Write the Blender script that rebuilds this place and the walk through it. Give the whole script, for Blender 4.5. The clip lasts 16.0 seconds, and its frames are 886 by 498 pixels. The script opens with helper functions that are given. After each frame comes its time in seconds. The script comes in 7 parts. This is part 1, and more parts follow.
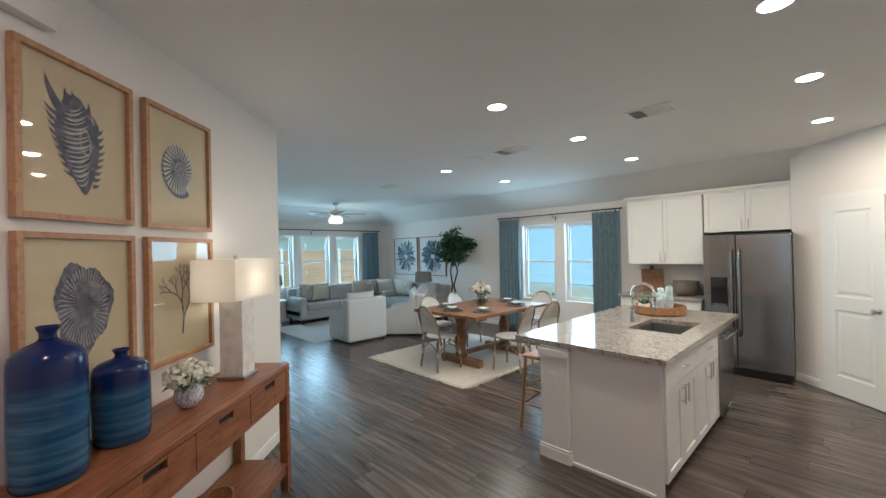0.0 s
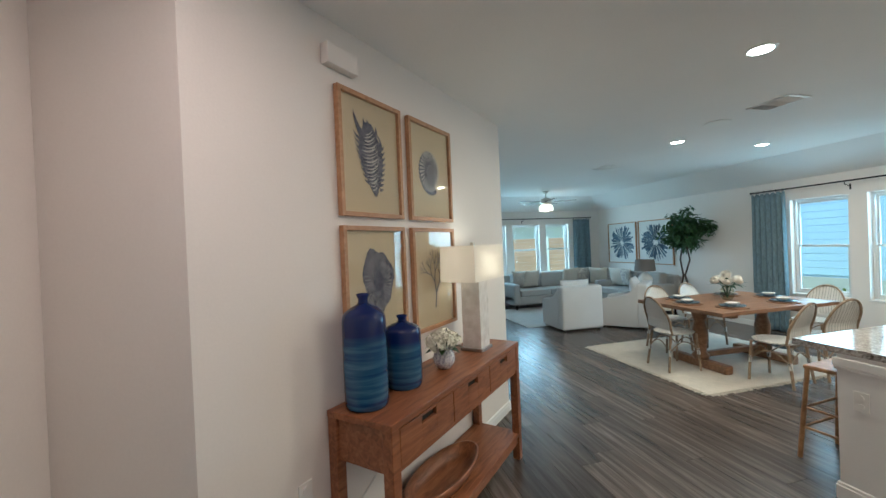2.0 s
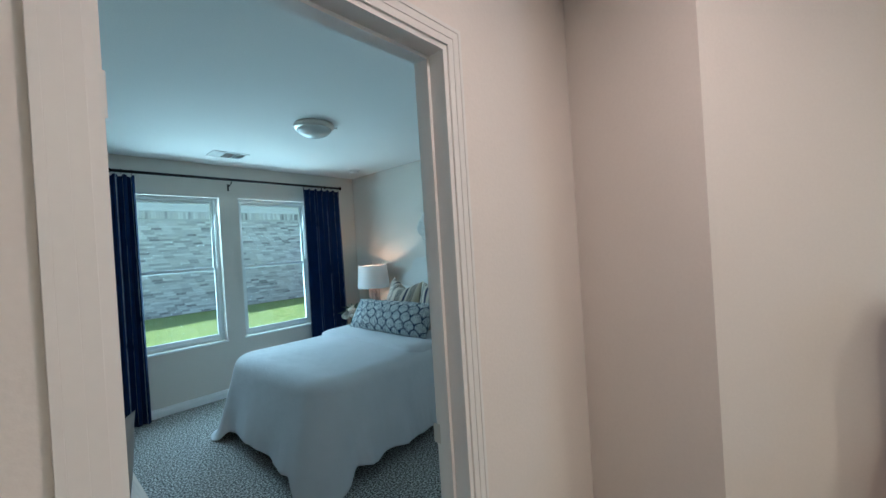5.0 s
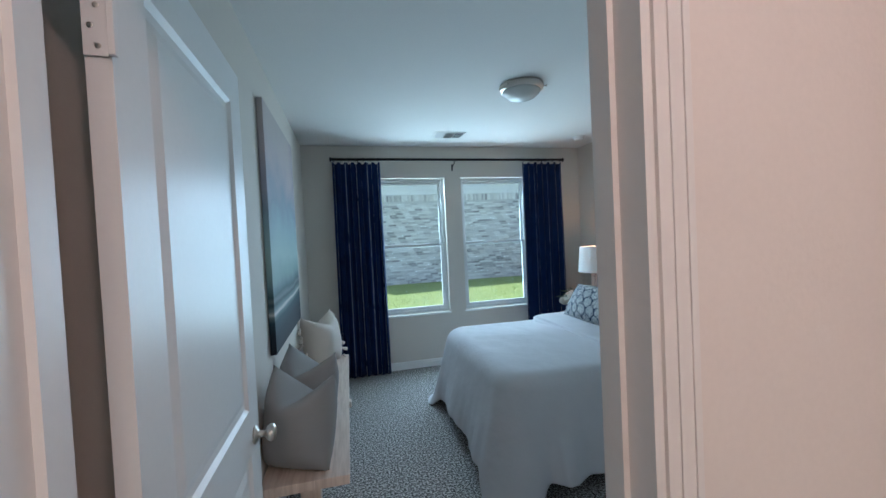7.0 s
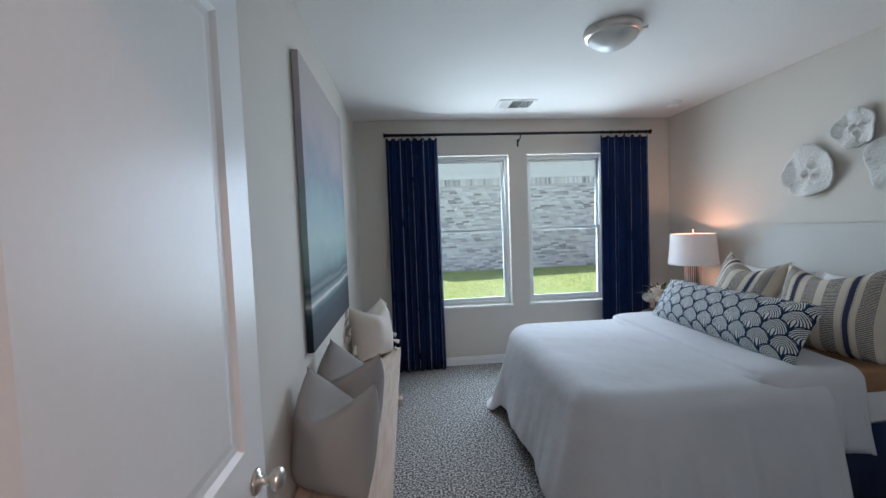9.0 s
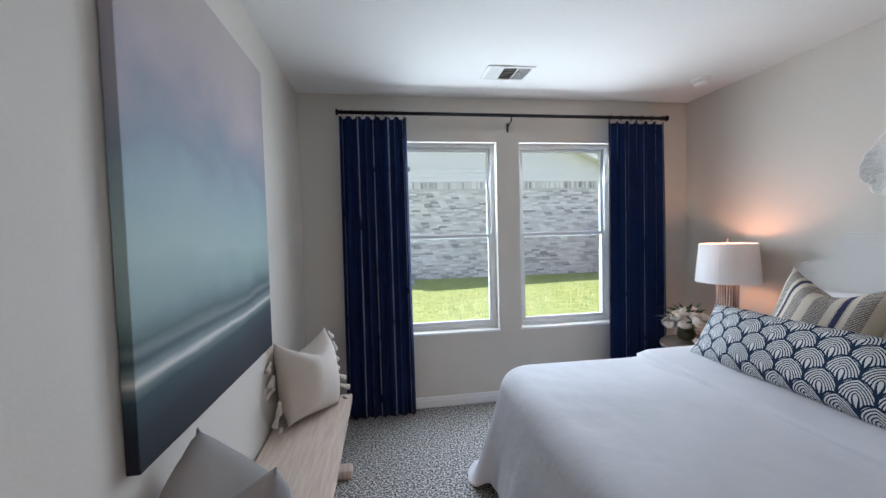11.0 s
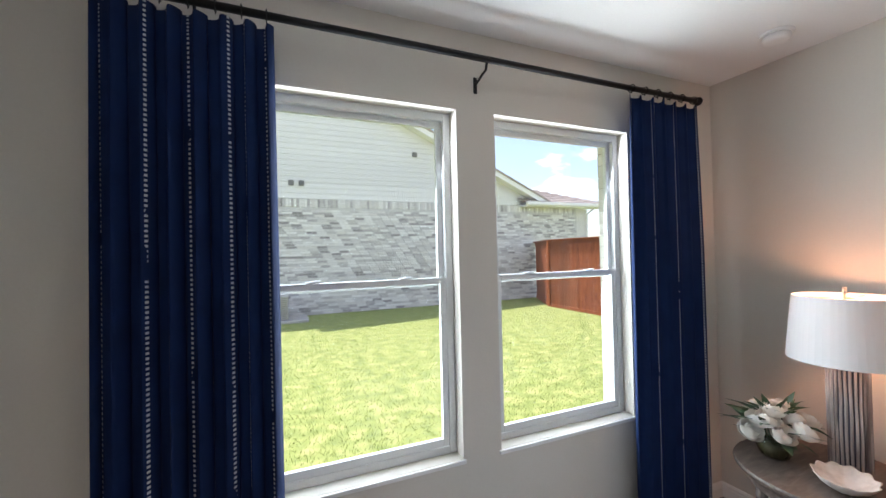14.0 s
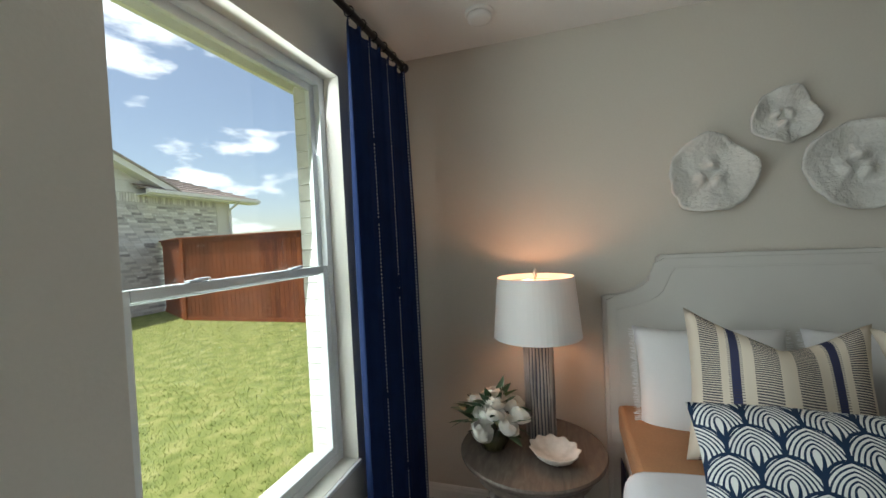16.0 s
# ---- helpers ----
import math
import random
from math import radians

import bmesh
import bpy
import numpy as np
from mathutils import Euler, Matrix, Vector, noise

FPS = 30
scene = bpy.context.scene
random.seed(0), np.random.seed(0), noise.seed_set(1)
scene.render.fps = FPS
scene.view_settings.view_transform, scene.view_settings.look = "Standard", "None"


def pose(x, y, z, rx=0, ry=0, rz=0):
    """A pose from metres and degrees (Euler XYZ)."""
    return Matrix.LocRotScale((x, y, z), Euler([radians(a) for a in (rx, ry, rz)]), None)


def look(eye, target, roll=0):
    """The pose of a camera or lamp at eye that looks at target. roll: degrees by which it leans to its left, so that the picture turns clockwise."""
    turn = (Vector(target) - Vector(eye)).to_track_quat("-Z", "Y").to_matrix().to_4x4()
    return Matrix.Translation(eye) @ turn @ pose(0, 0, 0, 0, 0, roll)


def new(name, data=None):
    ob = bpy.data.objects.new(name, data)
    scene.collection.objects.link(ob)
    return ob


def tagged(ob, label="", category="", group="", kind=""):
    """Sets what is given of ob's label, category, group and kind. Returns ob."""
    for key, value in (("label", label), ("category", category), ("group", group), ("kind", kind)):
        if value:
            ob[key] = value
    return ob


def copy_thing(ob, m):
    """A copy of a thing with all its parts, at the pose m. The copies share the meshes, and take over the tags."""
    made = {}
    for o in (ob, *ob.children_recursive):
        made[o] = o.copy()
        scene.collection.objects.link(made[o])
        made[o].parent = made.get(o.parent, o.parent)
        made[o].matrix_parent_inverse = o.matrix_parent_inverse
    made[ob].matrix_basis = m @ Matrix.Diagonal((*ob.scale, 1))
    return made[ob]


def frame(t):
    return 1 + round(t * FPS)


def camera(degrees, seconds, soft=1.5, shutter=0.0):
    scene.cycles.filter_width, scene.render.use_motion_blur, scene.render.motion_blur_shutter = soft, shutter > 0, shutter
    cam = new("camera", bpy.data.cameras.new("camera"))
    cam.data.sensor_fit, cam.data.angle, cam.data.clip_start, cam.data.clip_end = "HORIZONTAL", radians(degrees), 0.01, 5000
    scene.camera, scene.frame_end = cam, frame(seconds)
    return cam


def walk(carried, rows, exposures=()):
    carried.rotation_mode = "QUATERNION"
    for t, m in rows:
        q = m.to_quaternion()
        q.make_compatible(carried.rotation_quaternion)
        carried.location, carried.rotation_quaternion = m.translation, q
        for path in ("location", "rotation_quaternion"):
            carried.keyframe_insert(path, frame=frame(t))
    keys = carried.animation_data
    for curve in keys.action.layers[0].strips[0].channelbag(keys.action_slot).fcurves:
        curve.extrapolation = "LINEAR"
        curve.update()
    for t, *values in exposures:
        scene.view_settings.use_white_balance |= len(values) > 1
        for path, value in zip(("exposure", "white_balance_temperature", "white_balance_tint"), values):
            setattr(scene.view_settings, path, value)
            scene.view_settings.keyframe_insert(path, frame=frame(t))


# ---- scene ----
# ---- camera ----
cam = camera(97.4, 16.0)

PATH = [
    (0, (-0.044, 0.118, 1.63), (1.399, -1.266, 1.639), -1.2),
    (0.5, (-0.024, 0.151, 1.622), (1.581, -1.044, 1.618), -1.4),
    (1, (-0.016, 0.182, 1.616), (1.726, -0.801, 1.608), -1.7),
    (1.5, (-0.009, 0.216, 1.609), (1.844, -0.535, 1.599), -2.0),
    (2, (-0.009, 0.254, 1.609), (1.929, -0.24, 1.594), -2.4),
    (2.5, (-0.029, 0.287, 1.603), (1.961, 0.084, 1.583), -2.7),
    (3, (-0.047, 0.334, 1.592), (1.949, 0.457, 1.569), -3.1),
    (3.5, (-0.081, 0.396, 1.581), (1.866, 0.849, 1.551), -3.5),
    (4, (-0.121, 0.452, 1.579), (1.721, 1.23, 1.547), -3.7),
    (4.5, (-0.122, 0.499, 1.562), (1.562, 1.578, 1.542), -3.8),
    (5, (-0.061, 0.564, 1.594), (1.423, 1.904, 1.588), -3.6),
    (7.5, (0.425, 0.88, 1.566), (0.699, 2.86, 1.5), -2.5),
    (8, (0.421, 0.94, 1.555), (0.594, 2.931, 1.47), -2.2),
    (10.5, (0.557, 1.972, 1.557), (0.808, 3.953, 1.445), -1.7),
    (11, (0.594, 2.183, 1.552), (0.89, 4.159, 1.47), -1.5),
    (11.5, (0.608, 2.483, 1.596), (0.925, 4.457, 1.543), -1.2),
    (12, (0.66, 2.739, 1.591), (0.988, 4.712, 1.57), -0.8),
    (12.5, (0.745, 3.067, 1.628), (1.095, 5.036, 1.625), -0.6),
    (13, (0.787, 3.312, 1.64), (1.184, 5.272, 1.653), -0.5),
    (13.5, (0.77, 3.643, 1.648), (1.316, 5.567, 1.67), -0.8),
    (14, (0.804, 3.892, 1.653), (1.586, 5.732, 1.676), -1.3),
    (14.5, (0.926, 4.141, 1.632), (1.987, 5.836, 1.65), -1.8),
    (15, (1.058, 4.33, 1.633), (2.44, 5.775, 1.63), -2.4),
    (15.5, (1.157, 4.515, 1.628), (2.841, 5.594, 1.594), -2.9),
    (16, (1.23, 4.677, 1.617), (3.138, 5.275, 1.573), -2.8),
]
walk(cam, [(t, look(eye, target, roll)) for t, eye, target, roll in PATH],
     exposures=[(0, 0.52, 4750, -6), (3, 0.55, 4600, -13), (5, 0.48, 4700, -10), (7.5, 0.50, 5150, 6), (10.5, 0.80, 5950, 19), (12, 0.80, 5950, 20), (13.5, 0.86, 6050, 19), (14.5, 0.70, 6600, 19), (15.2, 0.30, 6700, 15), (16, 0.06, 6700, 9)])

# ---- light ----
world = bpy.data.worlds.new("world")
scene.world = world
world.use_nodes = True
wn, wl = world.node_tree.nodes, world.node_tree.links
sky = wn.new("ShaderNodeTexSky")
sky.sky_type = 'NISHITA'
sky.sun_disc = False
SUN = Vector((-0.18, 0.30, 1.0)).normalized()
sky.sun_elevation = math.asin(SUN.z)
sky.sun_rotation = math.atan2(SUN.x, SUN.y)
# soft white clouds over the blue
tc = wn.new("ShaderNodeTexCoord")
mp = wn.new("ShaderNodeMapping")
mp.inputs["Scale"].default_value = (1.0, 1.0, 2.6)
mp.inputs["Location"].default_value = (0.35, 0.2, 0.1)
cl = wn.new("ShaderNodeTexNoise")
cl.inputs["Scale"].default_value = 3.7
cl.inputs["Detail"].default_value = 7.0
cl.inputs["Roughness"].default_value = 0.52
cr = wn.new("ShaderNodeValToRGB")
cr.color_ramp.elements[0].position, cr.color_ramp.elements[1].position = 0.535, 0.63
cr.color_ramp.elements[0].color = (0.06, 0.06, 0.06, 1)
mx = wn.new("ShaderNodeMix")
mx.data_type = 'RGBA'
mx.inputs["B"].default_value = (11.0, 11.4, 12.0, 1)
wl.new(tc.outputs["Generated"], mp.inputs["Vector"])
wl.new(mp.outputs["Vector"], cl.inputs["Vector"])
wl.new(cl.outputs["Fac"], cr.inputs["Fac"])
wl.new(cr.outputs["Color"], mx.inputs["Factor"])
wl.new(sky.outputs["Color"], mx.inputs["A"])
wl.new(mx.outputs["Result"], wn["Background"].inputs["Color"])
wn["Background"].inputs["Strength"].default_value = 0.15

sun = new("sun", bpy.data.lights.new("sun", 'SUN'))
sun.data.energy, sun.data.angle, sun.data.color = 5.0, radians(0.5), (1.0, 0.95, 0.87)
sun.matrix_world = look(SUN * 40, (0, 0, 0))


def disc_lamp(x, y, z, watts, color, size=0.13):
    """The light of one recessed ceiling lamp, which shines down."""
    ob = new("downlight_glow", bpy.data.lights.new("downlight_glow", 'AREA'))
    ob.data.shape, ob.data.size, ob.data.energy, ob.data.color = 'DISK', size, watts, color
    ob.data.spread = radians(180)
    ob.location = (x, y, z)
    return ob


def bulb(x, y, z, watts, color, size=0.04):
    ob = new("bulb_glow", bpy.data.lights.new("bulb_glow", 'POINT'))
    ob.data.shadow_soft_size, ob.data.energy, ob.data.color = size, watts, color
    ob.location = (x, y, z)
    return ob


WARM = (1.0, 0.68, 0.44)
CANS = [(1.83, -2.29), (1.83, -3.61), (1.83, -5.00), (3.82, -3.68), (3.81, -5.00),
        (0.12, -3.46), (0.10, -4.80), (0.17, -2.24), (0.70, 0.34)]
for cx, cy in CANS[:-1]:
    disc_lamp(cx, cy, 2.722, 12.5, WARM)
disc_lamp(*CANS[-1], 2.722, 10.0, (1.0, 0.57, 0.43))
bulb(3.213, 4.826, 1.325, 4.0, (1.0, 0.47, 0.24))
bulb(2.63, -0.62, 1.47, 2.4, (1.0, 0.76, 0.56), 0.07)
bulb(7.93, -4.32, 2.32, 4.0, WARM)
bulb(7.93, -4.10, 2.32, 4.0, WARM)



def window_sky(x, y, z, w, h, rz, watts, color=(0.81, 0.94, 1.0)):
    """The sky's light in a window opening, shining into the room."""
    ob = new("window_daylight", bpy.data.lights.new("window_daylight", 'AREA'))
    ob.data.shape, ob.data.size, ob.data.size_y, ob.data.energy, ob.data.color = 'RECTANGLE', w, h, watts, color
    ob.matrix_world = pose(x, y, z, 80, 0, rz)
    return ob


for wx in (1.151, 2.276):
    window_sky(wx, 5.78, 1.51, 0.90, 1.66, 180, 22.0)
for wx in (3.288, 4.226):
    window_sky(wx, -6.80, 1.37, 0.72, 1.44, 0, 14.0)
for wy in (-5.32, -4.41, -3.45):
    window_sky(9.58, wy, 1.40, 0.70, 1.30, 90, 14.0)

# ---- materials ----
MATS = {}


def rgb(c):
    return (c[0], c[1], c[2], 1.0)


def mat(name, base, rough=0.5, metal=0.0, vary=0.12, scale=6.0, fine=60.0, bump=0.02, dist=0.004, spec=None, stretch=(1, 1, 1), rand=0.0, coat=0.0):
    """A surface with slow and fine variation of its colour and a fine relief. rand: how much pieces differ."""
    m = bpy.data.materials.new(name)
    m.use_nodes = True
    nt = m.node_tree
    n, l = nt.nodes, nt.links
    b = n["Principled BSDF"]
    b.inputs["Roughness"].default_value = rough
    b.inputs["Metallic"].default_value = metal
    if spec is not None:
        b.inputs["Specular IOR Level"].default_value = spec
    b.inputs["Coat Weight"].default_value = coat
    co = n.new("ShaderNodeTexCoord")
    ma = n.new("ShaderNodeMapping")
    ma.inputs["Scale"].default_value = stretch
    l.new(co.outputs["Object"], ma.inputs["Vector"])
    n1 = n.new("ShaderNodeTexNoise")
    n1.inputs["Scale"].default_value = scale
    n1.inputs["Detail"].default_value = 4
    n2 = n.new("ShaderNodeTexNoise")
    n2.inputs["Scale"].default_value = fine
    n2.inputs["Detail"].default_value = 3
    l.new(ma.outputs["Vector"], n1.inputs["Vector"])
    l.new(ma.outputs["Vector"], n2.inputs["Vector"])
    add = n.new("ShaderNodeMath")
    add.operation = 'ADD'
    l.new(n1.outputs["Fac"], add.inputs[0])
    l.new(n2.outputs["Fac"], add.inputs[1])
    mr = n.new("ShaderNodeMapRange")
    mr.inputs["From Min"].default_value, mr.inputs["From Max"].default_value = 0.6, 1.4
    mr.inputs["To Min"].default_value, mr.inputs["To Max"].default_value = 1 - vary, 1 + vary
    l.new(add.outputs["Value"], mr.inputs["Value"])
    fac = mr.outputs["Result"]
    if rand:
        oi = n.new("ShaderNodeObjectInfo")
        rr = n.new("ShaderNodeMapRange")
        rr.inputs["To Min"].default_value, rr.inputs["To Max"].default_value = 1 - rand, 1 + rand
        l.new(oi.outputs["Random"], rr.inputs["Value"])
        mu = n.new("ShaderNodeMath")
        mu.operation = 'MULTIPLY'
        l.new(fac, mu.inputs[0])
        l.new(rr.outputs["Result"], mu.inputs[1])
        fac = mu.outputs["Value"]
    sc = n.new("ShaderNodeVectorMath")
    sc.operation = 'SCALE'
    sc.inputs[0].default_value = base
    l.new(fac, sc.inputs["Scale"])
    l.new(sc.outputs["Vector"], b.inputs["Base Color"])
    if bump:
        bp = n.new("ShaderNodeBump")
        bp.inputs["Strength"].default_value = min(1.0, bump * 10)
        bp.inputs["Distance"].default_value = dist
        l.new(n2.outputs["Fac"], bp.inputs["Height"])
        l.new(bp.outputs["Normal"], b.inputs["Normal"])
    MATS[name] = m
    return m


def ramp_mat(name, stops, source, rough=0.6, scale=5.0, stretch=(1, 1, 1), detail=5.0, distort=0.0, bump=0.0, rand=False, metal=0.0):
    """A surface whose colour runs through stops by a noise ('noise'), by waves ('wave') or by cells ('cell')."""
    m = bpy.data.materials.new(name)
    m.use_nodes = True
    n, l = m.node_tree.nodes, m.node_tree.links
    b = n["Principled BSDF"]
    b.inputs["Roughness"].default_value = rough
    b.inputs["Metallic"].default_value = metal
    co = n.new("ShaderNodeTexCoord")
    ma = n.new("ShaderNodeMapping")
    ma.inputs["Scale"].default_value = stretch
    l.new(co.outputs["Object"], ma.inputs["Vector"])
    vec = ma.outputs["Vector"]
    if rand:
        oi = n.new("ShaderNodeObjectInfo")
        ad = n.new("ShaderNodeVectorMath")
        ad.operation = 'MULTIPLY_ADD'
        ad.inputs[1].default_value = (1, 1, 1)
        cm = n.new("ShaderNodeCombineXYZ")
        ml = n.new("ShaderNodeMath")
        ml.operation = 'MULTIPLY'
        ml.inputs[1].default_value = 37.0
        l.new(oi.outputs["Random"], ml.inputs[0])
        for k in range(3):
            l.new(ml.outputs["Value"], cm.inputs[k])
        l.new(vec, ad.inputs[0])
        l.new(cm.outputs["Vector"], ad.inputs[2])
        vec = ad.outputs["Vector"]
    if source == 'noise':
        t = n.new("ShaderNodeTexNoise")
        t.inputs["Detail"].default_value = detail
        t.inputs["Distortion"].default_value = distort
        out = t.outputs["Fac"]
    elif source == 'wave':
        t = n.new("ShaderNodeTexWave")
        t.inputs["Distortion"].default_value = distort
        t.inputs["Detail"].default_value = detail
        out = t.outputs["Fac"]
    else:
        t = n.new("ShaderNodeTexVoronoi")
        out = t.outputs["Distance"]
    t.inputs["Scale"].default_value = scale
    l.new(vec, t.inputs["Vector"])
    r = n.new("ShaderNodeValToRGB")
    e = r.color_ramp.elements
    while len(e) < len(stops):
        e.new(0.5)
    for k, (p, c) in enumerate(stops):
        e[k].position, e[k].color = p, rgb(c)
    l.new(out, r.inputs["Fac"])
    col = r.outputs["Color"]
    if rand:
        hs = n.new("ShaderNodeHueSaturation")
        mr = n.new("ShaderNodeMapRange")
        mr.inputs["To Min"].default_value, mr.inputs["To Max"].default_value = 0.72, 1.28
        l.new(oi.outputs["Random"], mr.inputs["Value"])
        l.new(mr.outputs["Result"], hs.inputs["Value"])
        l.new(col, hs.inputs["Color"])
        col = hs.outputs["Color"]
    l.new(col, b.inputs["Base Color"])
    if bump:
        bp = n.new("ShaderNodeBump")
        bp.inputs["Strength"].default_value = 0.4
        bp.inputs["Distance"].default_value = bump
        l.new(out, bp.inputs["Height"])
        l.new(bp.outputs["Normal"], b.inputs["Normal"])
    MATS[name] = m
    return m


def glow_mat(name, color, strength):
    m = bpy.data.materials.new(name)
    m.use_nodes = True
    b = m.node_tree.nodes["Principled BSDF"]
    b.inputs["Base Color"].default_value = rgb(color)
    b.inputs["Emission Color"].default_value = rgb(color)
    b.inputs["Emission Strength"].default_value = strength
    return m


def shade_mat(name, color, glow, strength):
    """A fabric lamp shade, lit through from within."""
    m = mat(name, color, 0.9, vary=0.03, scale=3, fine=400, bump=0.02, dist=0.0006)
    n, l = m.node_tree.nodes, m.node_tree.links
    tr = n.new("ShaderNodeBsdfTranslucent")
    tr.inputs["Color"].default_value = rgb(glow)
    ms = n.new("ShaderNodeMixShader")
    ms.inputs[0].default_value = strength
    l.new(n["Principled BSDF"].outputs[0], ms.inputs[1])
    l.new(tr.outputs[0], ms.inputs[2])
    l.new(ms.outputs[0], n["Material Output"].inputs["Surface"])
    return m


def glass_mat(name, tint=(0.97, 0.99, 0.98), mirror=0.03):
    """Thin clear window glass with a weak mirror."""
    m = bpy.data.materials.new(name)
    m.use_nodes = True
    n, l = m.node_tree.nodes, m.node_tree.links
    n.remove(n["Principled BSDF"])
    tr = n.new("ShaderNodeBsdfTransparent")
    tr.inputs["Color"].default_value = rgb(tint)
    gl = n.new("ShaderNodeBsdfGlossy")
    gl.inputs["Roughness"].default_value = 0.01
    lw = n.new("ShaderNodeLayerWeight")
    lw.inputs["Blend"].default_value = 0.5
    pw = n.new("ShaderNodeMath")
    pw.operation = 'POWER'
    pw.inputs[1].default_value = 4.0
    l.new(lw.outputs["Facing"], pw.inputs[0])
    fr = n.new("ShaderNodeMath")
    fr.operation = 'MULTIPLY_ADD'
    fr.inputs[1].default_value, fr.inputs[2].default_value = 0.5, mirror
    l.new(pw.outputs[0], fr.inputs[0])
    ms = n.new("ShaderNodeMixShader")
    l.new(fr.outputs[0], ms.inputs[0])
    l.new(tr.outputs[0], ms.inputs[1])
    l.new(gl.outputs[0], ms.inputs[2])
    l.new(ms.outputs[0], n["Material Output"].inputs["Surface"])
    return m


M_WALL = mat("warm_white_wall_paint", (0.79, 0.75, 0.71), 0.75, vary=0.025, scale=1.5, fine=90, bump=0.03, dist=0.0015)
M_BWALL = mat("greige_wall_paint", (0.64, 0.595, 0.53), 0.75, vary=0.025, scale=1.5, fine=90, bump=0.03, dist=0.0015)
M_CEIL = mat("ceiling_paint", (0.79, 0.775, 0.75), 0.9, vary=0.03, scale=1.2, fine=120, bump=0.05, dist=0.002)
M_TRIM = mat("white_trim_paint", (0.80, 0.79, 0.77), 0.35, vary=0.02, scale=3, fine=60, bump=0.005, dist=0.0005)
M_VINYL = mat("white_vinyl", (0.70, 0.71, 0.70), 0.45, vary=0.02, scale=3, fine=60, bump=0.0)
M_DOOR = mat("white_door_paint", (0.78, 0.77, 0.75), 0.36, vary=0.02, scale=3, fine=80, bump=0.006, dist=0.0006)
M_CARPET = ramp_mat("grey_flecked_carpet", [(0.37, (0.05, 0.049, 0.048)), (0.5, (0.25, 0.24, 0.23)), (0.62, (0.64, 0.62, 0.59))], 'noise', 0.95, 78, detail=2, bump=0.012)
M_PLANK = ramp_mat("grey_brown_plank", [(0.25, (0.042, 0.032, 0.027)), (0.5, (0.092, 0.073, 0.062)), (0.75, (0.170, 0.140, 0.122))], 'noise', 0.27, 3.2, stretch=(0.55, 9, 1), detail=7, distort=0.5, bump=0.0006, rand=True)
M_GLASS = glass_mat("window_glass")
M_IRON = mat("black_iron", (0.016, 0.015, 0.016), 0.45, 0.6, vary=0.1)
M_NICKEL = mat("brushed_nickel", (0.62, 0.58, 0.53), 0.28, 1.0, vary=0.05, fine=200, bump=0.003, dist=0.0003)
M_STEEL = mat("stainless_steel", (0.37, 0.365, 0.365), 0.21, 1.0, vary=0.04, scale=1.5, fine=150, stretch=(1, 1, 0.05), bump=0.004, dist=0.0003)
M_BLACK = mat("black_plastic", (0.012, 0.012, 0.013), 0.35)
M_CHROME = mat("chrome", (0.8, 0.8, 0.8), 0.08, 1.0, vary=0.01, bump=0)
M_NAVYCLOTH = mat("navy_cloth", (0.012, 0.022, 0.075), 0.95, vary=0.2, fine=350, bump=0.05, dist=0.001)
M_WHITECLOTH = mat("white_cotton", (0.76, 0.75, 0.75), 0.9, vary=0.04, scale=2.5, fine=260, bump=0.03, dist=0.0012)
M_DUVET = mat("white_duvet_cotton", (0.62, 0.61, 0.63), 0.85, vary=0.04, scale=2.0, fine=7, bump=0.06, dist=0.012)
M_CREAM = mat("cream_linen", (0.72, 0.645, 0.575), 0.95, vary=0.08, scale=5, fine=240, bump=0.05, dist=0.0015)
M_GREYCLOTH = mat("warm_grey_cotton", (0.285, 0.28, 0.275), 0.92, vary=0.06, scale=4, fine=260, bump=0.03, dist=0.001)
M_HEADBOARD = mat("oatmeal_upholstery", (0.62, 0.60, 0.565), 0.92, vary=0.05, scale=4, fine=420, bump=0.05, dist=0.001)
M_TAN = mat("caramel_throw", (0.37, 0.19, 0.095), 0.8, vary=0.12, scale=6, fine=160, bump=0.04, dist=0.001)
M_BENCHWOOD = ramp_mat("pale_bleached_wood", [(0.2, (0.50, 0.39, 0.31)), (0.55, (0.66, 0.54, 0.45)), (0.85, (0.72, 0.60, 0.49))], 'noise', 0.5, 5, stretch=(14, 1, 1), detail=6, distort=0.4, bump=0.0006)
M_CONSOLE = ramp_mat("sheesham_wood", [(0.2, (0.095, 0.032, 0.012)), (0.5, (0.235, 0.088, 0.034)), (0.8, (0.36, 0.155, 0.066))], 'noise', 0.38, 4.0, stretch=(1.2, 9, 9), detail=7, distort=0.9, bump=0.0005)
M_OAK = ramp_mat("honey_oak_frame", [(0.2, (0.27, 0.135, 0.058)), (0.55, (0.42, 0.235, 0.115)), (0.85, (0.52, 0.31, 0.165))], 'noise', 0.45, 6.0, stretch=(6, 6, 6), detail=6, distort=0.8)
M_TABLEWOOD = ramp_mat("brown_table_wood", [(0.2, (0.13, 0.062, 0.030)), (0.55, (0.25, 0.135, 0.070)), (0.85, (0.36, 0.21, 0.12))], 'noise', 0.4, 4.0, stretch=(8, 1, 8), detail=6, distort=0.7)
M_NIGHTWOOD = ramp_mat("weathered_grey_wood", [(0.2, (0.070, 0.050, 0.039)), (0.55, (0.130, 0.098, 0.078)), (0.85, (0.20, 0.158, 0.130))], 'noise', 0.5, 4.5, stretch=(2, 9, 9), detail=7, distort=0.8, bump=0.0006)
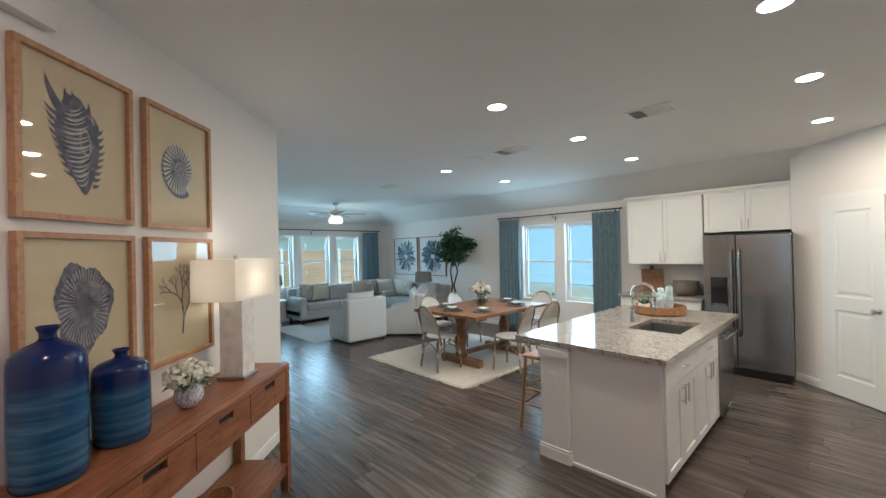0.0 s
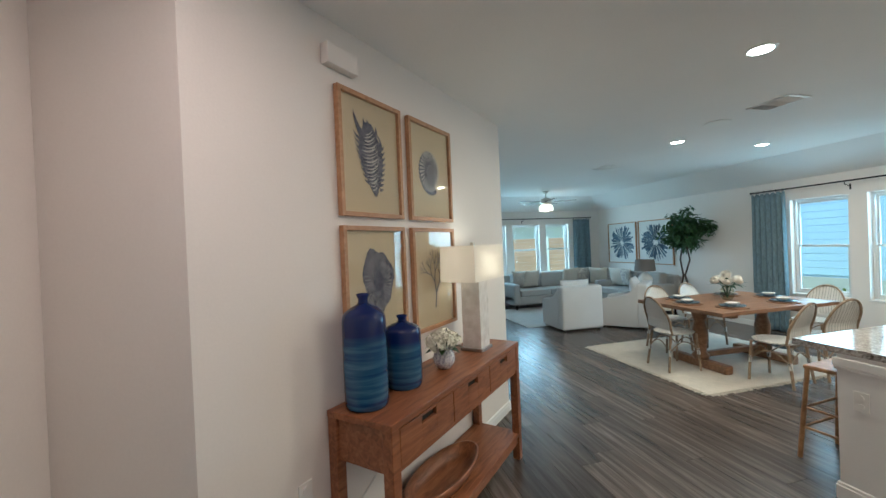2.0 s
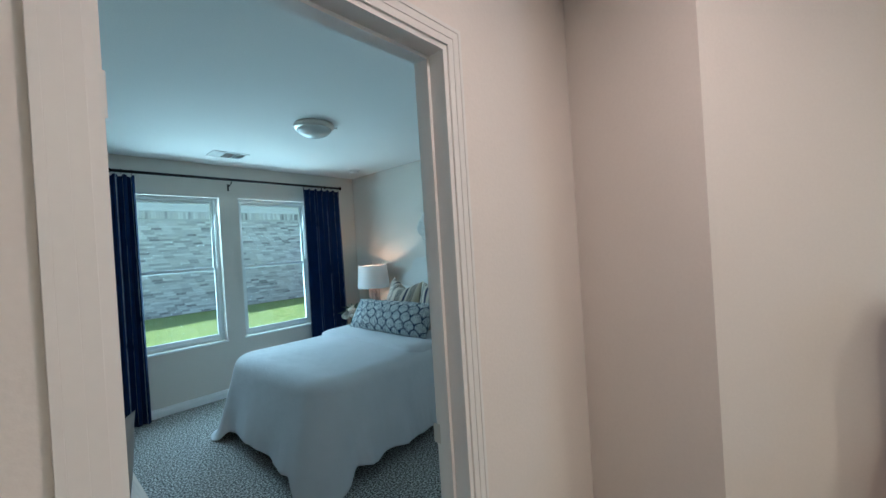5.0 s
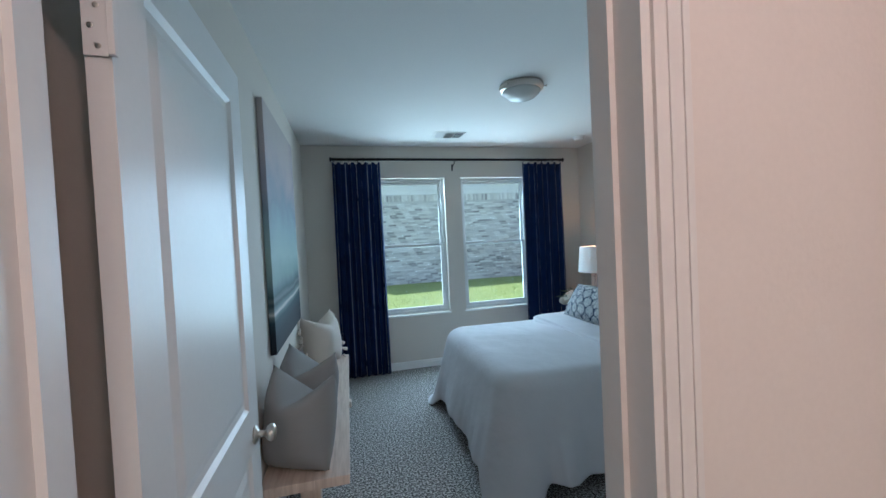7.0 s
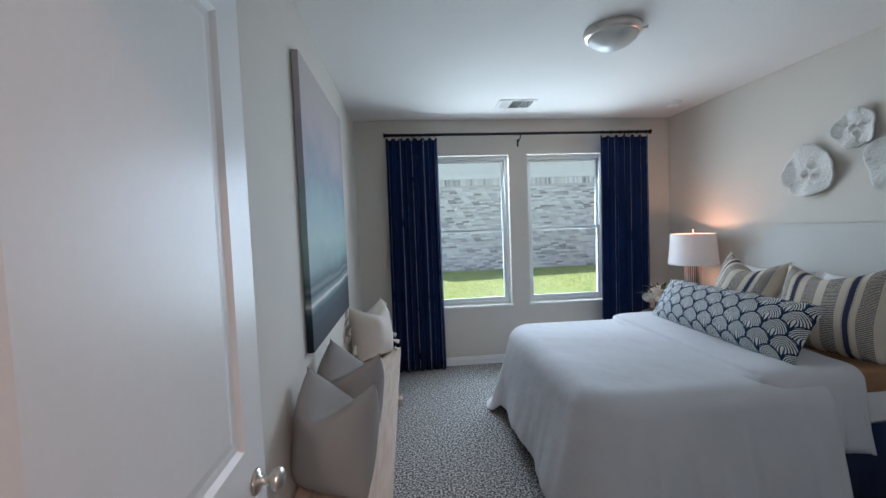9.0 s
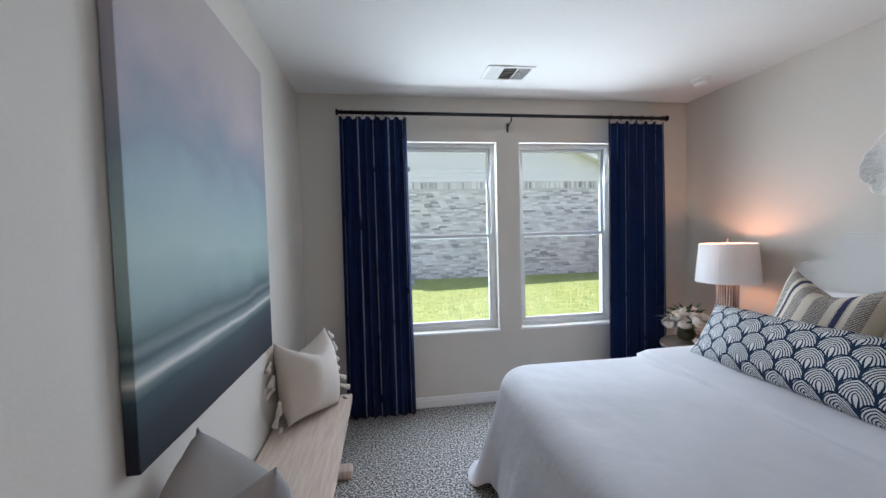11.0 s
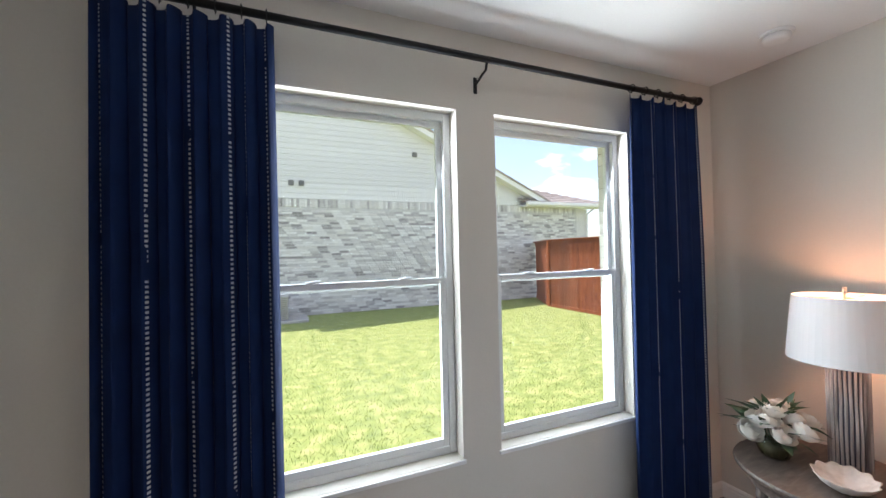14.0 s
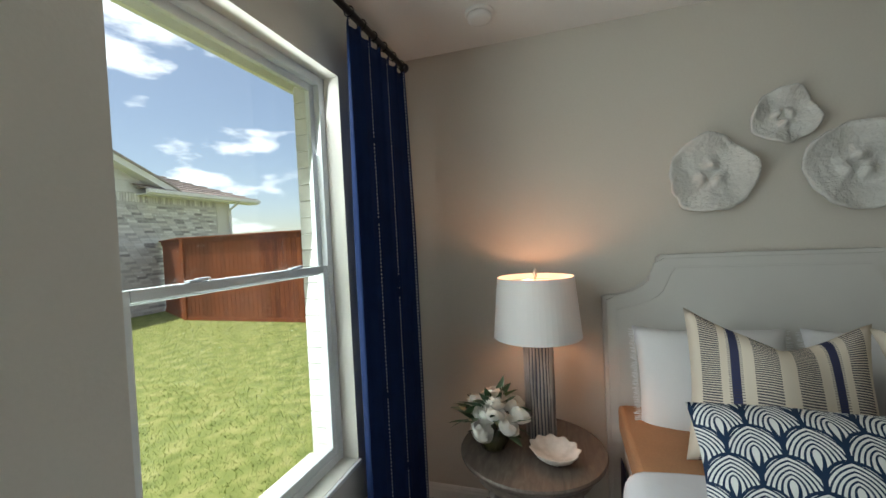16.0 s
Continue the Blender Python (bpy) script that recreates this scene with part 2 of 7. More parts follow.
M_RATTAN = ramp_mat("golden_rattan", [(0.25, (0.22, 0.105, 0.038)), (0.6, (0.40, 0.215, 0.09)), (0.85, (0.52, 0.31, 0.15))], 'noise', 0.45, 18.0, detail=4)
M_GRANITE = ramp_mat("speckled_grey_granite", [(0.28, (0.07, 0.058, 0.050)), (0.42, (0.25, 0.225, 0.20)), (0.56, (0.40, 0.37, 0.34)), (0.75, (0.60, 0.57, 0.535))], 'noise', 0.09, 40, detail=10, distort=1.8)
M_CABINET = mat("white_cabinet_lacquer", (0.78, 0.775, 0.76), 0.32, vary=0.015, bump=0.0)
M_SLIP = mat("white_slipcover", (0.66, 0.655, 0.65), 0.93, vary=0.05, scale=3, fine=220, bump=0.03, dist=0.001)
M_SOFA = mat("grey_linen_sofa", (0.40, 0.395, 0.385), 0.93, vary=0.06, scale=4, fine=260, bump=0.04, dist=0.001)
M_IVORYRUG = mat("ivory_wool_rug", (0.66, 0.61, 0.53), 1.0, vary=0.12, scale=9, fine=70, bump=0.1, dist=0.006)
M_GREYRUG = mat("pale_grey_rug", (0.50, 0.49, 0.475), 1.0, vary=0.10, scale=6, fine=60, bump=0.06, dist=0.004)
M_TEALCURTAIN = mat("slate_blue_curtain_cloth", (0.165, 0.225, 0.265), 0.92, vary=0.40, scale=14, fine=70, bump=0.05, dist=0.001, stretch=(3, 3, 1))
M_LEAF = mat("dark_green_leaf", (0.030, 0.075, 0.022), 0.5, vary=0.35, scale=9, fine=40, rand=0.2)
M_LEAF2 = mat("grey_green_leaf", (0.040, 0.088, 0.042), 0.45, vary=0.3, scale=14, fine=60)
M_BARK = mat("brown_bark", (0.055, 0.036, 0.026), 0.8, vary=0.3, scale=20, fine=80, bump=0.1)
M_PETAL = mat("ivory_petal", (0.86, 0.83, 0.76), 0.65, vary=0.06, scale=12, fine=60, bump=0.02)
M_PETALGREEN = mat("greenish_white_petal", (0.84, 0.83, 0.70), 0.65, vary=0.1, scale=12, fine=60)
M_CERAMIC = mat("white_ceramic", (0.74, 0.72, 0.69), 0.25, vary=0.05, fine=90, bump=0.01)
M_ALABASTER = ramp_mat("rough_white_stone", [(0.3, (0.62, 0.58, 0.54)), (0.6, (0.76, 0.73, 0.70))], 'noise', 0.55, 14, detail=8, bump=0.006)
M_SHELL = ramp_mat("pale_shell_stone", [(0.3, (0.52, 0.46, 0.40)), (0.55, (0.68, 0.62, 0.56)), (0.8, (0.78, 0.74, 0.69))], 'noise', 0.5, 22, detail=8, bump=0.003)
M_PLASTER = mat("chalk_white_plaster", (0.66, 0.645, 0.61), 0.9, vary=0.07, scale=12, fine=55, bump=0.1, dist=0.009)
M_SHADEBED = shade_mat("white_linen_shade", (0.80, 0.79, 0.78), (0.93, 0.84, 0.76), 0.10)
M_SHADEHALL = shade_mat("ivory_linen_shade", (0.82, 0.79, 0.74), (0.95, 0.90, 0.82), 0.45)
M_SHADEGREY = mat("taupe_shade_cloth", (0.20, 0.185, 0.17), 0.9, vary=0.05, fine=260)
M_CAN = glow_mat("lit_lens", (1.0, 0.86, 0.68), 22.0)
M_GLOBE = glow_mat("lit_frosted_globe", (1.0, 0.80, 0.55), 1.5)
M_FROST = mat("frosted_glass", (0.62, 0.63, 0.60), 0.25, vary=0.03, scale=3, fine=20, bump=0)
M_CLEAR = glass_mat("clear_vase_glass", (0.80, 0.80, 0.72))
M_GRASS = ramp_mat("lawn", [(0.3, (0.150, 0.195, 0.050)), (0.5, (0.235, 0.275, 0.080)), (0.72, (0.38, 0.375, 0.15))], 'noise', 0.95, 5.0, detail=9, bump=0.02)
M_BLADE = mat("grass_blade", (0.26, 0.315, 0.085), 0.7, vary=0.4, scale=2.4, fine=30, bump=0)
M_CEDAR = ramp_mat("stained_cedar", [(0.25, (0.15, 0.036, 0.012)), (0.55, (0.27, 0.075, 0.026)), (0.8, (0.36, 0.125, 0.05))], 'noise', 0.7, 3.0, stretch=(9, 9, 1), detail=6, distort=0.6, rand=True)
M_SIDING = mat("pale_grey_siding", (0.70, 0.69, 0.68), 0.7, vary=0.03, scale=3, fine=60, rand=0.03)
M_FASCIA = mat("white_fascia", (0.80, 0.79, 0.77), 0.6, vary=0.04)
M_SHINGLE = ramp_mat("grey_brown_shingle", [(0.3, (0.27, 0.225, 0.205)), (0.7, (0.46, 0.39, 0.36))], 'noise', 0.95, 9, detail=8, bump=0.01)
M_BLUESIDING = mat("slate_blue_siding", (0.46, 0.57, 0.70), 0.7, vary=0.05, scale=3, fine=60)
M_CONCRETE = mat("pale_concrete", (0.42, 0.40, 0.37), 0.9, vary=0.12, scale=4, fine=50, bump=0.05)
M_PLASTIC = mat("white_plastic", (0.78, 0.77, 0.74), 0.4, vary=0.01, bump=0)
# near-black: shade painted into vents and drawer hollows, also the dark floor joints
M_GAPSHADE = mat("dark_gap_shade", (0.02, 0.018, 0.016), 0.9)
M_PAPER = mat("antique_cream_paper", (0.60, 0.51, 0.33), 0.8, vary=0.06, scale=3, fine=40, bump=0)
M_INK = ramp_mat("grey_blue_ink", [(0.35, (0.055, 0.055, 0.085)), (0.6, (0.17, 0.17, 0.21)), (0.8, (0.34, 0.32, 0.31))], 'noise', 0.8, 26, detail=7, distort=1.0)
M_WHITEPAPER = mat("white_art_paper", (0.70, 0.70, 0.68), 0.8, vary=0.03, bump=0)
M_BLUEINK = ramp_mat("washed_blue_ink", [(0.3, (0.03, 0.055, 0.10)), (0.7, (0.15, 0.21, 0.28))], 'noise', 0.8, 14, detail=6)
M_PICGLASS = glass_mat("picture_glass", (0.99, 0.99, 0.99))
M_BRICK = None

# ---- shared builders ----
I4 = Matrix.Identity(4)


def thing(name, label, category, group="", at=I4, kind=""):
    """An empty at a thing's base; its parts hang from it."""
    return place(tagged(new(name), label, category, group, kind), at)


def place(ob, m):
    ob.matrix_basis = m
    return ob


def mesh_of(name, bm, material, smooth=False):
    me = bpy.data.meshes.new(name)
    bmesh.ops.recalc_face_normals(bm, faces=bm.faces)
    bm.to_mesh(me)
    bm.free()
    me.materials.append(material)
    if smooth:
        me.shade_smooth()
    return me


def part(name, bm, material, parent=None, label="", smooth=False, at=I4):
    ob = new(name, mesh_of(name, bm, material, smooth))
    ob.parent = parent
    ob.matrix_basis = at
    if label:
        ob["label"] = label
    return ob


def single(name, bm, material, label, category, group="", kind="", smooth=False, at=I4):
    """A thing that is one mesh."""
    return tagged(part(name, bm, material, None, "", smooth, at), label, category, group, kind)


def box(x0, x1, y0, y1, z0, z1, bevel=0.0, bm=None, seg=2):
    """A box, alone or added to bm."""
    own = bmesh.new()
    bmesh.ops.create_cube(own, size=1)
    for v in own.verts:
        v.co = Vector((x0 + (v.co.x + 0.5) * (x1 - x0), y0 + (v.co.y + 0.5) * (y1 - y0), z0 + (v.co.z + 0.5) * (z1 - z0)))
    if bevel:
        bmesh.ops.bevel(own, geom=own.edges[:], offset=bevel, segments=seg, affect='EDGES', profile=0.6)
    if bm is None:
        return own
    join(bm, own)
    return bm


def join(bm, other, m=I4):
    """Adds the bmesh other to bm, moved by m."""
    new_verts = {v: bm.verts.new(m @ v.co) for v in other.verts}
    for f in other.faces:
        try:
            bm.faces.new([new_verts[v] for v in f.verts])
        except ValueError:
            pass
    other.free()
    return bm


def boxes(*specs, bevel=0.0):
    bm = bmesh.new()
    for s in specs:
        box(*s, bevel=bevel, bm=bm)
    return bm


def lathe(profile, n=32, bm=None, m=I4, flute=0.0, flutes=0):
    """A body of rotation from (radius, height) pairs."""
    bm = bm or bmesh.new()
    rings = []
    for r, z in profile:
        ring = []
        for k in range(n):
            a = 2 * math.pi * k / n
            rr = r * (1 + flute * math.cos(flutes * a)) if flutes else r
            ring.append(bm.verts.new(m @ Vector((rr * math.cos(a), rr * math.sin(a), z))))
        rings.append(ring)
    for a, b in zip(rings, rings[1:]):
        for k in range(n):
            bm.faces.new((a[k], a[(k + 1) % n], b[(k + 1) % n], b[k]))
    bm.faces.new(rings[0][::-1])
    bm.faces.new(rings[-1])
    return bm


def tube(points, r, n=8, bm=None, taper=None):
    """A rod along points; taper: the radius at its end."""
    bm = bm or bmesh.new()
    pts = [Vector(p) for p in points]
    rings = []
    for i, p in enumerate(pts):
        d = (pts[min(i + 1, len(pts) - 1)] - pts[max(i - 1, 0)]).normalized()
        side = d.cross(Vector((0.31, 0.17, 0.93))).normalized()
        up = side.cross(d)
        rr = r if taper is None else r + (taper - r) * i / (len(pts) - 1)
        rings.append([bm.verts.new(p + rr * (math.cos(2 * math.pi * k / n) * side + math.sin(2 * math.pi * k / n) * up)) for k in range(n)])
    for a, b in zip(rings, rings[1:]):
        for k in range(n):
            bm.faces.new((a[k], a[(k + 1) % n], b[(k + 1) % n], b[k]))
    bm.faces.new(rings[0][::-1])
    bm.faces.new(rings[-1])
    return bm


def pillow(w, h, t, n=18, sag=0.0, pinch=0.06, wob=0.0, seed=0):
    """A stuffed cushion, w wide (x), h high (z), t thick (y), with drawn-in sides and pointed corners; carries a UV map."""
    bm = bmesh.new()
    uv = bm.loops.layers.uv.new("UVMap")
    grids = []
    for s in (1, -1):
        g = []
        for j in range(n + 1):
            row = []
            for i in range(n + 1):
                u, v = 2 * i / n - 1, 2 * j / n - 1
                bulge = max(0.0, (1 - abs(u) ** 2.6) * (1 - abs(v) ** 2.6)) ** 0.62
                x = u * w / 2 * (1 - pinch * (1 - abs(v) ** 2) * abs(u) ** 3)
                z = v * h / 2 * (1 - pinch * (1 - abs(u) ** 2) * abs(v) ** 3)
                y = s * t / 2 * bulge
                if wob:
                    q = noise.noise(Vector((x * 5 + seed, y * 3, z * 5)))
                    y += wob * q * bulge
                    z += wob * 0.5 * noise.noise(Vector((x * 4, seed, z * 4)))
                z -= sag * (1 - abs(u)) ** 1.15 * max(0, v) ** 2.2
                row.append((bm.verts.new((x, y, z)), (i / n, j / n)))
            g.append(row)
        grids.append(g)
    for g, s in zip(grids, (1, -1)):
        for j in range(n):
            for i in range(n):
                q = [g[j][i], g[j][i + 1], g[j + 1][i + 1], g[j + 1][i]]
                if s == 1:
                    q = q[::-1]
                f = bm.faces.new([v for v, _ in q])
                for lp, (_, c) in zip(f.loops, q):
                    lp[uv].uv = c
    bmesh.ops.remove_doubles(bm, verts=bm.verts, dist=0.0004)
    return bm


def wall_boxes(a0, a1, z0, z1, holes):
    """Splits a wall's face into rectangles round its openings (a0, a1, z0, z1)."""
    out = []
    cuts = sorted(holes)
    left = a0
    for h0, h1, hz0, hz1 in cuts:
        if h0 > left:
            out.append((left, h0, z0, z1))
        if hz0 > z0:
            out.append((h0, h1, z0, hz0))
        if hz1 < z1:
            out.append((h0, h1, hz1, z1))
        left = h1
    if left < a1:
        out.append((left, a1, z0, z1))
    return out


def wall_x(name, x0, x1, y0, y1, z0, z1, holes, material, label):
    bm = bmesh.new()
    for a, b, c, d in wall_boxes(x0, x1, z0, z1, holes):
        box(a, b, y0, y1, c, d, bm=bm)
    return single(name, bm, material, label, "wall", kind="structure")


def wall_y(name, y0, y1, x0, x1, z0, z1, holes, material, label):
    bm = bmesh.new()
    for a, b, c, d in wall_boxes(y0, y1, z0, z1, holes):
        box(x0, x1, a, b, c, d, bm=bm)
    return single(name, bm, material, label, "wall", kind="structure")


# ---- plan ----
H = 2.74
XL, XR, YW, YD = -0.085, 3.51, 5.588, 1.42      # bedroom's inner faces
YH = 1.303                                       # the door wall's face in the hall
DX0, DX1, DZ = 0.020, 0.825, 2.19                  # bedroom door opening
WZ0, WZ1 = 0.668, 2.35
WIN = [(0.694, 1.608), (1.819, 2.733)]
DIAG = pose(1.127, 1.127, 0, 0, 0, -45)          # along the slanting wall: x to its far end, y into it
YK, XF = -6.6, 9.38                              # kitchen and dining wall, far living-room wall
LWIN = [(-5.66, -4.98), (-4.80, -4.02), (-3.84, -3.06)]
DWIN = [(2.92, 3.656), (3.857, 4.594)]
LZ0, LZ1 = 0.74, 2.07

# ---- structure ----
single("floor_bedroom", box(XL - 0.12, XR + 0.12, YD - 0.07, YW, -0.1, 0.0), M_CARPET, "grey flecked cut-pile carpet floor", "carpet", kind="structure")
single("floor_base", box(-1.85, XF + 0.15, YK - 0.15, YD - 0.07, -0.12, -0.012), M_GAPSHADE, "dark underlay beneath the plank floor", "floor", kind="structure")

wall_x("wall_bedroom_windows", XL - 0.12, XR + 0.12, YW, YW + 0.13, 0, H, [(a, b, WZ0, WZ1) for a, b in WIN], M_BWALL, "greige painted wall with two window openings")
wall_y("wall_bedroom_picture", YD, YW, XL - 0.12, XL, 0, H, [], M_BWALL, "greige painted bedroom wall with large canvas")
wall_y("wall_bedroom_headboard", YD, YW, XR, XR + 0.12, 0, H, [], M_BWALL, "greige painted bedroom wall behind the headboard")
bm = bmesh.new()
for a, b, c, d in wall_boxes(-1.85, XR + 0.12, 0, H, [(DX0, DX1, 0, DZ)]):
    box(a, b, YH, YD, c, d, bm=bm)
single("wall_door", bm, M_WALL, "white painted wall round the bedroom door opening", "wall", kind="structure")

# short wall and slanting wall beside the door
def prism(points, z0, z1, bm=None):
    bm = bm or bmesh.new()
    lo = [bm.verts.new((x, y, z0)) for x, y in points]
    hi = [bm.verts.new((x, y, z1)) for x, y in points]
    bm.faces.new(lo[::-1])
    bm.faces.new(hi)
    for k in range(len(points)):
        j = (k + 1) % len(points)
        bm.faces.new((lo[k], lo[j], hi[j], hi[k]))
    return bm


single("wall_hall_return", prism([(1.685, YH), (1.80, YH), (1.60, 0.82), (1.484, 0.770)], 0, H), M_WALL, "short white painted wall beside the bedroom door", "wall", kind="structure")
bm = box(0.505, 3.355, 0.0, 0.12, 0, H)
vert = [e for e in bm.edges if abs(e.verts[0].co.z - e.verts[1].co.z) > 1 and e.verts[0].co.x > 3 and e.verts[0].co.y < 0.06]
bmesh.ops.bevel(bm, geom=vert, offset=0.018, segments=4, affect='EDGES')
single("wall_console", bm, M_WALL, "white painted slanting wall behind the console table", "wall", kind="structure", at=DIAG)
wall_x("wall_living_inner", 3.58, XF + 0.13, -1.20, -1.08, 0, H, [], M_WALL, "white painted inner wall of the living room")
# plain wall out of view, added only to close the hall
wall_y("wall_hall_back", -4.0, YD, -1.85, -1.72, 0, H, [], M_WALL, "plain white wall added unseen to close the entry hall")
single("wall_pantry", prism([(0.43, -6.17), (0.43, -6.30), (-1.85, -4.02), (-1.72, -4.02)], 0, H), M_WALL, "white painted slanting wall with the pantry door", "wall", kind="structure")
wall_y("wall_fridge_side", YK, -6.17, 0.30, 0.41, 0, H, [], M_WALL, "white painted wall end beside the fridge")
wall_x("wall_dining", 0.2, XF + 0.13, YK - 0.15, YK, 0, 2.42, [(a, b, LZ0 - 0.10, LZ1 + 0.03) for a, b in DWIN], M_WALL, "white painted wall with two dining windows")
wall_y("wall_living_windows", YK, -1.08, XF, XF + 0.15, 0, 2.42, [(a, b, LZ0, LZ1) for a, b in LWIN], M_WALL, "white painted wall with three living-room windows")

single("ceiling_bedroom", box(XL - 0.12, XR + 0.12, YD - 0.02, YW + 0.13, H, H + 0.1), M_CEIL, "matt white bedroom ceiling", "ceiling", kind="structure")
SL = 0.62
bm = box(-1.85, XF - SL, YK + SL, YD - 0.02, H, H + 0.1)
for quad in ([(-1.85, YK - 0.15, 2.34), (XF + 0.15, YK - 0.15, 2.34), (XF - SL, YK + SL, H), (-1.85, YK + SL, H)],
             [(XF + 0.15, YK - 0.15, 2.34), (XF + 0.15, YD, 2.34), (XF - SL, YD, H), (XF - SL, YK + SL, H)]):
    lo = [bm.verts.new(p) for p in quad]
    hi = [bm.verts.new((p[0], p[1], p[2] + 0.1)) for p in quad]
    bm.faces.new(lo)
    bm.faces.new(hi[::-1])
    for k in range(4):
        bm.faces.new((lo[k], lo[(k + 1) % 4], hi[(k + 1) % 4], hi[k]))
single("ceiling_living", bm, M_CEIL, "matt white ceiling with sloped edges along the outer walls", "ceiling", kind="structure")


def baseboard(name, p0, p1, side):
    """A moulded skirting board from p0 to p1; side: +1 when the room lies to the left of the way."""
    a, b = Vector((*p0, 0)), Vector((*p1, 0))
    d = b - a
    L = d.length
    bm = bmesh.new()
    prof = [(0, 0), (0.014, 0), (0.014, 0.060), (0.010, 0.070), (0.010, 0.080), (0.004, 0.092), (0, 0.094)]
    v0 = [bm.verts.new((0, side * q, z)) for q, z in prof]
    v1 = [bm.verts.new((L, side * q, z)) for q, z in prof]
    for k in range(len(prof) - 1):
        bm.faces.new((v0[k], v0[k + 1], v1[k + 1], v1[k]))
    bm.faces.new(v0)
    bm.faces.new(v1[::-1])
    ob = single("baseboard", bm, M_TRIM, "white painted moulded baseboard", "baseboard", kind="structure")
    ob.matrix_basis = Matrix.Translation(a) @ Matrix.Rotation(math.atan2(d.y, d.x), 4, 'Z')
    return ob


baseboard("b", (XL, YW), (XR, YW), -1)
baseboard("b", (XL, YD), (XL, YW), -1)
baseboard("b", (XR, YD), (XR, YW), 1)
baseboard("b", (DX1 + 0.08, YD), (XR, YD), 1)
baseboard("b", (DX1 + 0.060, YH), (1.685, YH), -1)
baseboard("b", (1.685, YH), (1.484, 0.770), -1)
baseboard("b", (-1.72, YH), (DX0 - 0.060, YH), -1)
ob = baseboard("b", (0.52, 0), (3.35, 0), -1)
ob.matrix_basis = DIAG @ ob.matrix_basis
baseboard("b", (2.45, YK), (XF, YK), 1)
baseboard("b", (XF, YK), (XF, -1.2), 1)
baseboard("b", (0.43, -6.17), (0.20, -5.94), -1)


def window(name, width, height, m, label, outside_sill=True):
    """A single-hung vinyl window, seen from the room along +y; the origin is its lower left corner on the wall's inner face."""
    w = thing(name, label, "window", at=m, kind="structure")
    y0, y1 = 0.075, 0.13
    fw = 0.038
    part("window_frame", boxes((0, fw, y0, y1, 0, height), (width - fw, width, y0, y1, 0, height), (fw, width - fw, y0, y1, height - fw, height), (fw, width - fw, y0, y1, 0, fw), bevel=0.004), M_VINYL, w)
    mid = height * 0.503
    s = 0.030
    for nm, z0, z1, ya, yb in (("lower_sash", fw, mid + 0.02, y0 + 0.004, y0 + 0.026), ("upper_sash", mid - 0.02, height - fw, y0 + 0.028, y0 + 0.050)):
        sash = part(nm, boxes((fw, fw + s, ya, yb, z0, z1), (width - fw - s, width - fw, ya, yb, z0, z1), (fw + s, width - fw - s, ya, yb, z0, z0 + s + 0.006), (fw + s, width - fw - s, ya, yb, z1 - s, z1), bevel=0.003), M_VINYL, w)
        pane = part("pane", box(fw + s, width - fw - s, (ya + yb) / 2 - 0.002, (ya + yb) / 2 + 0.002, z0 + s + 0.006, z1 - s), M_GLASS, sash)
        pane.visible_shadow = False
    for k in (0.27, 0.73):
        part("sash_lock", boxes((width * k - 0.03, width * k + 0.03, y0 - 0.004, y0 + 0.016, mid + 0.021, mid + 0.027), (width * k - 0.006, width * k + 0.034, y0 - 0.008, y0 + 0.008, mid + 0.027, mid + 0.031), bevel=0.002), M_VINYL, w)
    part("window_sill", box(-0.012, width + 0.012, -0.012, y0, -0.022, -0.002, bevel=0.005), M_TRIM, w)
    return w


for k, (a, b) in enumerate(WIN):
    window("window_%d" % (k + 1), b - a, WZ1 - WZ0, pose(a, YW, WZ0), "white vinyl single-hung bedroom window looking onto the lawn")
for k, (a, b) in enumerate(DWIN):
    window("window_%d" % (k + 3), b - a, LZ1 - LZ0 + 0.13, pose(b, YK, LZ0 - 0.10, 0, 0, 180), "white vinyl single-hung dining window")
for k, (a, b) in enumerate(LWIN):
    window("window_%d" % (k + 5), b - a, LZ1 - LZ0, pose(XF, b, LZ0, 0, 0, -90), "white vinyl single-hung living-room window")


def casing(name, x0, x1, z1, y, out, m=I4):
    """Moulded door casing round an opening, in a wall face at y; out: the way it stands proud."""
    w = 0.057
    ob = thing(name, "white painted stepped door casing", "door casing", kind="structure", at=m)
    for k, (a, b, t) in enumerate(((0.0, 0.022, 0.009), (0.022, 0.045, 0.0115), (0.045, w, 0.014))):
        lo, hi = sorted((y, y + out * t))
        part("casing_side", boxes((x0 - b, x0 - a, lo, hi, 0, z1 + b), bevel=0.0007), M_TRIM, ob)
        part("casing_side", boxes((x1 + a, x1 + b, lo, hi, 0, z1 + b), bevel=0.0007), M_TRIM, ob)
        part("casing_head", boxes((x0 - a, x1 + a, lo, hi, z1 + a, z1 + b), bevel=0.0007), M_TRIM, ob)
    return ob


casing("door_casing_hall", DX0, DX1, DZ, YH, -1)
casing("door_casing_bedroom", DX0, DX1, DZ, YD, 1)
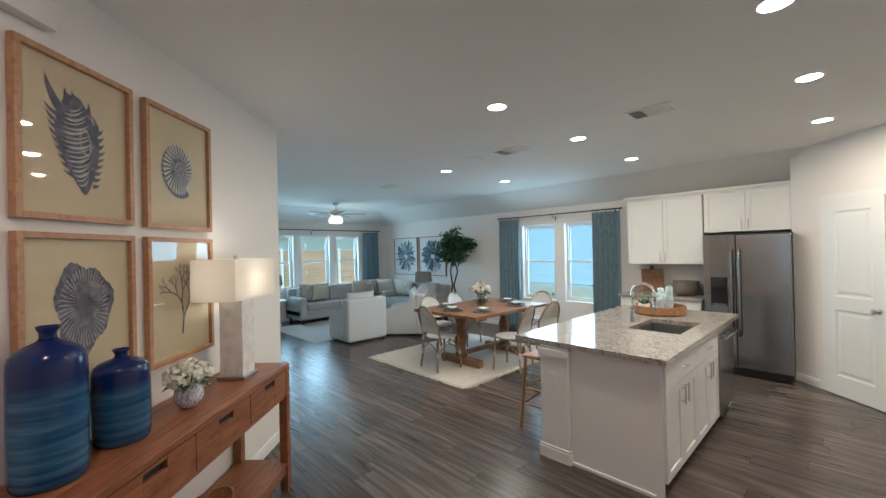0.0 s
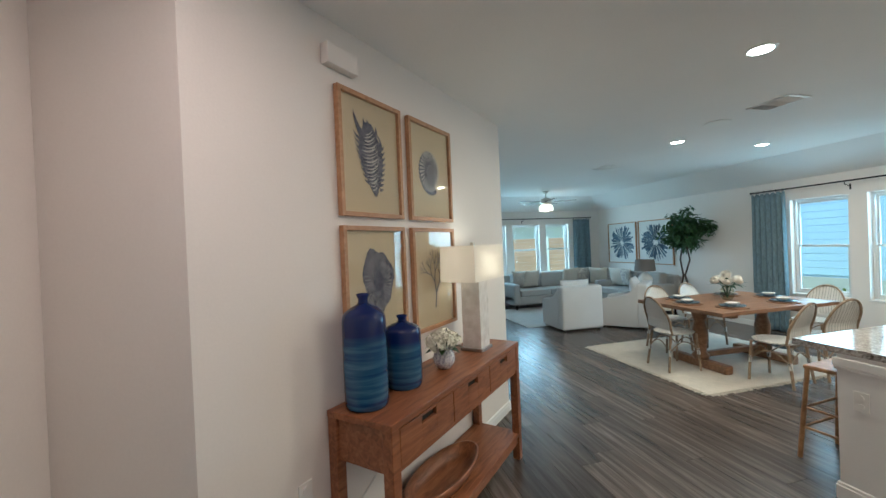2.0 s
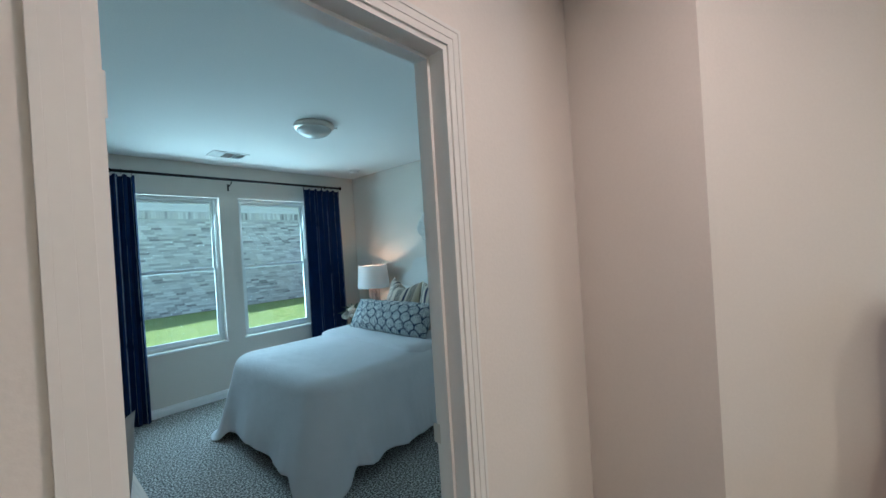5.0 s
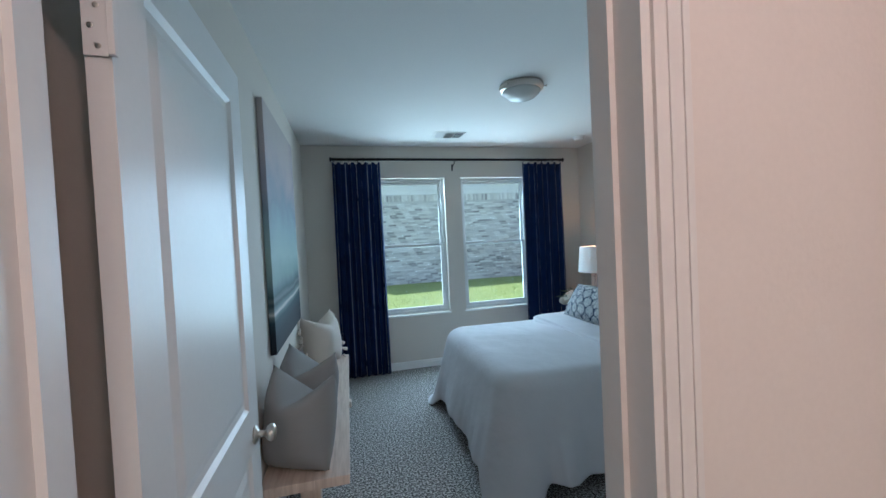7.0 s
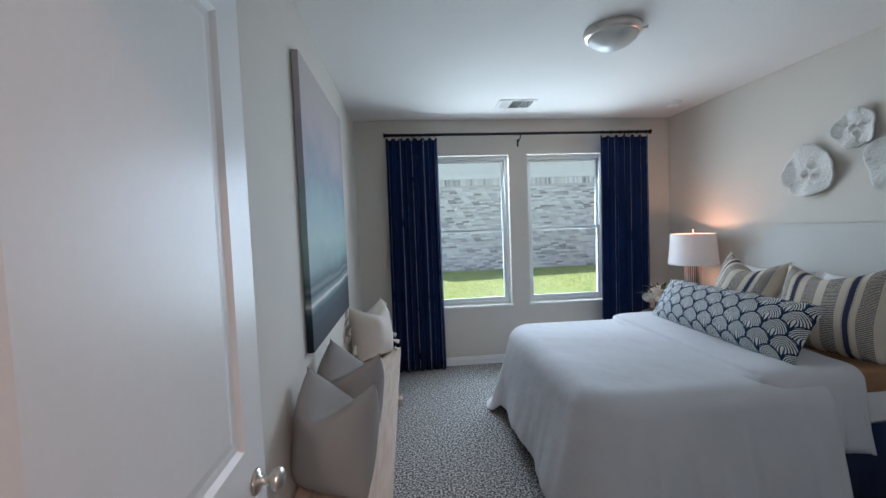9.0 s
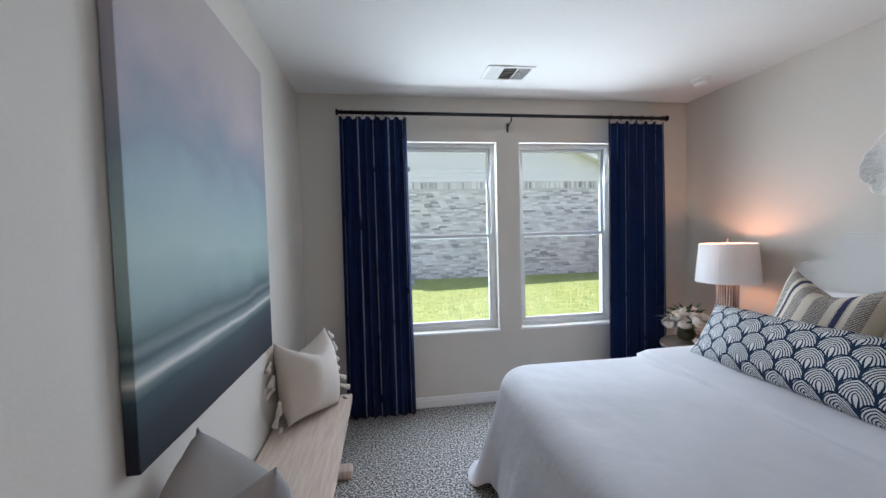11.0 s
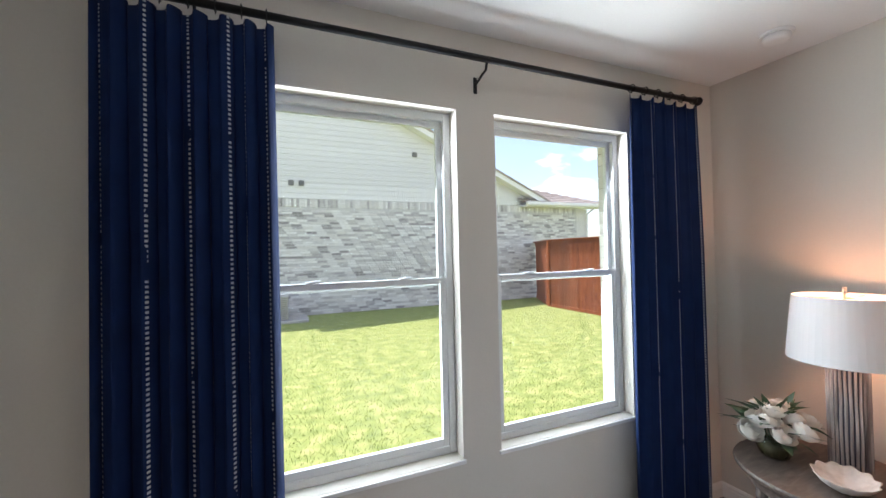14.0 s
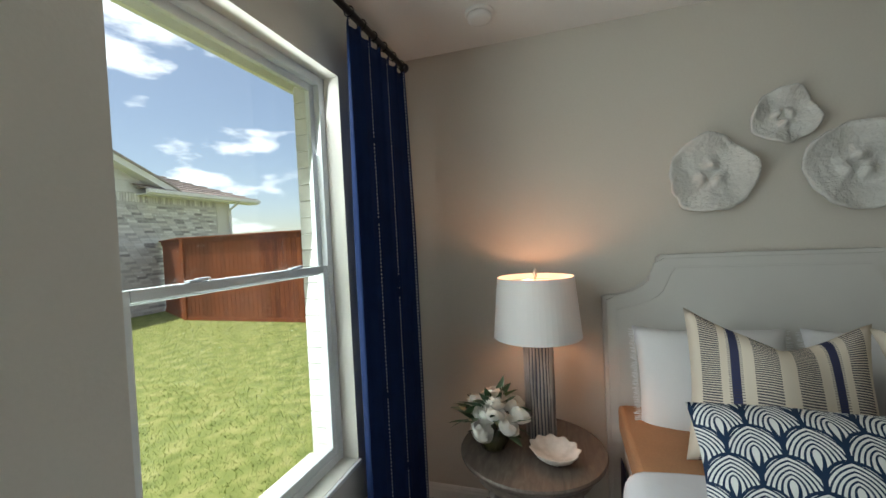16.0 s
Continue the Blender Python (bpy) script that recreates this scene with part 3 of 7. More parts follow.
single("door_jamb", boxes((DX0 - 0.002, DX0 + 0.016, YH - 0.002, YD + 0.002, 0, DZ), (DX1 - 0.016, DX1 + 0.002, YH - 0.002, YD + 0.002, 0, DZ), (DX0 + 0.016, DX1 - 0.016, YH - 0.002, YD + 0.002, DZ - 0.016, DZ + 0.002),
                      (DX0 + 0.016, DX0 + 0.027, YH + 0.055, YH + 0.095, 0, DZ - 0.016), (DX1 - 0.027, DX1 - 0.016, YH + 0.055, YH + 0.095, 0, DZ - 0.016), (DX0 + 0.027, DX1 - 0.027, YH + 0.055, YH + 0.095, DZ - 0.027, DZ - 0.016)), M_TRIM, "white painted door jamb with stop", "door jamb", kind="structure")
single("strike_plate", boxes((DX1 - 0.0185, DX1 - 0.0155, YH + 0.100, YH + 0.132, 0.985, 1.045), bevel=0.001), M_NICKEL, "brushed nickel strike plate in the door jamb", "strike plate", kind="structure")


def panel_door(name, width, height, m, label, knob_side=1):
    """A two-panel moulded door, hinged at x = 0, its faces at y = 0 and -0.035."""
    d = thing(name, label, "door", at=m, kind="structure")
    st, rail, mid0, mid1 = 0.115, 0.12, 0.92, 1.06
    t = 0.035
    bm = boxes((0, st, -t, 0, 0.012, height), (width - st, width, -t, 0, 0.012, height), (st, width - st, -t, 0, 0.012, 0.22), (st, width - st, -t, 0, mid0, mid1), (st, width - st, -t, 0, height - rail, height))
    part("door_frame", bm, M_DOOR, d)
    for z0, z1 in ((0.22, mid0), (mid1, height - rail)):
        bm = bmesh.new()
        for y, s in ((0.0, 1), (-t, -1)):
            loops = []
            for inset, dep in ((0.0, 0.0), (0.012, 0.010), (0.03, 0.011), (0.055, 0.004), (0.06, 0.004)):
                yy = y - s * dep
                loops.append([bm.verts.new(p) for p in ((st + inset, yy, z0 + inset), (width - st - inset, yy, z0 + inset), (width - st - inset, yy, z1 - inset), (st + inset, yy, z1 - inset))])
            for a, b in zip(loops, loops[1:]):
                for k in range(4):
                    bm.faces.new((a[k], a[(k + 1) % 4], b[(k + 1) % 4], b[k]))
            bm.faces.new(loops[-1])
        part("door_panel", bm, M_DOOR, d)
    for s in (1, -1):
        y = 0 if s > 0 else -t
        prof = [(0.030, 0), (0.030, 0.006), (0.026, 0.009), (0.011, 0.012), (0.010, 0.034), (0.022, 0.040), (0.028, 0.050), (0.027, 0.060), (0.016, 0.067), (0.004, 0.068)]
        kb = lathe(prof, 24, m=pose(width - 0.065, y, 0.96, -90 * s, 0, 0))
        part("door_knob", kb, M_NICKEL, d, "brushed nickel door knob", smooth=True)
    return d


bed_door = panel_door("door_1", 0.775, DZ - 0.025, pose(0.027, YD + 0.097, 0, 0, 0, 90.5), "white two-panel bedroom door standing open")
for z in (0.25, 1.10, 1.92):
    part("hinge", boxes((-0.004, -0.0005, -0.033, 0.0, z - 0.045, z + 0.045), (-0.012, 0.0, -0.045, -0.035, z - 0.045, z + 0.045), bevel=0.002), M_TRIM, bed_door)
    for dy, dz in ((-0.020, 0.030), (-0.011, 0.0), (-0.020, -0.030)):
        part("screw", lathe([(0.0042, 0.0), (0.0042, 0.0012), (0.002, 0.0018)], 10, m=pose(-0.004, dy, z + dz, 0, -90, 0)), M_NICKEL, bed_door)

# ---- bedroom things ----
def uv_mat(name, rough, build):
    """A cloth whose pattern follows the mesh's UV map; build(nodes, links, u, v) returns a colour socket."""
    m = bpy.data.materials.new(name)
    m.use_nodes = True
    n, l = m.node_tree.nodes, m.node_tree.links
    b = n["Principled BSDF"]
    b.inputs["Roughness"].default_value = rough
    b.inputs["Specular IOR Level"].default_value = 0.2
    uvn = n.new("ShaderNodeUVMap")
    sp = n.new("ShaderNodeSeparateXYZ")
    l.new(uvn.outputs["UV"], sp.inputs[0])
    l.new(build(n, l, sp.outputs[0], sp.outputs[1]), b.inputs["Base Color"])
    co = n.new("ShaderNodeTexCoord")
    nz = n.new("ShaderNodeTexNoise")
    nz.inputs["Scale"].default_value = 320
    l.new(co.outputs["Object"], nz.inputs["Vector"])
    bp = n.new("ShaderNodeBump")
    bp.inputs["Strength"].default_value = 0.35
    bp.inputs["Distance"].default_value = 0.001
    l.new(nz.outputs["Fac"], bp.inputs["Height"])
    l.new(bp.outputs["Normal"], b.inputs["Normal"])
    return m


def op(n, l, kind, a, b=0.0):
    q = n.new("ShaderNodeMath")
    q.operation = kind
    for k, s in enumerate((a, b)):
        if isinstance(s, (int, float)):
            q.inputs[k].default_value = s
        else:
            l.new(s, q.inputs[k])
    return q.outputs[0]


def blend(n, l, fac, a, b):
    q = n.new("ShaderNodeMix")
    q.data_type = 'RGBA'
    l.new(fac, q.inputs["Factor"])
    for key, s in (("A", a), ("B", b)):
        if isinstance(s, tuple):
            q.inputs[key].default_value = rgb(s)
        else:
            l.new(s, q.inputs[key])
    return q.outputs["Result"]


def curtain_cloth(n, l, u, v):
    # rows of pale stitches, in pairs, on navy
    s1 = op(n, l, 'LESS_THAN', op(n, l, 'ABSOLUTE', op(n, l, 'SUBTRACT', op(n, l, 'FRACT', op(n, l, 'MULTIPLY', u, 9.0)), 0.5)), 0.034)
    dash = op(n, l, 'LESS_THAN', op(n, l, 'FRACT', op(n, l, 'MULTIPLY', v, 150.0)), 0.50)
    nz = n.new("ShaderNodeTexNoise")
    nz.inputs["Scale"].default_value = 9.0
    co = n.new("ShaderNodeTexCoord")
    l.new(co.outputs["Object"], nz.inputs["Vector"])
    gate = op(n, l, 'GREATER_THAN', nz.outputs["Fac"], 0.36)
    fac = op(n, l, 'MULTIPLY', op(n, l, 'MULTIPLY', s1, dash), gate)
    base = blend(n, l, nz.outputs["Fac"], (0.003, 0.010, 0.042), (0.007, 0.022, 0.085))
    return blend(n, l, op(n, l, 'MULTIPLY', fac, 0.75), base, (0.62, 0.62, 0.62))


def stripe_cloth(n, l, u, v):
    # broad bands of short dark dashes and one solid navy stripe on ecru
    def band(c, w):
        return op(n, l, 'LESS_THAN', op(n, l, 'ABSOLUTE', op(n, l, 'SUBTRACT', u, c)), w)
    dash = op(n, l, 'LESS_THAN', op(n, l, 'FRACT', op(n, l, 'MULTIPLY', v, 62.0)), 0.58)
    out = None
    for c, w in ((0.12, 0.055), (0.40, 0.06), (0.60, 0.06), (0.88, 0.055)):
        f = op(n, l, 'MULTIPLY', band(c, w), dash)
        out = blend(n, l, op(n, l, 'MULTIPLY', f, 0.92), out or (0.62, 0.54, 0.44), (0.055, 0.055, 0.075))
    for c in (0.25, 0.75):
        out = blend(n, l, band(c, 0.022), out, (0.035, 0.040, 0.095))
        d2 = op(n, l, 'MULTIPLY', band(c, 0.036), op(n, l, 'LESS_THAN', op(n, l, 'FRACT', op(n, l, 'MULTIPLY', v, 62.0)), 0.4))
        out = blend(n, l, op(n, l, 'MULTIPLY', d2, 0.8), out, (0.05, 0.05, 0.07))
    return out


def shell_cloth(n, l, u, v):
    # overlapping round fans of white rings on navy, each row covering the one above it
    cu = op(n, l, 'MULTIPLY', u, 9.5)
    cv = op(n, l, 'MULTIPLY', v, 4.7)
    row = op(n, l, 'FLOOR', cv)
    fv = op(n, l, 'FRACT', cv)
    found = []
    for k in (-1, 0, 1):
        shift = op(n, l, 'FRACT', op(n, l, 'MULTIPLY', op(n, l, 'ADD', row, 20 + k), 0.5))
        fu = op(n, l, 'ABSOLUTE', op(n, l, 'SUBTRACT', op(n, l, 'FRACT', op(n, l, 'ADD', cu, shift)), 0.5))
        dv = op(n, l, 'MULTIPLY', op(n, l, 'SUBTRACT', fv, float(k)), 0.60)
        r = op(n, l, 'SQRT', op(n, l, 'ADD', op(n, l, 'MULTIPLY', fu, fu), op(n, l, 'MULTIPLY', dv, dv)))
        chevron = op(n, l, 'ADD', op(n, l, 'MULTIPLY', r, 0.55), op(n, l, 'ADD', op(n, l, 'MULTIPLY', fu, 0.34), op(n, l, 'MULTIPLY', dv, 0.42)))
        line = op(n, l, 'LESS_THAN', op(n, l, 'FRACT', op(n, l, 'MULTIPLY', chevron, 12.5)), 0.56)
        inside = op(n, l, 'LESS_THAN', r, 0.515)
        white = op(n, l, 'MULTIPLY', line, op(n, l, 'LESS_THAN', r, 0.455))
        found.append((inside, white))
    out = found[2][1]
    for inside, white in (found[1], found[0]):
        keep = op(n, l, 'MULTIPLY', out, op(n, l, 'SUBTRACT', 1.0, inside))
        out = op(n, l, 'ADD', keep, op(n, l, 'MULTIPLY', inside, white))
    return blend(n, l, out, (0.012, 0.028, 0.062), (0.64, 0.64, 0.61))


M_CURTAIN = uv_mat("navy_stitched_linen", 0.92, curtain_cloth)
M_STRIPE = uv_mat("ecru_striped_weave", 0.95, stripe_cloth)
M_SHELLS = uv_mat("navy_and_white_fan_print", 0.9, shell_cloth)


def curtain(x0, x1, y, z0, z1, folds, amp, seed):
    """A pleated panel hanging in front of a wall at y, gathered at the top."""
    bm = bmesh.new()
    uv = bm.loops.layers.uv.new("UVMap")
    nu, nv = folds * 14, 26
    rnd = random.Random(seed)
    ph = [rnd.uniform(-0.5, 0.5) for _ in range(folds + 2)]
    grid = []
    for j in range(nv + 1):
        t = j / nv
        z = z1 + (z0 - z1) * t
        grow = 0.55 + 0.45 * min(1.0, t * 3.0)
        row = []
        for i in range(nu + 1):
            u = i / nu
            a = u * folds * 2 * math.pi
            k = int(u * folds)
            wob = ph[k] * (1 - (u * folds - k)) + ph[k + 1] * (u * folds - k)
            sharp = math.sin(a + 0.9 * wob + 0.5 * t * wob)
            yy = y + amp * grow * (sharp + 0.25 * math.sin(2 * a + wob * 3)) * (0.8 + 0.5 * wob)
            xx = x0 + (x1 - x0) * (u + 0.012 * math.sin(a * 2 + wob)) + 0.02 * t * (u - 0.5) + 0.010 * wob * t
            top = 0.012 * (math.cos(a) - 1) if j == 0 else 0
            row.append(bm.verts.new((xx, yy, z + top)))
        grid.append(row)
    for j in range(nv):
        for i in range(nu):
            f = bm.faces.new((grid[j][i], grid[j][i + 1], grid[j + 1][i + 1], grid[j + 1][i]))
            for lp, (a, b) in zip(f.loops, ((i, j), (i + 1, j), (i + 1, j + 1), (i, j + 1))):
                lp[uv].uv = (a / nu, b / nv)
    return bm


def thick(ob, t):
    md = ob.modifiers.new("thickness", 'SOLIDIFY')
    md.thickness = t
    return ob


def curtain_thing(x0, x1, y, z0, z1, folds, amp, seed, material, label, group, rings, rod_z, m=I4):
    c = thing("curtain", label, "curtain", group, m)
    ob = part("panel", curtain(x0, x1, y, z0, z1, folds, amp, seed), material, c, smooth=True)
    thick(ob, 0.003)
    for k in range(rings):
        x = x0 + 0.02 + (x1 - x0 - 0.04) * k / (rings - 1)
        bm = tube([(x, y + 0.021 * math.cos(a), rod_z + 0.021 * math.sin(a)) for a in [2 * math.pi * q / 14 for q in range(15)]], 0.0028, 5)
        tube([(x, y, rod_z - 0.02), (x, y, z1 + 0.0)], 0.002, 5, bm)
        part("ring", bm, M_IRON, c)
    return c


def rod_thing(x0, x1, y, z, wall_y, brackets, label, m=I4, r=0.015):
    c = thing("curtain_rod", label, "curtain rod", at=m)
    part("rod", tube([(x0 + 0.03, y, z), (x1 - 0.03, y, z)], r, 14), M_IRON, c, smooth=True)
    for x, s in ((x0, 1), (x1, -1)):
        prof = [(r, 0.03), (r * 1.15, 0.02), (r * 1.6, 0.014), (r * 1.75, 0.006), (r * 1.7, 0.0)]
        part("finial", lathe(prof, 16, m=pose(x, y, z, 0, 90 * s, 0)), M_IRON, c, smooth=True)
    for x in brackets:
        bm = tube([(x, y, z - r), (x, y + 0.01, z - 0.045), (x, y + 0.04, z - 0.05), (x, wall_y - 0.004, z - 0.075)], 0.006, 6)
        box(x - 0.009, x + 0.009, wall_y - 0.006, wall_y - 0.001, z - 0.115, z - 0.035, bm=bm)
        part("bracket", bm, M_IRON, c)
    return c


rod_thing(0.238, 3.208, 5.466, 2.553, YW, (0.55, 1.716, 2.9), "long black iron curtain rod above the bedroom windows")
G = "navy bedroom curtains"
curtain_thing(0.262, 0.800, 5.466, 0.015, 2.522, 7, 0.036, 3, M_CURTAIN, "navy linen curtain with pale stitched stripes, hanging to the carpet", G, 7, 2.553)
curtain_thing(2.62, 3.175, 5.466, 0.015, 2.522, 6, 0.036, 8, M_CURTAIN, "navy linen curtain with pale stitched stripes, hanging to the carpet", G, 6, 2.553)


# large canvas
def painting_mat():
    m = bpy.data.materials.new("misty_seascape_paint")
    m.use_nodes = True
    n, l = m.node_tree.nodes, m.node_tree.links
    b = n["Principled BSDF"]
    b.inputs["Roughness"].default_value = 0.62
    b.inputs["Specular IOR Level"].default_value = 0.3
    co = n.new("ShaderNodeTexCoord")
    sp = n.new("ShaderNodeSeparateXYZ")
    l.new(co.outputs["Object"], sp.inputs[0])
    def clouds(scale, stretch, detail):
        nz = n.new("ShaderNodeTexNoise")
        nz.inputs["Scale"].default_value = scale
        nz.inputs["Detail"].default_value = detail
        ma = n.new("ShaderNodeMapping")
        ma.inputs["Scale"].default_value = stretch
        l.new(co.outputs["Object"], ma.inputs["Vector"])
        l.new(ma.outputs["Vector"], nz.inputs["Vector"])
        return op(n, l, 'SUBTRACT', nz.outputs["Fac"], 0.5)
    up = op(n, l, 'DIVIDE', sp.outputs[2], 1.504)
    slow = op(n, l, 'MULTIPLY', clouds(1.9, (1, 1.0, 1.3), 5), op(n, l, 'MULTIPLY', op(n, l, 'MULTIPLY', up, up), 1.1))
    brush = op(n, l, 'MULTIPLY', clouds(7.0, (1, 0.35, 3.5), 6), 0.016)
    tilt = op(n, l, 'MULTIPLY', sp.outputs[1], -0.022)
    h = op(n, l, 'ADD', op(n, l, 'ADD', up, op(n, l, 'ADD', slow, brush)), tilt)
    r = n.new("ShaderNodeValToRGB")
    stops = [(0.0, (0.007, 0.008, 0.015)), (0.07, (0.010, 0.018, 0.028)), (0.125, (0.026, 0.055, 0.068)), (0.145, (0.16, 0.20, 0.20)), (0.156, (0.62, 0.60, 0.56)), (0.168, (0.20, 0.25, 0.25)), (0.19, (0.040, 0.075, 0.085)),
             (0.205, (0.17, 0.20, 0.20)), (0.225, (0.070, 0.115, 0.12)), (0.27, (0.21, 0.30, 0.29)), (0.36, (0.34, 0.445, 0.42)), (0.48, (0.29, 0.39, 0.41)), (0.58, (0.25, 0.30, 0.35)), (0.67, (0.35, 0.33, 0.37)), (0.82, (0.45, 0.395, 0.40)), (1.0, (0.47, 0.42, 0.40))]
    e = r.color_ramp.elements
    while len(e) < len(stops):
        e.new(0.5)
    for k, (p, c) in enumerate(stops):
        e[k].position, e[k].color = p, rgb(c)
    l.new(h, r.inputs["Fac"])
    l.new(r.outputs["Color"], b.inputs["Base Color"])
    return m


c = thing("canvas_painting", "large unframed misty grey-blue seascape canvas on the bedroom wall", "painting", at=pose(XL, 3.269, 0.948))
part("stretched_canvas", box(0.004, 0.038, 0, 1.20, 0, 1.504, bevel=0.003), painting_mat(), c)


# bench with cushions
bench = thing("bench", "pale bleached wood bench against the bedroom wall", "bench", at=pose(0.135, 3.84, 0))
for k in range(5):
    part("seat_board", box(-0.205 + 0.082 * k, -0.205 + 0.082 * k + 0.0815, -1.07, 1.07, 0.408, 0.455, bevel=0.002), M_BENCHWOOD, bench)
for y in (-0.86, 0.86):
    part("leg", boxes((-0.05, 0.05, y - 0.045, y + 0.045, 0.06, 0.408), bevel=0.006), M_BENCHWOOD, bench)
    part("foot_rail", boxes((-0.19, 0.21, y - 0.05, y + 0.05, 0.0, 0.065), bevel=0.02), M_BENCHWOOD, bench)
part("stretcher", boxes((-0.03, 0.03, -0.82, 0.82, 0.13, 0.20), bevel=0.005), M_BENCHWOOD, bench)


def cushion(name, w, h, t, material, label, m, seed, wob=0.03, group="", pinch=0.06, sag=0.0):
    p = thing(name, label, "cushion", group, m)
    part("cover", pillow(w, h, t, n=22, pinch=pinch, wob=wob, seed=seed, sag=sag), material, p, smooth=True)
    part("piping", tube([(w / 2 * (1 - pinch * 0.4) * sx, 0, h / 2 * (1 - pinch * 0.4) * sz) for sx, sz in ((-1, -1), (-1, 0.0), (-1, 1))], 0.003, 5), material, p)
    return p


g = "grey bench cushions"
for y, z, rz, seed in ((2.95, 0.694, -28, 4), (3.37, 0.696, -36, 9)):
    cushion("throw_pillow", 0.37, 0.50, 0.36, M_GREYCLOTH, "plump warm grey pillow with dented top leaning on the bench", pose(0.105, y, z, -8, 0, rz) @ pose(0, 0, 0, 0, 3, 0), seed, group=g, wob=0.03, pinch=0.02, sag=0.17)
tp = thing("tasselled_pillow", "cream linen pillow with ropey tassels, standing on the bench", "cushion", at=pose(0.10, 4.66, 0.700, -12, 0, 52))
part("cover", pillow(0.40, 0.50, 0.34, n=26, wob=0.04, seed=2, pinch=0.05, sag=0.14), M_CREAM, tp, smooth=True)
rnd = random.Random(5)
for k in range(14):
    s = -1 if k < 7 else 1
    z = -0.22 + (k % 7) * 0.073
    x0 = s * 0.225
    bm = lathe([(0.004, 0.0), (0.012, -0.01), (0.013, -0.02), (0.009, -0.026), (0.016, -0.05), (0.019, -0.075), (0.012, -0.078)], 8)
    part("tassel", bm, M_CREAM, tp, smooth=True, at=pose(x0 + s * 0.005, rnd.uniform(-0.02, 0.02), z, rnd.uniform(-25, 25), s * rnd.uniform(-60, -20), 0))


# ---- bed ----
BX0, BX1, BY0, BY1, BZ = 1.36, 3.40, 3.07, 4.44, 0.715
bed = thing("bed", "made bed with white duvet, navy skirt and curved oatmeal upholstered headboard", "bed", at=I4)


def headboard(inset, x0, x1, bevel):
    """The headboard's outline: notched shoulders with a scooped curve."""
    y0, y1 = BY0 - 0.02 + inset, BY1 + 0.06 - inset
    z1, zs = 1.49 - inset, 1.275 - inset
    dy = 0.285
    half = [(y0, 0.02 + 0), (y0, zs)]
    for k in range(0, 11):
        a = math.pi / 2 * k / 10
        half.append((y0 + 0.03 + (dy - 0.045) * math.sin(a), zs + 0.01 + (z1 - zs - 0.025) * (1 - math.cos(a))))
    half.append((y0 + dy, z1))
    pts = half + [(y0 + y1 - y, z) for y, z in half[::-1]]
    bm = bmesh.new()
    f0 = [bm.verts.new((x0, y, z)) for y, z in pts]
    f1 = [bm.verts.new((x1, y, z)) for y, z in pts]
    bm.faces.new(f0)
    bm.faces.new(f1[::-1])
    for k in range(len(pts)):
        j = (k + 1) % len(pts)
        bm.faces.new((f0[k], f0[j], f1[j], f1[k]))
    bmesh.ops.bevel(bm, geom=[e for e in bm.edges if abs(e.verts[0].co.x - e.verts[1].co.x) < 1e-5 and abs(e.verts[0].co.x - x0) < 1e-5], offset=bevel, segments=4, affect='EDGES')
    return bm


part("headboard", headboard(0.0, 3.425, 3.505, 0.018), M_HEADBOARD, bed, "curved oatmeal upholstered headboard")
part("headboard_panel", headboard(0.058, 3.412, 3.43, 0.008), M_HEADBOARD, bed)
part("box_spring", box(BX0 + 0.05, BX1, BY0 + 0.03, BY1 - 0.03, 0.20, 0.42, bevel=0.02), M_WHITECLOTH, bed)
part("mattress", box(BX0 + 0.02, BX1, BY0 + 0.01, BY1 - 0.01, 0.42, 0.685, bevel=0.05, seg=4), M_WHITECLOTH, bed)
for lx in (BX0 + 0.12, BX1 - 0.12):
    for ly in (BY0 + 0.12, BY1 - 0.12):
        part("leg", lathe([(0.025, 0.0), (0.03, 0.2)], 12, m=pose(lx, ly, 0)), M_BLACK, bed)
bm = bmesh.new()
prev = None
path = [(BX1, BY0)] + [(BX1 - (BX1 - BX0) * k / 40, BY0) for k in range(1, 41)] + [(BX0, BY0 + (BY1 - BY0) * k / 28) for k in range(1, 29)] + [(BX0 + (BX1 - BX0) * k / 40, BY1) for k in range(1, 41)]
for k, (x, y) in enumerate(path):
    o = 0.012 * math.sin(k * 1.7)
    lo, hi = bm.verts.new((x + o, y + o, 0.01)), bm.verts.new((x + o * 0.3, y + o * 0.3, 0.44))
    if prev:
        bm.faces.new((prev[0], lo, hi, prev[1]))
    prev = (lo, hi)
thick(part("bed_skirt", bm, M_NAVYCLOTH, bed, "dark navy bed skirt", smooth=True), 0.004)
part("tan_sheet", box(2.75, 3.38, BY0 + 0.0, BY1 + 0.012, 0.60, 0.735, bevel=0.03, seg=4), M_TAN, bed, "caramel coloured sheet at the head")


def drape(x0, x1, y0, y1, z, drop, rad, n_side, seed, flare, head_open=True):
    """A cover over a rectangle that falls over three edges with soft folds."""
    bm = bmesh.new()
    rnd = random.Random(seed)
    cr = 0.10
    out = []
    # outline with rounded foot corners, from the head end round the foot to the head end
    nl, nc, nf = 46, 12, 34
    for k in range(nl):
        out.append((x1 + (x0 + cr - x1) * k / nl, y0, 0, -1))
    for k in range(nc):
        a = math.pi / 2 * k / nc
        out.append((x0 + cr - cr * math.sin(a), y0 + cr - cr * math.cos(a), -math.sin(a), -math.cos(a)))
    for k in range(nf):
        out.append((x0, y0 + cr + (y1 - y0 - 2 * cr) * k / nf, -1, 0))
    for k in range(nc):
        a = math.pi / 2 * k / nc
        out.append((x0 + cr - cr * math.cos(a), y1 - cr + cr * math.sin(a), -math.cos(a), math.sin(a)))
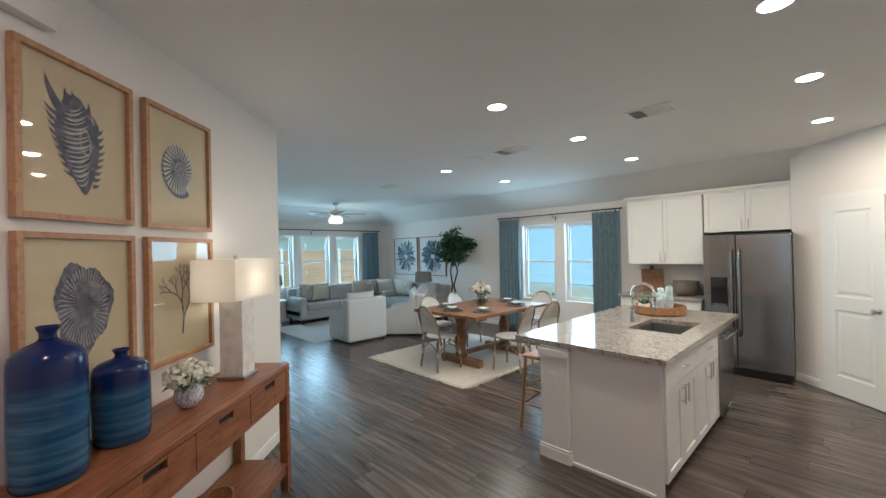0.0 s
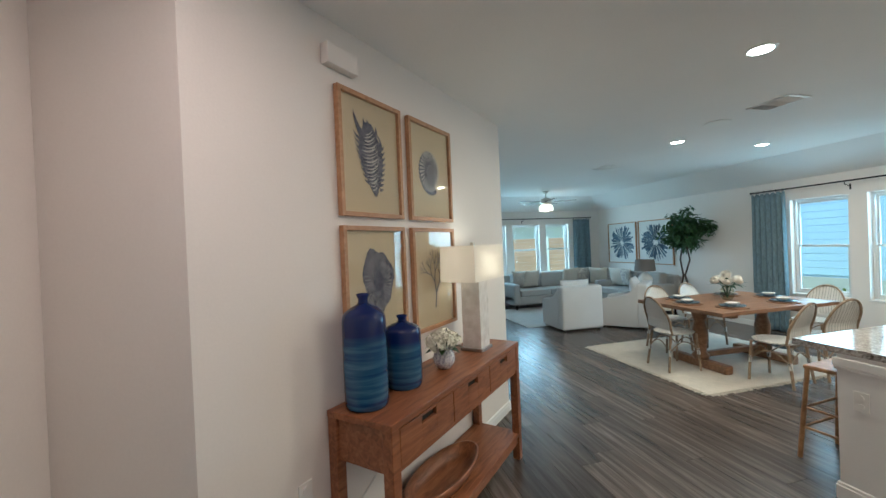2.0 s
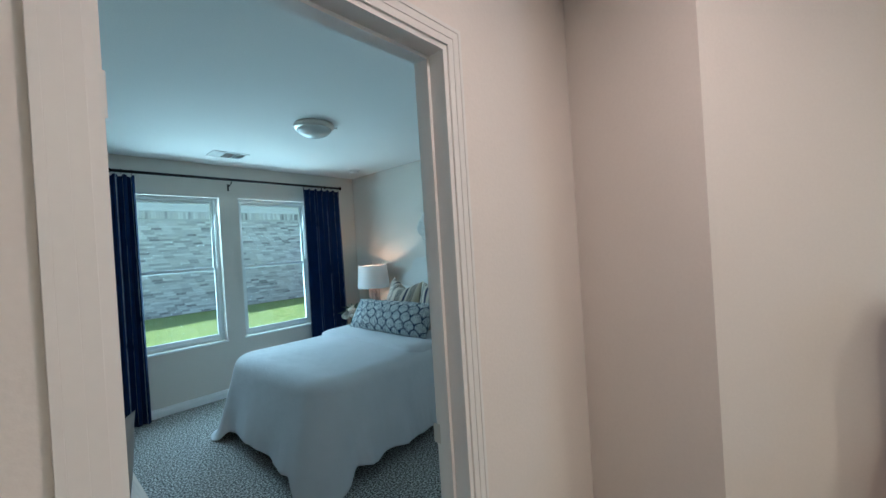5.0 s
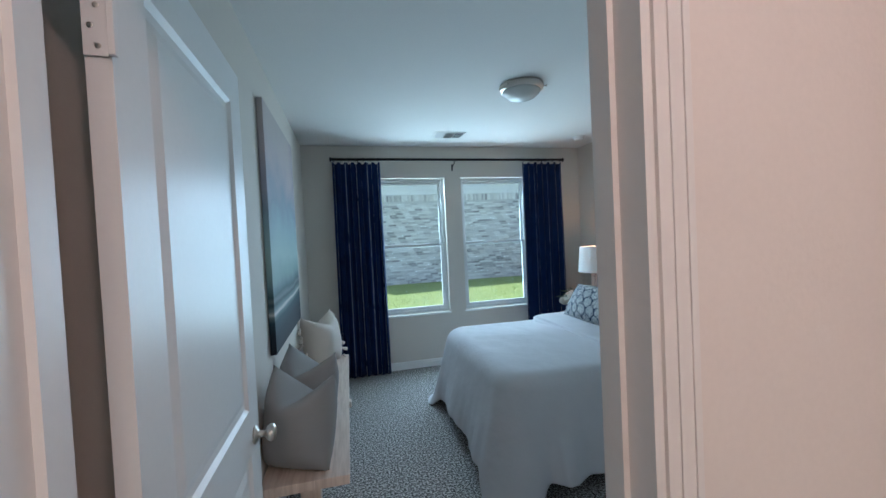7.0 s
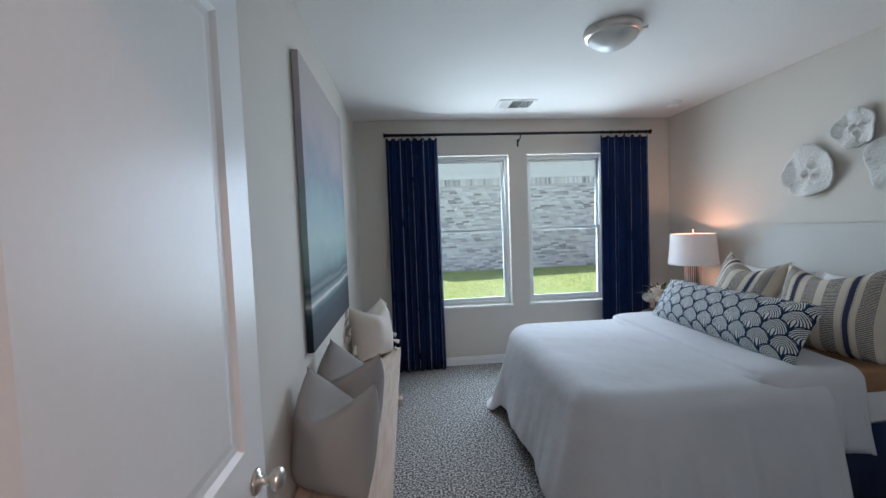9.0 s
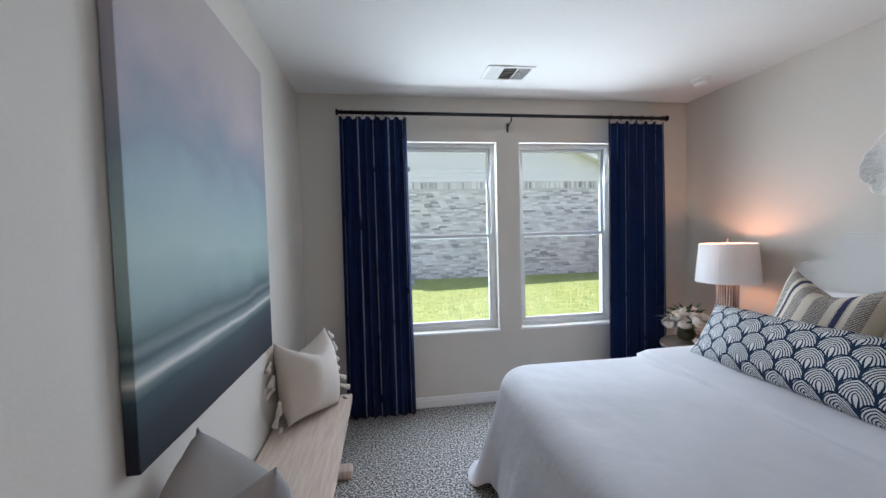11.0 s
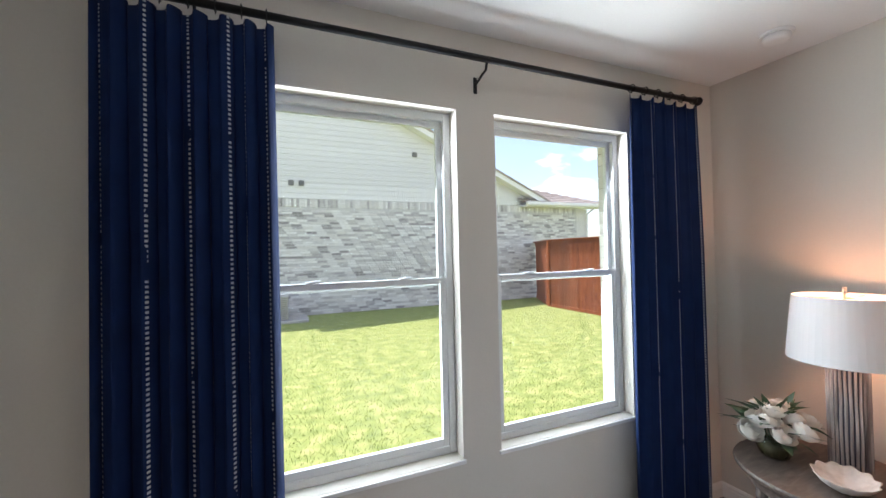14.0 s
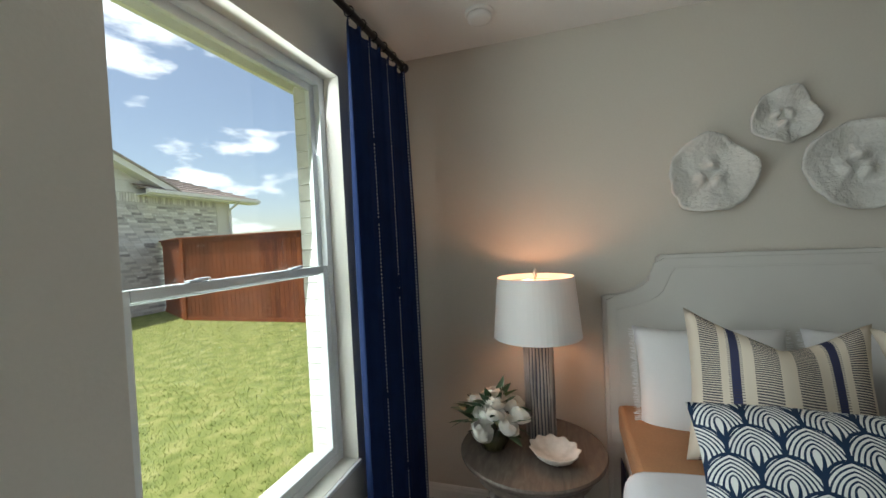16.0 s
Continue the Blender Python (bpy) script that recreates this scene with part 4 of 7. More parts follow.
    for k in range(nl + 1):
        out.append((x0 + cr + (x1 - x0 - cr) * k / nl, y1, 0, 1))
    N = len(out)
    amp = [0.0] * N
    for q in range(N):
        amp[q] = 0.55 + 0.5 * noise.noise(Vector((q * 0.11, seed, 0))) + 0.25 * noise.noise(Vector((q * 0.37, seed, 4)))
    rows = []
    # the top, from its middle line to the outline
    for t in (0.0, 0.25, 0.5, 0.7, 0.85, 0.95):
        row = []
        for q, (x, y, nx, ny) in enumerate(out):
            cx = max(x, x0 + 0.55) if abs(ny) > 0.99 else x0 + 0.55
            cy = (y0 + y1) / 2
            px, py = cx + (x - cx) * t, cy + (y - cy) * t
            puff = 0.020 * (1 - t) + 0.014 * noise.noise(Vector((px * 2.2, py * 2.2, seed))) + 0.006 * noise.noise(Vector((px * 7, py * 7, seed)))
            row.append(bm.verts.new((px, py, z + puff)))
        rows.append(row)
    steps = [(rad * math.sin(a), rad * (1 - math.cos(a))) for a in (0.15, 0.5, 0.85, 1.2, 1.5)]
    for o, d in steps:
        rows.append([bm.verts.new((x + nx * o, y + ny * o, z - d + 0.010 * noise.noise(Vector((x * 2.2, y * 2.2, seed))))) for x, y, nx, ny in out])
    ns = 9
    for j in range(1, ns + 1):
        t = j / ns
        row = []
        for q, (x, y, nx, ny) in enumerate(out):
            corner = abs(nx * ny) * 2
            fold = math.sin(q * 0.34 + 2.0 * noise.noise(Vector((q * 0.06, 7, seed))))
            o = rad + t * (flare * (0.6 + 0.5 * amp[q]) + 0.13 * corner) + t * t * 0.026 * fold * (0.4 + amp[q]) + t * 0.012 * noise.noise(Vector((q * 0.8, seed, t * 1.5)))
            dd = rad + (drop - rad) * t
            hem = 0.05 * t * noise.noise(Vector((q * 0.07, 3, seed))) - 0.26 * corner * t
            row.append(bm.verts.new((x + nx * o, y + ny * o, max(0.012, z - dd + hem))))
        rows.append(row)
    for a, b in zip(rows, rows[1:]):
        for q in range(N - 1):
            try:
                bm.faces.new((a[q], a[q + 1], b[q + 1], b[q]))
            except ValueError:
                pass
    bmesh.ops.remove_doubles(bm, verts=bm.verts, dist=0.0005)
    return bm


bedding = thing("duvet", "rumpled white cotton duvet draped over the bed", "duvet")
duvet = part("cover", drape(BX0, 2.50, BY0, BY1, BZ + 0.012, 0.61, 0.120, 60, 2, 0.12), M_DUVET, bedding, smooth=True)
thick(duvet, 0.012)
md = duvet.modifiers.new("soft", 'SUBSURF')
md.levels = md.render_levels = 1
fold = part("turned_edge", drape(2.20, 2.72, BY0 + 0.005, BY1 - 0.005, BZ + 0.055, 0.42, 0.075, 60, 5, 0.05), M_DUVET, bedding, "turned-down white edge of the duvet", smooth=True)
# its foot end lies flat on the duvet
for v in fold.data.vertices:
    if v.co.x < 2.215 and v.co.z > BZ - 0.01:
        v.co.z = max(v.co.z, BZ + 0.028)
        v.co.x = 2.19 + (v.co.x - 2.19) * 0.25
thick(fold, 0.012)

bol = thing("bolster_pillow", "long navy and white fan-print lumbar pillow across the bed", "pillow", at=pose(2.54, 3.72, 0.912, -32, 0, -90))
part("cover", pillow(1.22, 0.36, 0.25, n=28, pinch=0.03, wob=0.015, seed=3), M_SHELLS, bol, smooth=True)
gg = "striped bed pillows"
for k, (y, rz, ry) in enumerate(((3.96, -95, 4), (3.34, -84, -5))):
    sp = thing("striped_pillow", "large ecru pillow with dark woven stripes leaning on the headboard", "pillow", gg, pose(2.93, y, 1.000, -22, 0, rz) @ pose(0, 0, 0, 0, ry, 0))
    part("cover", pillow(0.58, 0.57, 0.24, n=24, pinch=0.08, wob=0.05, seed=11 + k, sag=0.12), M_STRIPE, sp, smooth=True)
gg = "white fringed pillows"
for k, y in enumerate((4.07, 3.40)):
    sp = thing("fringed_pillow", "white cotton pillow with frayed fringe against the headboard", "pillow", gg, pose(3.25, y, 0.900, -14, 0, -90))
    part("cover", pillow(0.62, 0.52, 0.20, n=18, wob=0.03, seed=21 + k), M_WHITECLOTH, sp, smooth=True)
    bm = bmesh.new()
    rr = random.Random(k)
    for q in range(90):
        z = -0.25 + 0.5 * q / 90
        for s in (-1, 1):
            tube([(s * 0.30, 0, z), (s * (0.318 + rr.random() * 0.012), rr.uniform(-0.006, 0.006), z + rr.uniform(-0.006, 0.006))], 0.0016, 3, bm)
    part("fringe", bm, M_WHITECLOTH, sp)["kind"] = "stuff"


# ---- nightstand and what stands on it ----
NX, NY, NZ = 3.085, 4.865, 0.62
ns = thing("nightstand", "round weathered grey wood nightstand with cane shelf", "nightstand", at=pose(NX, NY, 0))
part("tabletop", lathe([(0.29, NZ - 0.045), (0.315, NZ - 0.040), (0.325, NZ - 0.025), (0.336, NZ - 0.018), (0.338, NZ - 0.008), (0.333, NZ)], 56), M_NIGHTWOOD, ns, smooth=False)
part("apron", lathe([(0.272, NZ - 0.10), (0.28, NZ - 0.095), (0.28, NZ - 0.045)], 48), M_NIGHTWOOD, ns)
for k in range(4):
    a = math.radians(45 + 90 * k + 8)
    prof = [(0.013, 0.0), (0.018, 0.05), (0.014, 0.10), (0.021, 0.14), (0.021, 0.20), (0.013, 0.215), (0.020, 0.235), (0.015, 0.30), (0.022, 0.40), (0.016, 0.44), (0.024, 0.455), (0.024, 0.53)]
    part("leg", lathe(prof, 14, m=pose(0.25 * math.cos(a), 0.25 * math.sin(a), 0)), M_NIGHTWOOD, ns, smooth=True)
shelf = part("shelf_ring", lathe([(0.215, 0.195), (0.262, 0.195), (0.265, 0.21), (0.262, 0.222), (0.215, 0.222)], 40), M_NIGHTWOOD, ns)
bm = bmesh.new()
for k in range(-13, 14):
    q = k * 0.016
    w = math.sqrt(max(0.0, 0.215 ** 2 - q * q))
    tube([(q, -w, 0.211), (q, w, 0.211)], 0.0024, 4, bm)
    tube([(-w, q, 0.213), (w, q, 0.213)], 0.0024, 4, bm)
part("cane", bm, M_RATTAN, shelf)

lamp = thing("table_lamp", "lit table lamp with ribbed grey ceramic column and white drum shade", "lamp", at=pose(3.213, 4.826, NZ))
M_RIB = ramp_mat("streaked_grey_glaze", [(0.35, (0.16, 0.14, 0.14)), (0.55, (0.42, 0.38, 0.35)), (0.8, (0.62, 0.58, 0.54))], 'noise', 0.45, 26, stretch=(1, 1, 0.12), detail=5)
bm = bmesh.new()
lathe([(0.066, 0.0), (0.067, 0.5), (0.060, 0.508)], 40, bm)
part("core", bm, mat("dark_slate_glaze", (0.055, 0.055, 0.085), 0.4, vary=0.3, scale=12), lamp)
for k in range(26):
    a = 2 * math.pi * k / 26
    pts = [(0.0695 * math.cos(a + 0.015 * math.sin(q * 1.3 + k)), 0.0695 * math.sin(a + 0.015 * math.sin(q * 1.3 + k)), 0.004 + 0.062 * q) for q in range(9)]
    part("rib", tube(pts, 0.0055, 6), M_RIB, lamp)
part("stem", tube([(0, 0, 0.505), (0, 0, 0.80)], 0.006, 8), M_NICKEL, lamp)
part("finial", lathe([(0.008, 0.80), (0.009, 0.806), (0.007, 0.815), (0.008, 0.835), (0.002, 0.837)], 12), M_NICKEL, lamp)


def drum(r0, z0, r1, z1, n=48, t=0.003):
    bm = bmesh.new()
    rings = []
    for r, z in ((r0, z0), (r1, z1), (r1 - t, z1), (r0 - t, z0)):
        rings.append([bm.verts.new((r * math.cos(2 * math.pi * k / n), r * math.sin(2 * math.pi * k / n), z)) for k in range(n)])
    for q in range(4):
        a, b = rings[q], rings[(q + 1) % 4]
        for k in range(n):
            bm.faces.new((a[k], a[(k + 1) % n], b[(k + 1) % n], b[k]))
    return bm


part("shade", drum(0.215, 0.498, 0.188, 0.795), M_SHADEBED, lamp, "white linen drum shade", smooth=False)
bm = bmesh.new()
for k in range(3):
    a = 2 * math.pi * k / 3
    tube([(0, 0, 0.785), (0.186 * math.cos(a), 0.186 * math.sin(a), 0.785)], 0.0025, 5, bm)
part("spider", bm, M_NICKEL, lamp)


def flower(r, petals, seed):
    """A full round double bloom of cupped petals in rings."""
    bm = bmesh.new()
    rr = random.Random(seed)
    for ring, (n, size, top) in enumerate(((petals - 1, 1.0, 1.60), (petals - 1, 0.90, 1.85), (6, 0.78, 2.08), (5, 0.64, 2.28), (4, 0.48, 2.45), (3, 0.30, 2.60))):
        for k in range(n):
            a = 2 * math.pi * (k + 0.5 * (ring % 2)) / n + rr.uniform(-0.18, 0.18)
            tip = top + rr.uniform(-0.12, 0.12)
            grid = []
            for j in range(6):
                t = j / 5
                row = []
                for i in range(5):
                    s = (i - 2) / 2
                    phi = 0.35 + (tip - 0.35) * t - 0.16 * s * s * t
                    q = r * size * (1.0 + 0.15 * t * t - 0.05 * s * s + rr.uniform(-0.012, 0.012))
                    if t == 1:
                        q *= 1.05
                    turn = a + s * (4.2 / n) * (0.55 + 0.45 * math.sin(math.pi * min(1, 0.15 + 0.7 * t)))
                    row.append(bm.verts.new((q * math.sin(phi) * math.cos(turn), q * math.sin(phi) * math.sin(turn), r * 0.9 - q * math.cos(phi) * 0.92)))
                grid.append(row)
            for j in range(5):
                for i in range(4):
                    bm.faces.new((grid[j][i], grid[j][i + 1], grid[j + 1][i + 1], grid[j + 1][i]))
    return bm


def leaf(length, width, curl=0.2):
    bm = bmesh.new()
    rows = []
    for j in range(7):
        t = j / 6
        w = width * math.sin(math.pi * (0.04 + 0.96 * t) ** 0.8) if 0 < j < 6 else 0.0008
        rows.append([bm.verts.new((x * w / 2, t * length, -curl * length * t * t + (0.12 * w if x else 0))) for x in (-1, 0, 1)])
    for a, b in zip(rows, rows[1:]):
        for i in range(2):
            bm.faces.new((a[i], a[i + 1], b[i + 1], b[i]))
    return bm


va = thing("flower_vase", "fluted glass bowl vase of white peonies with green leaves", "flowers", at=pose(3.035, 5.035, NZ))
part("vase", lathe([(0.045, 0.0), (0.058, 0.012), (0.070, 0.045), (0.064, 0.085), (0.048, 0.105), (0.052, 0.118), (0.049, 0.117), (0.045, 0.105), (0.060, 0.084), (0.065, 0.045), (0.052, 0.016), (0.04, 0.006)], 40, flute=0.05, flutes=12), M_CLEAR, va, "fluted smoky glass bowl", smooth=True)
part("water", lathe([(0.050, 0.010), (0.062, 0.045), (0.056, 0.075)], 30), mat("amber_water", (0.16, 0.14, 0.085), 0.1, bump=0), va, smooth=True)
rnd = random.Random(12)
blooms = [(-0.06, 0.02, 0.175, -25, 15), (0.02, 0.07, 0.185, 30, -20), (-0.075, -0.055, 0.150, -55, -40), (-0.02, -0.095, 0.165, -35, -70), (0.07, -0.07, 0.170, 35, -55), (0.05, 0.0, 0.215, 10, 0), (-0.03, -0.02, 0.225, -10, 5), (-0.11, 0.045, 0.135, -70, 20), (0.0, -0.06, 0.20, -5, -35), (-0.075, -0.01, 0.195, -40, -8), (0.085, -0.02, 0.150, 55, -12)]
for k, (x, y, z, ax, ay) in enumerate(blooms):
    part("bloom", flower(0.047 + 0.008 * rnd.random(), 8, k), M_PETAL, va, smooth=True, at=pose(x * 1.12, y * 1.12, z - 0.020, -ay * 0.6, ax * 0.6, rnd.uniform(0, 90)))
    part("stem", tube([(x * 0.3, y * 0.3, 0.02), (x * 0.6, y * 0.6, 0.11), (x * 1.2, y * 1.2, z)], 0.003, 5), M_LEAF2, va)
for k in range(54):
    a = 2 * math.pi * k / 27 + rnd.uniform(-0.2, 0.2)
    r0 = rnd.uniform(0.05, 0.12) if k < 36 else rnd.uniform(0.01, 0.06)
    part("leaf", leaf(rnd.uniform(0.085, 0.135), rnd.uniform(0.028, 0.044), rnd.uniform(0.0, 0.45)), M_LEAF2 if k % 3 else M_LEAF, va, smooth=True,
         at=pose(r0 * math.cos(a), r0 * math.sin(a), rnd.uniform(0.10, 0.19) if k < 36 else rnd.uniform(0.19, 0.23), rnd.uniform(-10, 45) if k < 36 else rnd.uniform(35, 80), rnd.uniform(-30, 30), math.degrees(a) - 90))

bowl = bmesh.new()
n = 96
rings = []
for r, z, wv in ((0.030, 0.0, 0), (0.045, 0.004, 0.02), (0.082, 0.030, 0.03), (0.098, 0.052, 0.042), (0.103, 0.060, 0.048), (0.097, 0.058, 0.048), (0.076, 0.033, 0.035), (0.035, 0.012, 0.01)):
    rings.append([bowl.verts.new((1.12 * r * (1 + wv * math.cos(11 * 2 * math.pi * k / n)) * math.cos(2 * math.pi * k / n), r * (1 + wv * math.cos(11 * 2 * math.pi * k / n)) * math.sin(2 * math.pi * k / n), z + wv * 0.08 * math.cos(11 * 2 * math.pi * k / n))) for k in range(n)])
for a, b in zip(rings, rings[1:]):
    for k in range(n):
        bowl.faces.new((a[k], a[(k + 1) % n], b[(k + 1) % n], b[k]))
bowl.faces.new(rings[0][::-1])
bowl.faces.new(rings[-1])
single("shell_bowl", bowl, M_SHELL, "pale stone bowl with scalloped rim on the nightstand", "bowl", smooth=True, at=pose(2.985, 4.757, NZ, 0, 0, 40))


# ---- wall and ceiling pieces ----
def wall_bloom(r, seed):
    """A plaster flower: a wide ruffled disc with a folded heart."""
    bm = bmesh.new()
    n, m = 72, 14
    rows = []
    for j in range(m + 1):
        t = j / m
        row = []
        for k in range(n):
            a = 2 * math.pi * k / n
            lob = 1 + 0.045 * math.sin(3 * a + seed) + 0.030 * math.sin(5 * a + 2 * seed) + 0.012 * math.sin(13 * a) - 0.09 * math.exp(-((a - 1.2 - seed) / 0.12) ** 2)
            rr = r * t * lob
            z = 0.034 * t ** 2 + 0.020 * t * math.sin(4 * a + seed) * t + 0.015 * math.exp(-((t - 0.22) / 0.12) ** 2) * (1.4 + math.sin(3 * a + seed * 2)) - 0.012 * math.exp(-(t / 0.1) ** 2)
            z += 0.006 * noise.noise(Vector((math.cos(a) * t * 4, math.sin(a) * t * 4, seed)))
            row.append(bm.verts.new((rr * math.cos(a), rr * math.sin(a), 0.016 + z)))
        rows.append(row)
    bmesh.ops.remove_doubles(bm, verts=rows[0], dist=0.01)
    bm.verts.ensure_lookup_table()
    c = [v for v in bm.verts if v.co.xy.length < 1e-3][0]
    for k in range(n):
        bm.faces.new((c, rows[1][k], rows[1][(k + 1) % n]))
    for a, b in zip(rows[1:], rows[2:]):
        for k in range(n):
            bm.faces.new((a[k], a[(k + 1) % n], b[(k + 1) % n], b[k]))
    return bm


for r, y, z, s in ((0.190, 3.974, 1.880, 1.0), (0.130, 3.669, 2.125, 2.4), (0.200, 3.400, 1.870, 4.1)):
    w = thing("wall_flower", "white plaster flower sculpture hung above the headboard", "wall sculpture", "plaster wall flowers", pose(XR, y, z, 0, -90, 0))
    thick(part("petal_disc", wall_bloom(r, s), M_PLASTER, w, smooth=True), -0.010)
    part("hanger", lathe([(0.03, 0.0), (0.03, 0.02)], 12), M_PLASTER, w)

dome = thing("ceiling_light", "unlit flush-mount dome light with frosted glass and nickel ring", "ceiling light", at=pose(1.759, 3.636, H, 180, 0, 0))
part("ring", lathe([(0.165, 0.0), (0.170, 0.01), (0.168, 0.035), (0.150, 0.045)], 48), M_NICKEL, dome, smooth=True)
part("glass", lathe([(0.150, 0.036), (0.140, 0.062), (0.110, 0.088), (0.065, 0.106), (0.02, 0.112)], 48), M_FROST, dome, "frosted glass dome", smooth=True)
for k in range(3):
    a = 2 * math.pi * k / 3 + 2.6
    part("thumb_screw", lathe([(0.005, 0), (0.005, 0.02), (0.009, 0.02), (0.009, 0.028)], 10, m=pose(0.168 * math.cos(a), 0.168 * math.sin(a), 0.025) @ Matrix.Rotation(a, 4, 'Z') @ pose(0, 0, 0, 0, 90, 0)), M_NICKEL, dome)


def ceiling_vent(w, h, m, label):
    v = thing("ceiling_vent", label, "air vent", "ceiling vents", m)
    b = 0.024
    part("frame", boxes((-w / 2, w / 2, -h / 2, -h / 2 + b, -0.008, -0.0005), (-w / 2, w / 2, h / 2 - b, h / 2, -0.008, -0.0005), (-w / 2, -w / 2 + b, -h / 2 + b, h / 2 - b, -0.008, -0.0005), (w / 2 - b, w / 2, -h / 2 + b, h / 2 - b, -0.008, -0.0005), bevel=0.002), M_PLASTIC, v)
    # dark sheet in place of the shaded duct behind the slats
    part("backing", box(-w / 2 + b, w / 2 - b, -h / 2 + b, h / 2 - b, -0.002, -0.0008), M_GAPSHADE, v)
    third = (w - 2 * b) / 3
    for q in range(3):
        x0 = -w / 2 + b + third * q
        part("divider", box(x0 - 0.002, x0 + 0.002, -h / 2 + b, h / 2 - b, -0.008, -0.002), M_PLASTIC, v)
        for k in range(7):
            if q == 1:
                y = -h / 2 + b + (h - 2 * b) * (k + 0.5) / 7
                part("slat", box(x0 + 0.003, x0 + third - 0.003, -0.007, 0.007, -0.001, 0.001), M_PLASTIC, v, at=pose(0, y, -0.006, 35, 0, 0))
            else:
                x = x0 + third * (k + 0.5) / 7
                part("slat", box(-0.006, 0.006, -h / 2 + b, h / 2 - b, -0.001, 0.001), M_PLASTIC, v, at=pose(x, 0, -0.006, 0, 40 if q == 0 else -40, 0))
    return v


vent = ceiling_vent(0.36, 0.26, pose(1.545, 5.05, H), "white metal louvred ceiling vent")
sm = thing("smoke_detector", "round white smoke detector on the ceiling", "smoke detector", at=pose(3.171, 5.037, H, 180, 0, 0))
part("base", lathe([(0.072, 0.0), (0.072, 0.010), (0.066, 0.014)], 40), M_PLASTIC, sm)
part("cover", lathe([(0.058, 0.014), (0.060, 0.020), (0.056, 0.040), (0.040, 0.046), (0.01, 0.047)], 40), M_PLASTIC, sm, smooth=True)

# ---- outdoors ----
GZ = -0.22
bm = bmesh.new()
bmesh.ops.create_grid(bm, x_segments=60, y_segments=60, size=220)
for v in bm.verts:
    v.co.z = GZ - (0.0 if abs(v.co.x) < 40 and abs(v.co.y) < 40 else 0.4)
single("ground", bm, M_GRASS, "mown green lawn", "lawn", kind="structure")

rng = np.random.RandomState(4)
nb = 150000
bx = rng.uniform(-4, 13, nb)
by = 5.9 + 11.0 * rng.uniform(0, 1, nb) ** 1.35
ang = rng.uniform(0, 2 * np.pi, nb)
hh = rng.uniform(0.014, 0.038, nb)
wd = 0.004
lean = rng.normal(0, 0.018, (nb, 2))
co = np.empty((nb, 3, 3))
co[:, 0] = np.stack([bx - wd * np.cos(ang), by - wd * np.sin(ang), np.full(nb, GZ - 0.002)], 1)
co[:, 1] = np.stack([bx + wd * np.cos(ang), by + wd * np.sin(ang), np.full(nb, GZ - 0.002)], 1)
co[:, 2] = np.stack([bx + lean[:, 0], by + lean[:, 1], GZ + hh], 1)
me = bpy.data.meshes.new("grass")
me.from_pydata(co.reshape(-1, 3).tolist(), [], [(3 * k, 3 * k + 1, 3 * k + 2) for k in range(nb)])
me.materials.append(M_BLADE)
tagged(new("grass", me), "short mown grass blades on the lawn", "grass", kind="stuff")

# our own outer wall and window jambs, with an added eave
M_PALEBRICK = mat("pale_painted_brick", (0.60, 0.57, 0.52), 0.85, vary=0.1, scale=5, fine=40, bump=0.06, rand=0.08)
YO = YW + 0.13
ext = thing("wall_exterior", "pale brick outer wall of the house with window openings", "wall", kind="structure")
bm = bmesh.new()
for a, b, c, d in wall_boxes(-2.5, 6.0, GZ, 2.72, [(a, b, WZ0 - 0.02, WZ1) for a, b in WIN]):
    box(a, b, YO + 0.02, YO + 0.09, c, d, bm=bm)
part("brick_backing", bm, M_PALEBRICK, ext)
br = mesh_of("brick", box(0, 0.11, 0.0, 0.085, 0, 0.0715, bevel=0.003, seg=1), M_PALEBRICK)
for a, b in WIN:
    for k in range(23):
        for x in (a - 0.11 + 0.012, b - 0.012):
            q = new("brick", br)
            q.parent = ext
            q.location = (x, YO + 0.012, WZ0 - 0.02 + 0.0735 * k)
    for k in range(9):
        q = new("brick", br)
        q.parent = ext
        q.location = (a + 0.004 + 0.1008 * k, YO + 0.04, WZ0 - 0.075)
# unseen eave and flat roof, sized to keep the sun off the carpet
eave = thing("eave", "white eave and flat roof slab, unseen, added to shade the bedroom windows", "eave", kind="structure")
part("soffit", box(-2.6, 6.2, YO + 0.02, YO + 0.66, 2.72, 2.75), M_FASCIA, eave)
part("fascia", box(-2.6, 6.2, YO + 0.66, YO + 0.69, 2.66, 2.90), M_FASCIA, eave)
part("roof_slope", prism([(-2.6, -7.2), (9.9, -7.2), (9.9, 6.45), (-2.6, 6.45)], 2.95, 3.05), M_SHINGLE, eave)

# neighbour's brick house
YN = 17.0
ZB = 3.50
house = thing("neighbour_house", "neighbouring house of mixed grey brick with pale siding gable", "house", at=I4)


def brick_mat():
    m = bpy.data.materials.new("mixed_grey_brick")
    m.use_nodes = True
    n, l = m.node_tree.nodes, m.node_tree.links
    b = n["Principled BSDF"]
    b.inputs["Roughness"].default_value = 0.9
    ge = n.new("ShaderNodeNewGeometry")
    oi = n.new("ShaderNodeObjectInfo")
    s = op(n, l, 'FRACT', op(n, l, 'ADD', ge.outputs["Random Per Island"], op(n, l, 'MULTIPLY', oi.outputs["Random"], 0.9)))
    r = n.new("ShaderNodeValToRGB")
    r.color_ramp.interpolation = 'CONSTANT'
    e = r.color_ramp.elements
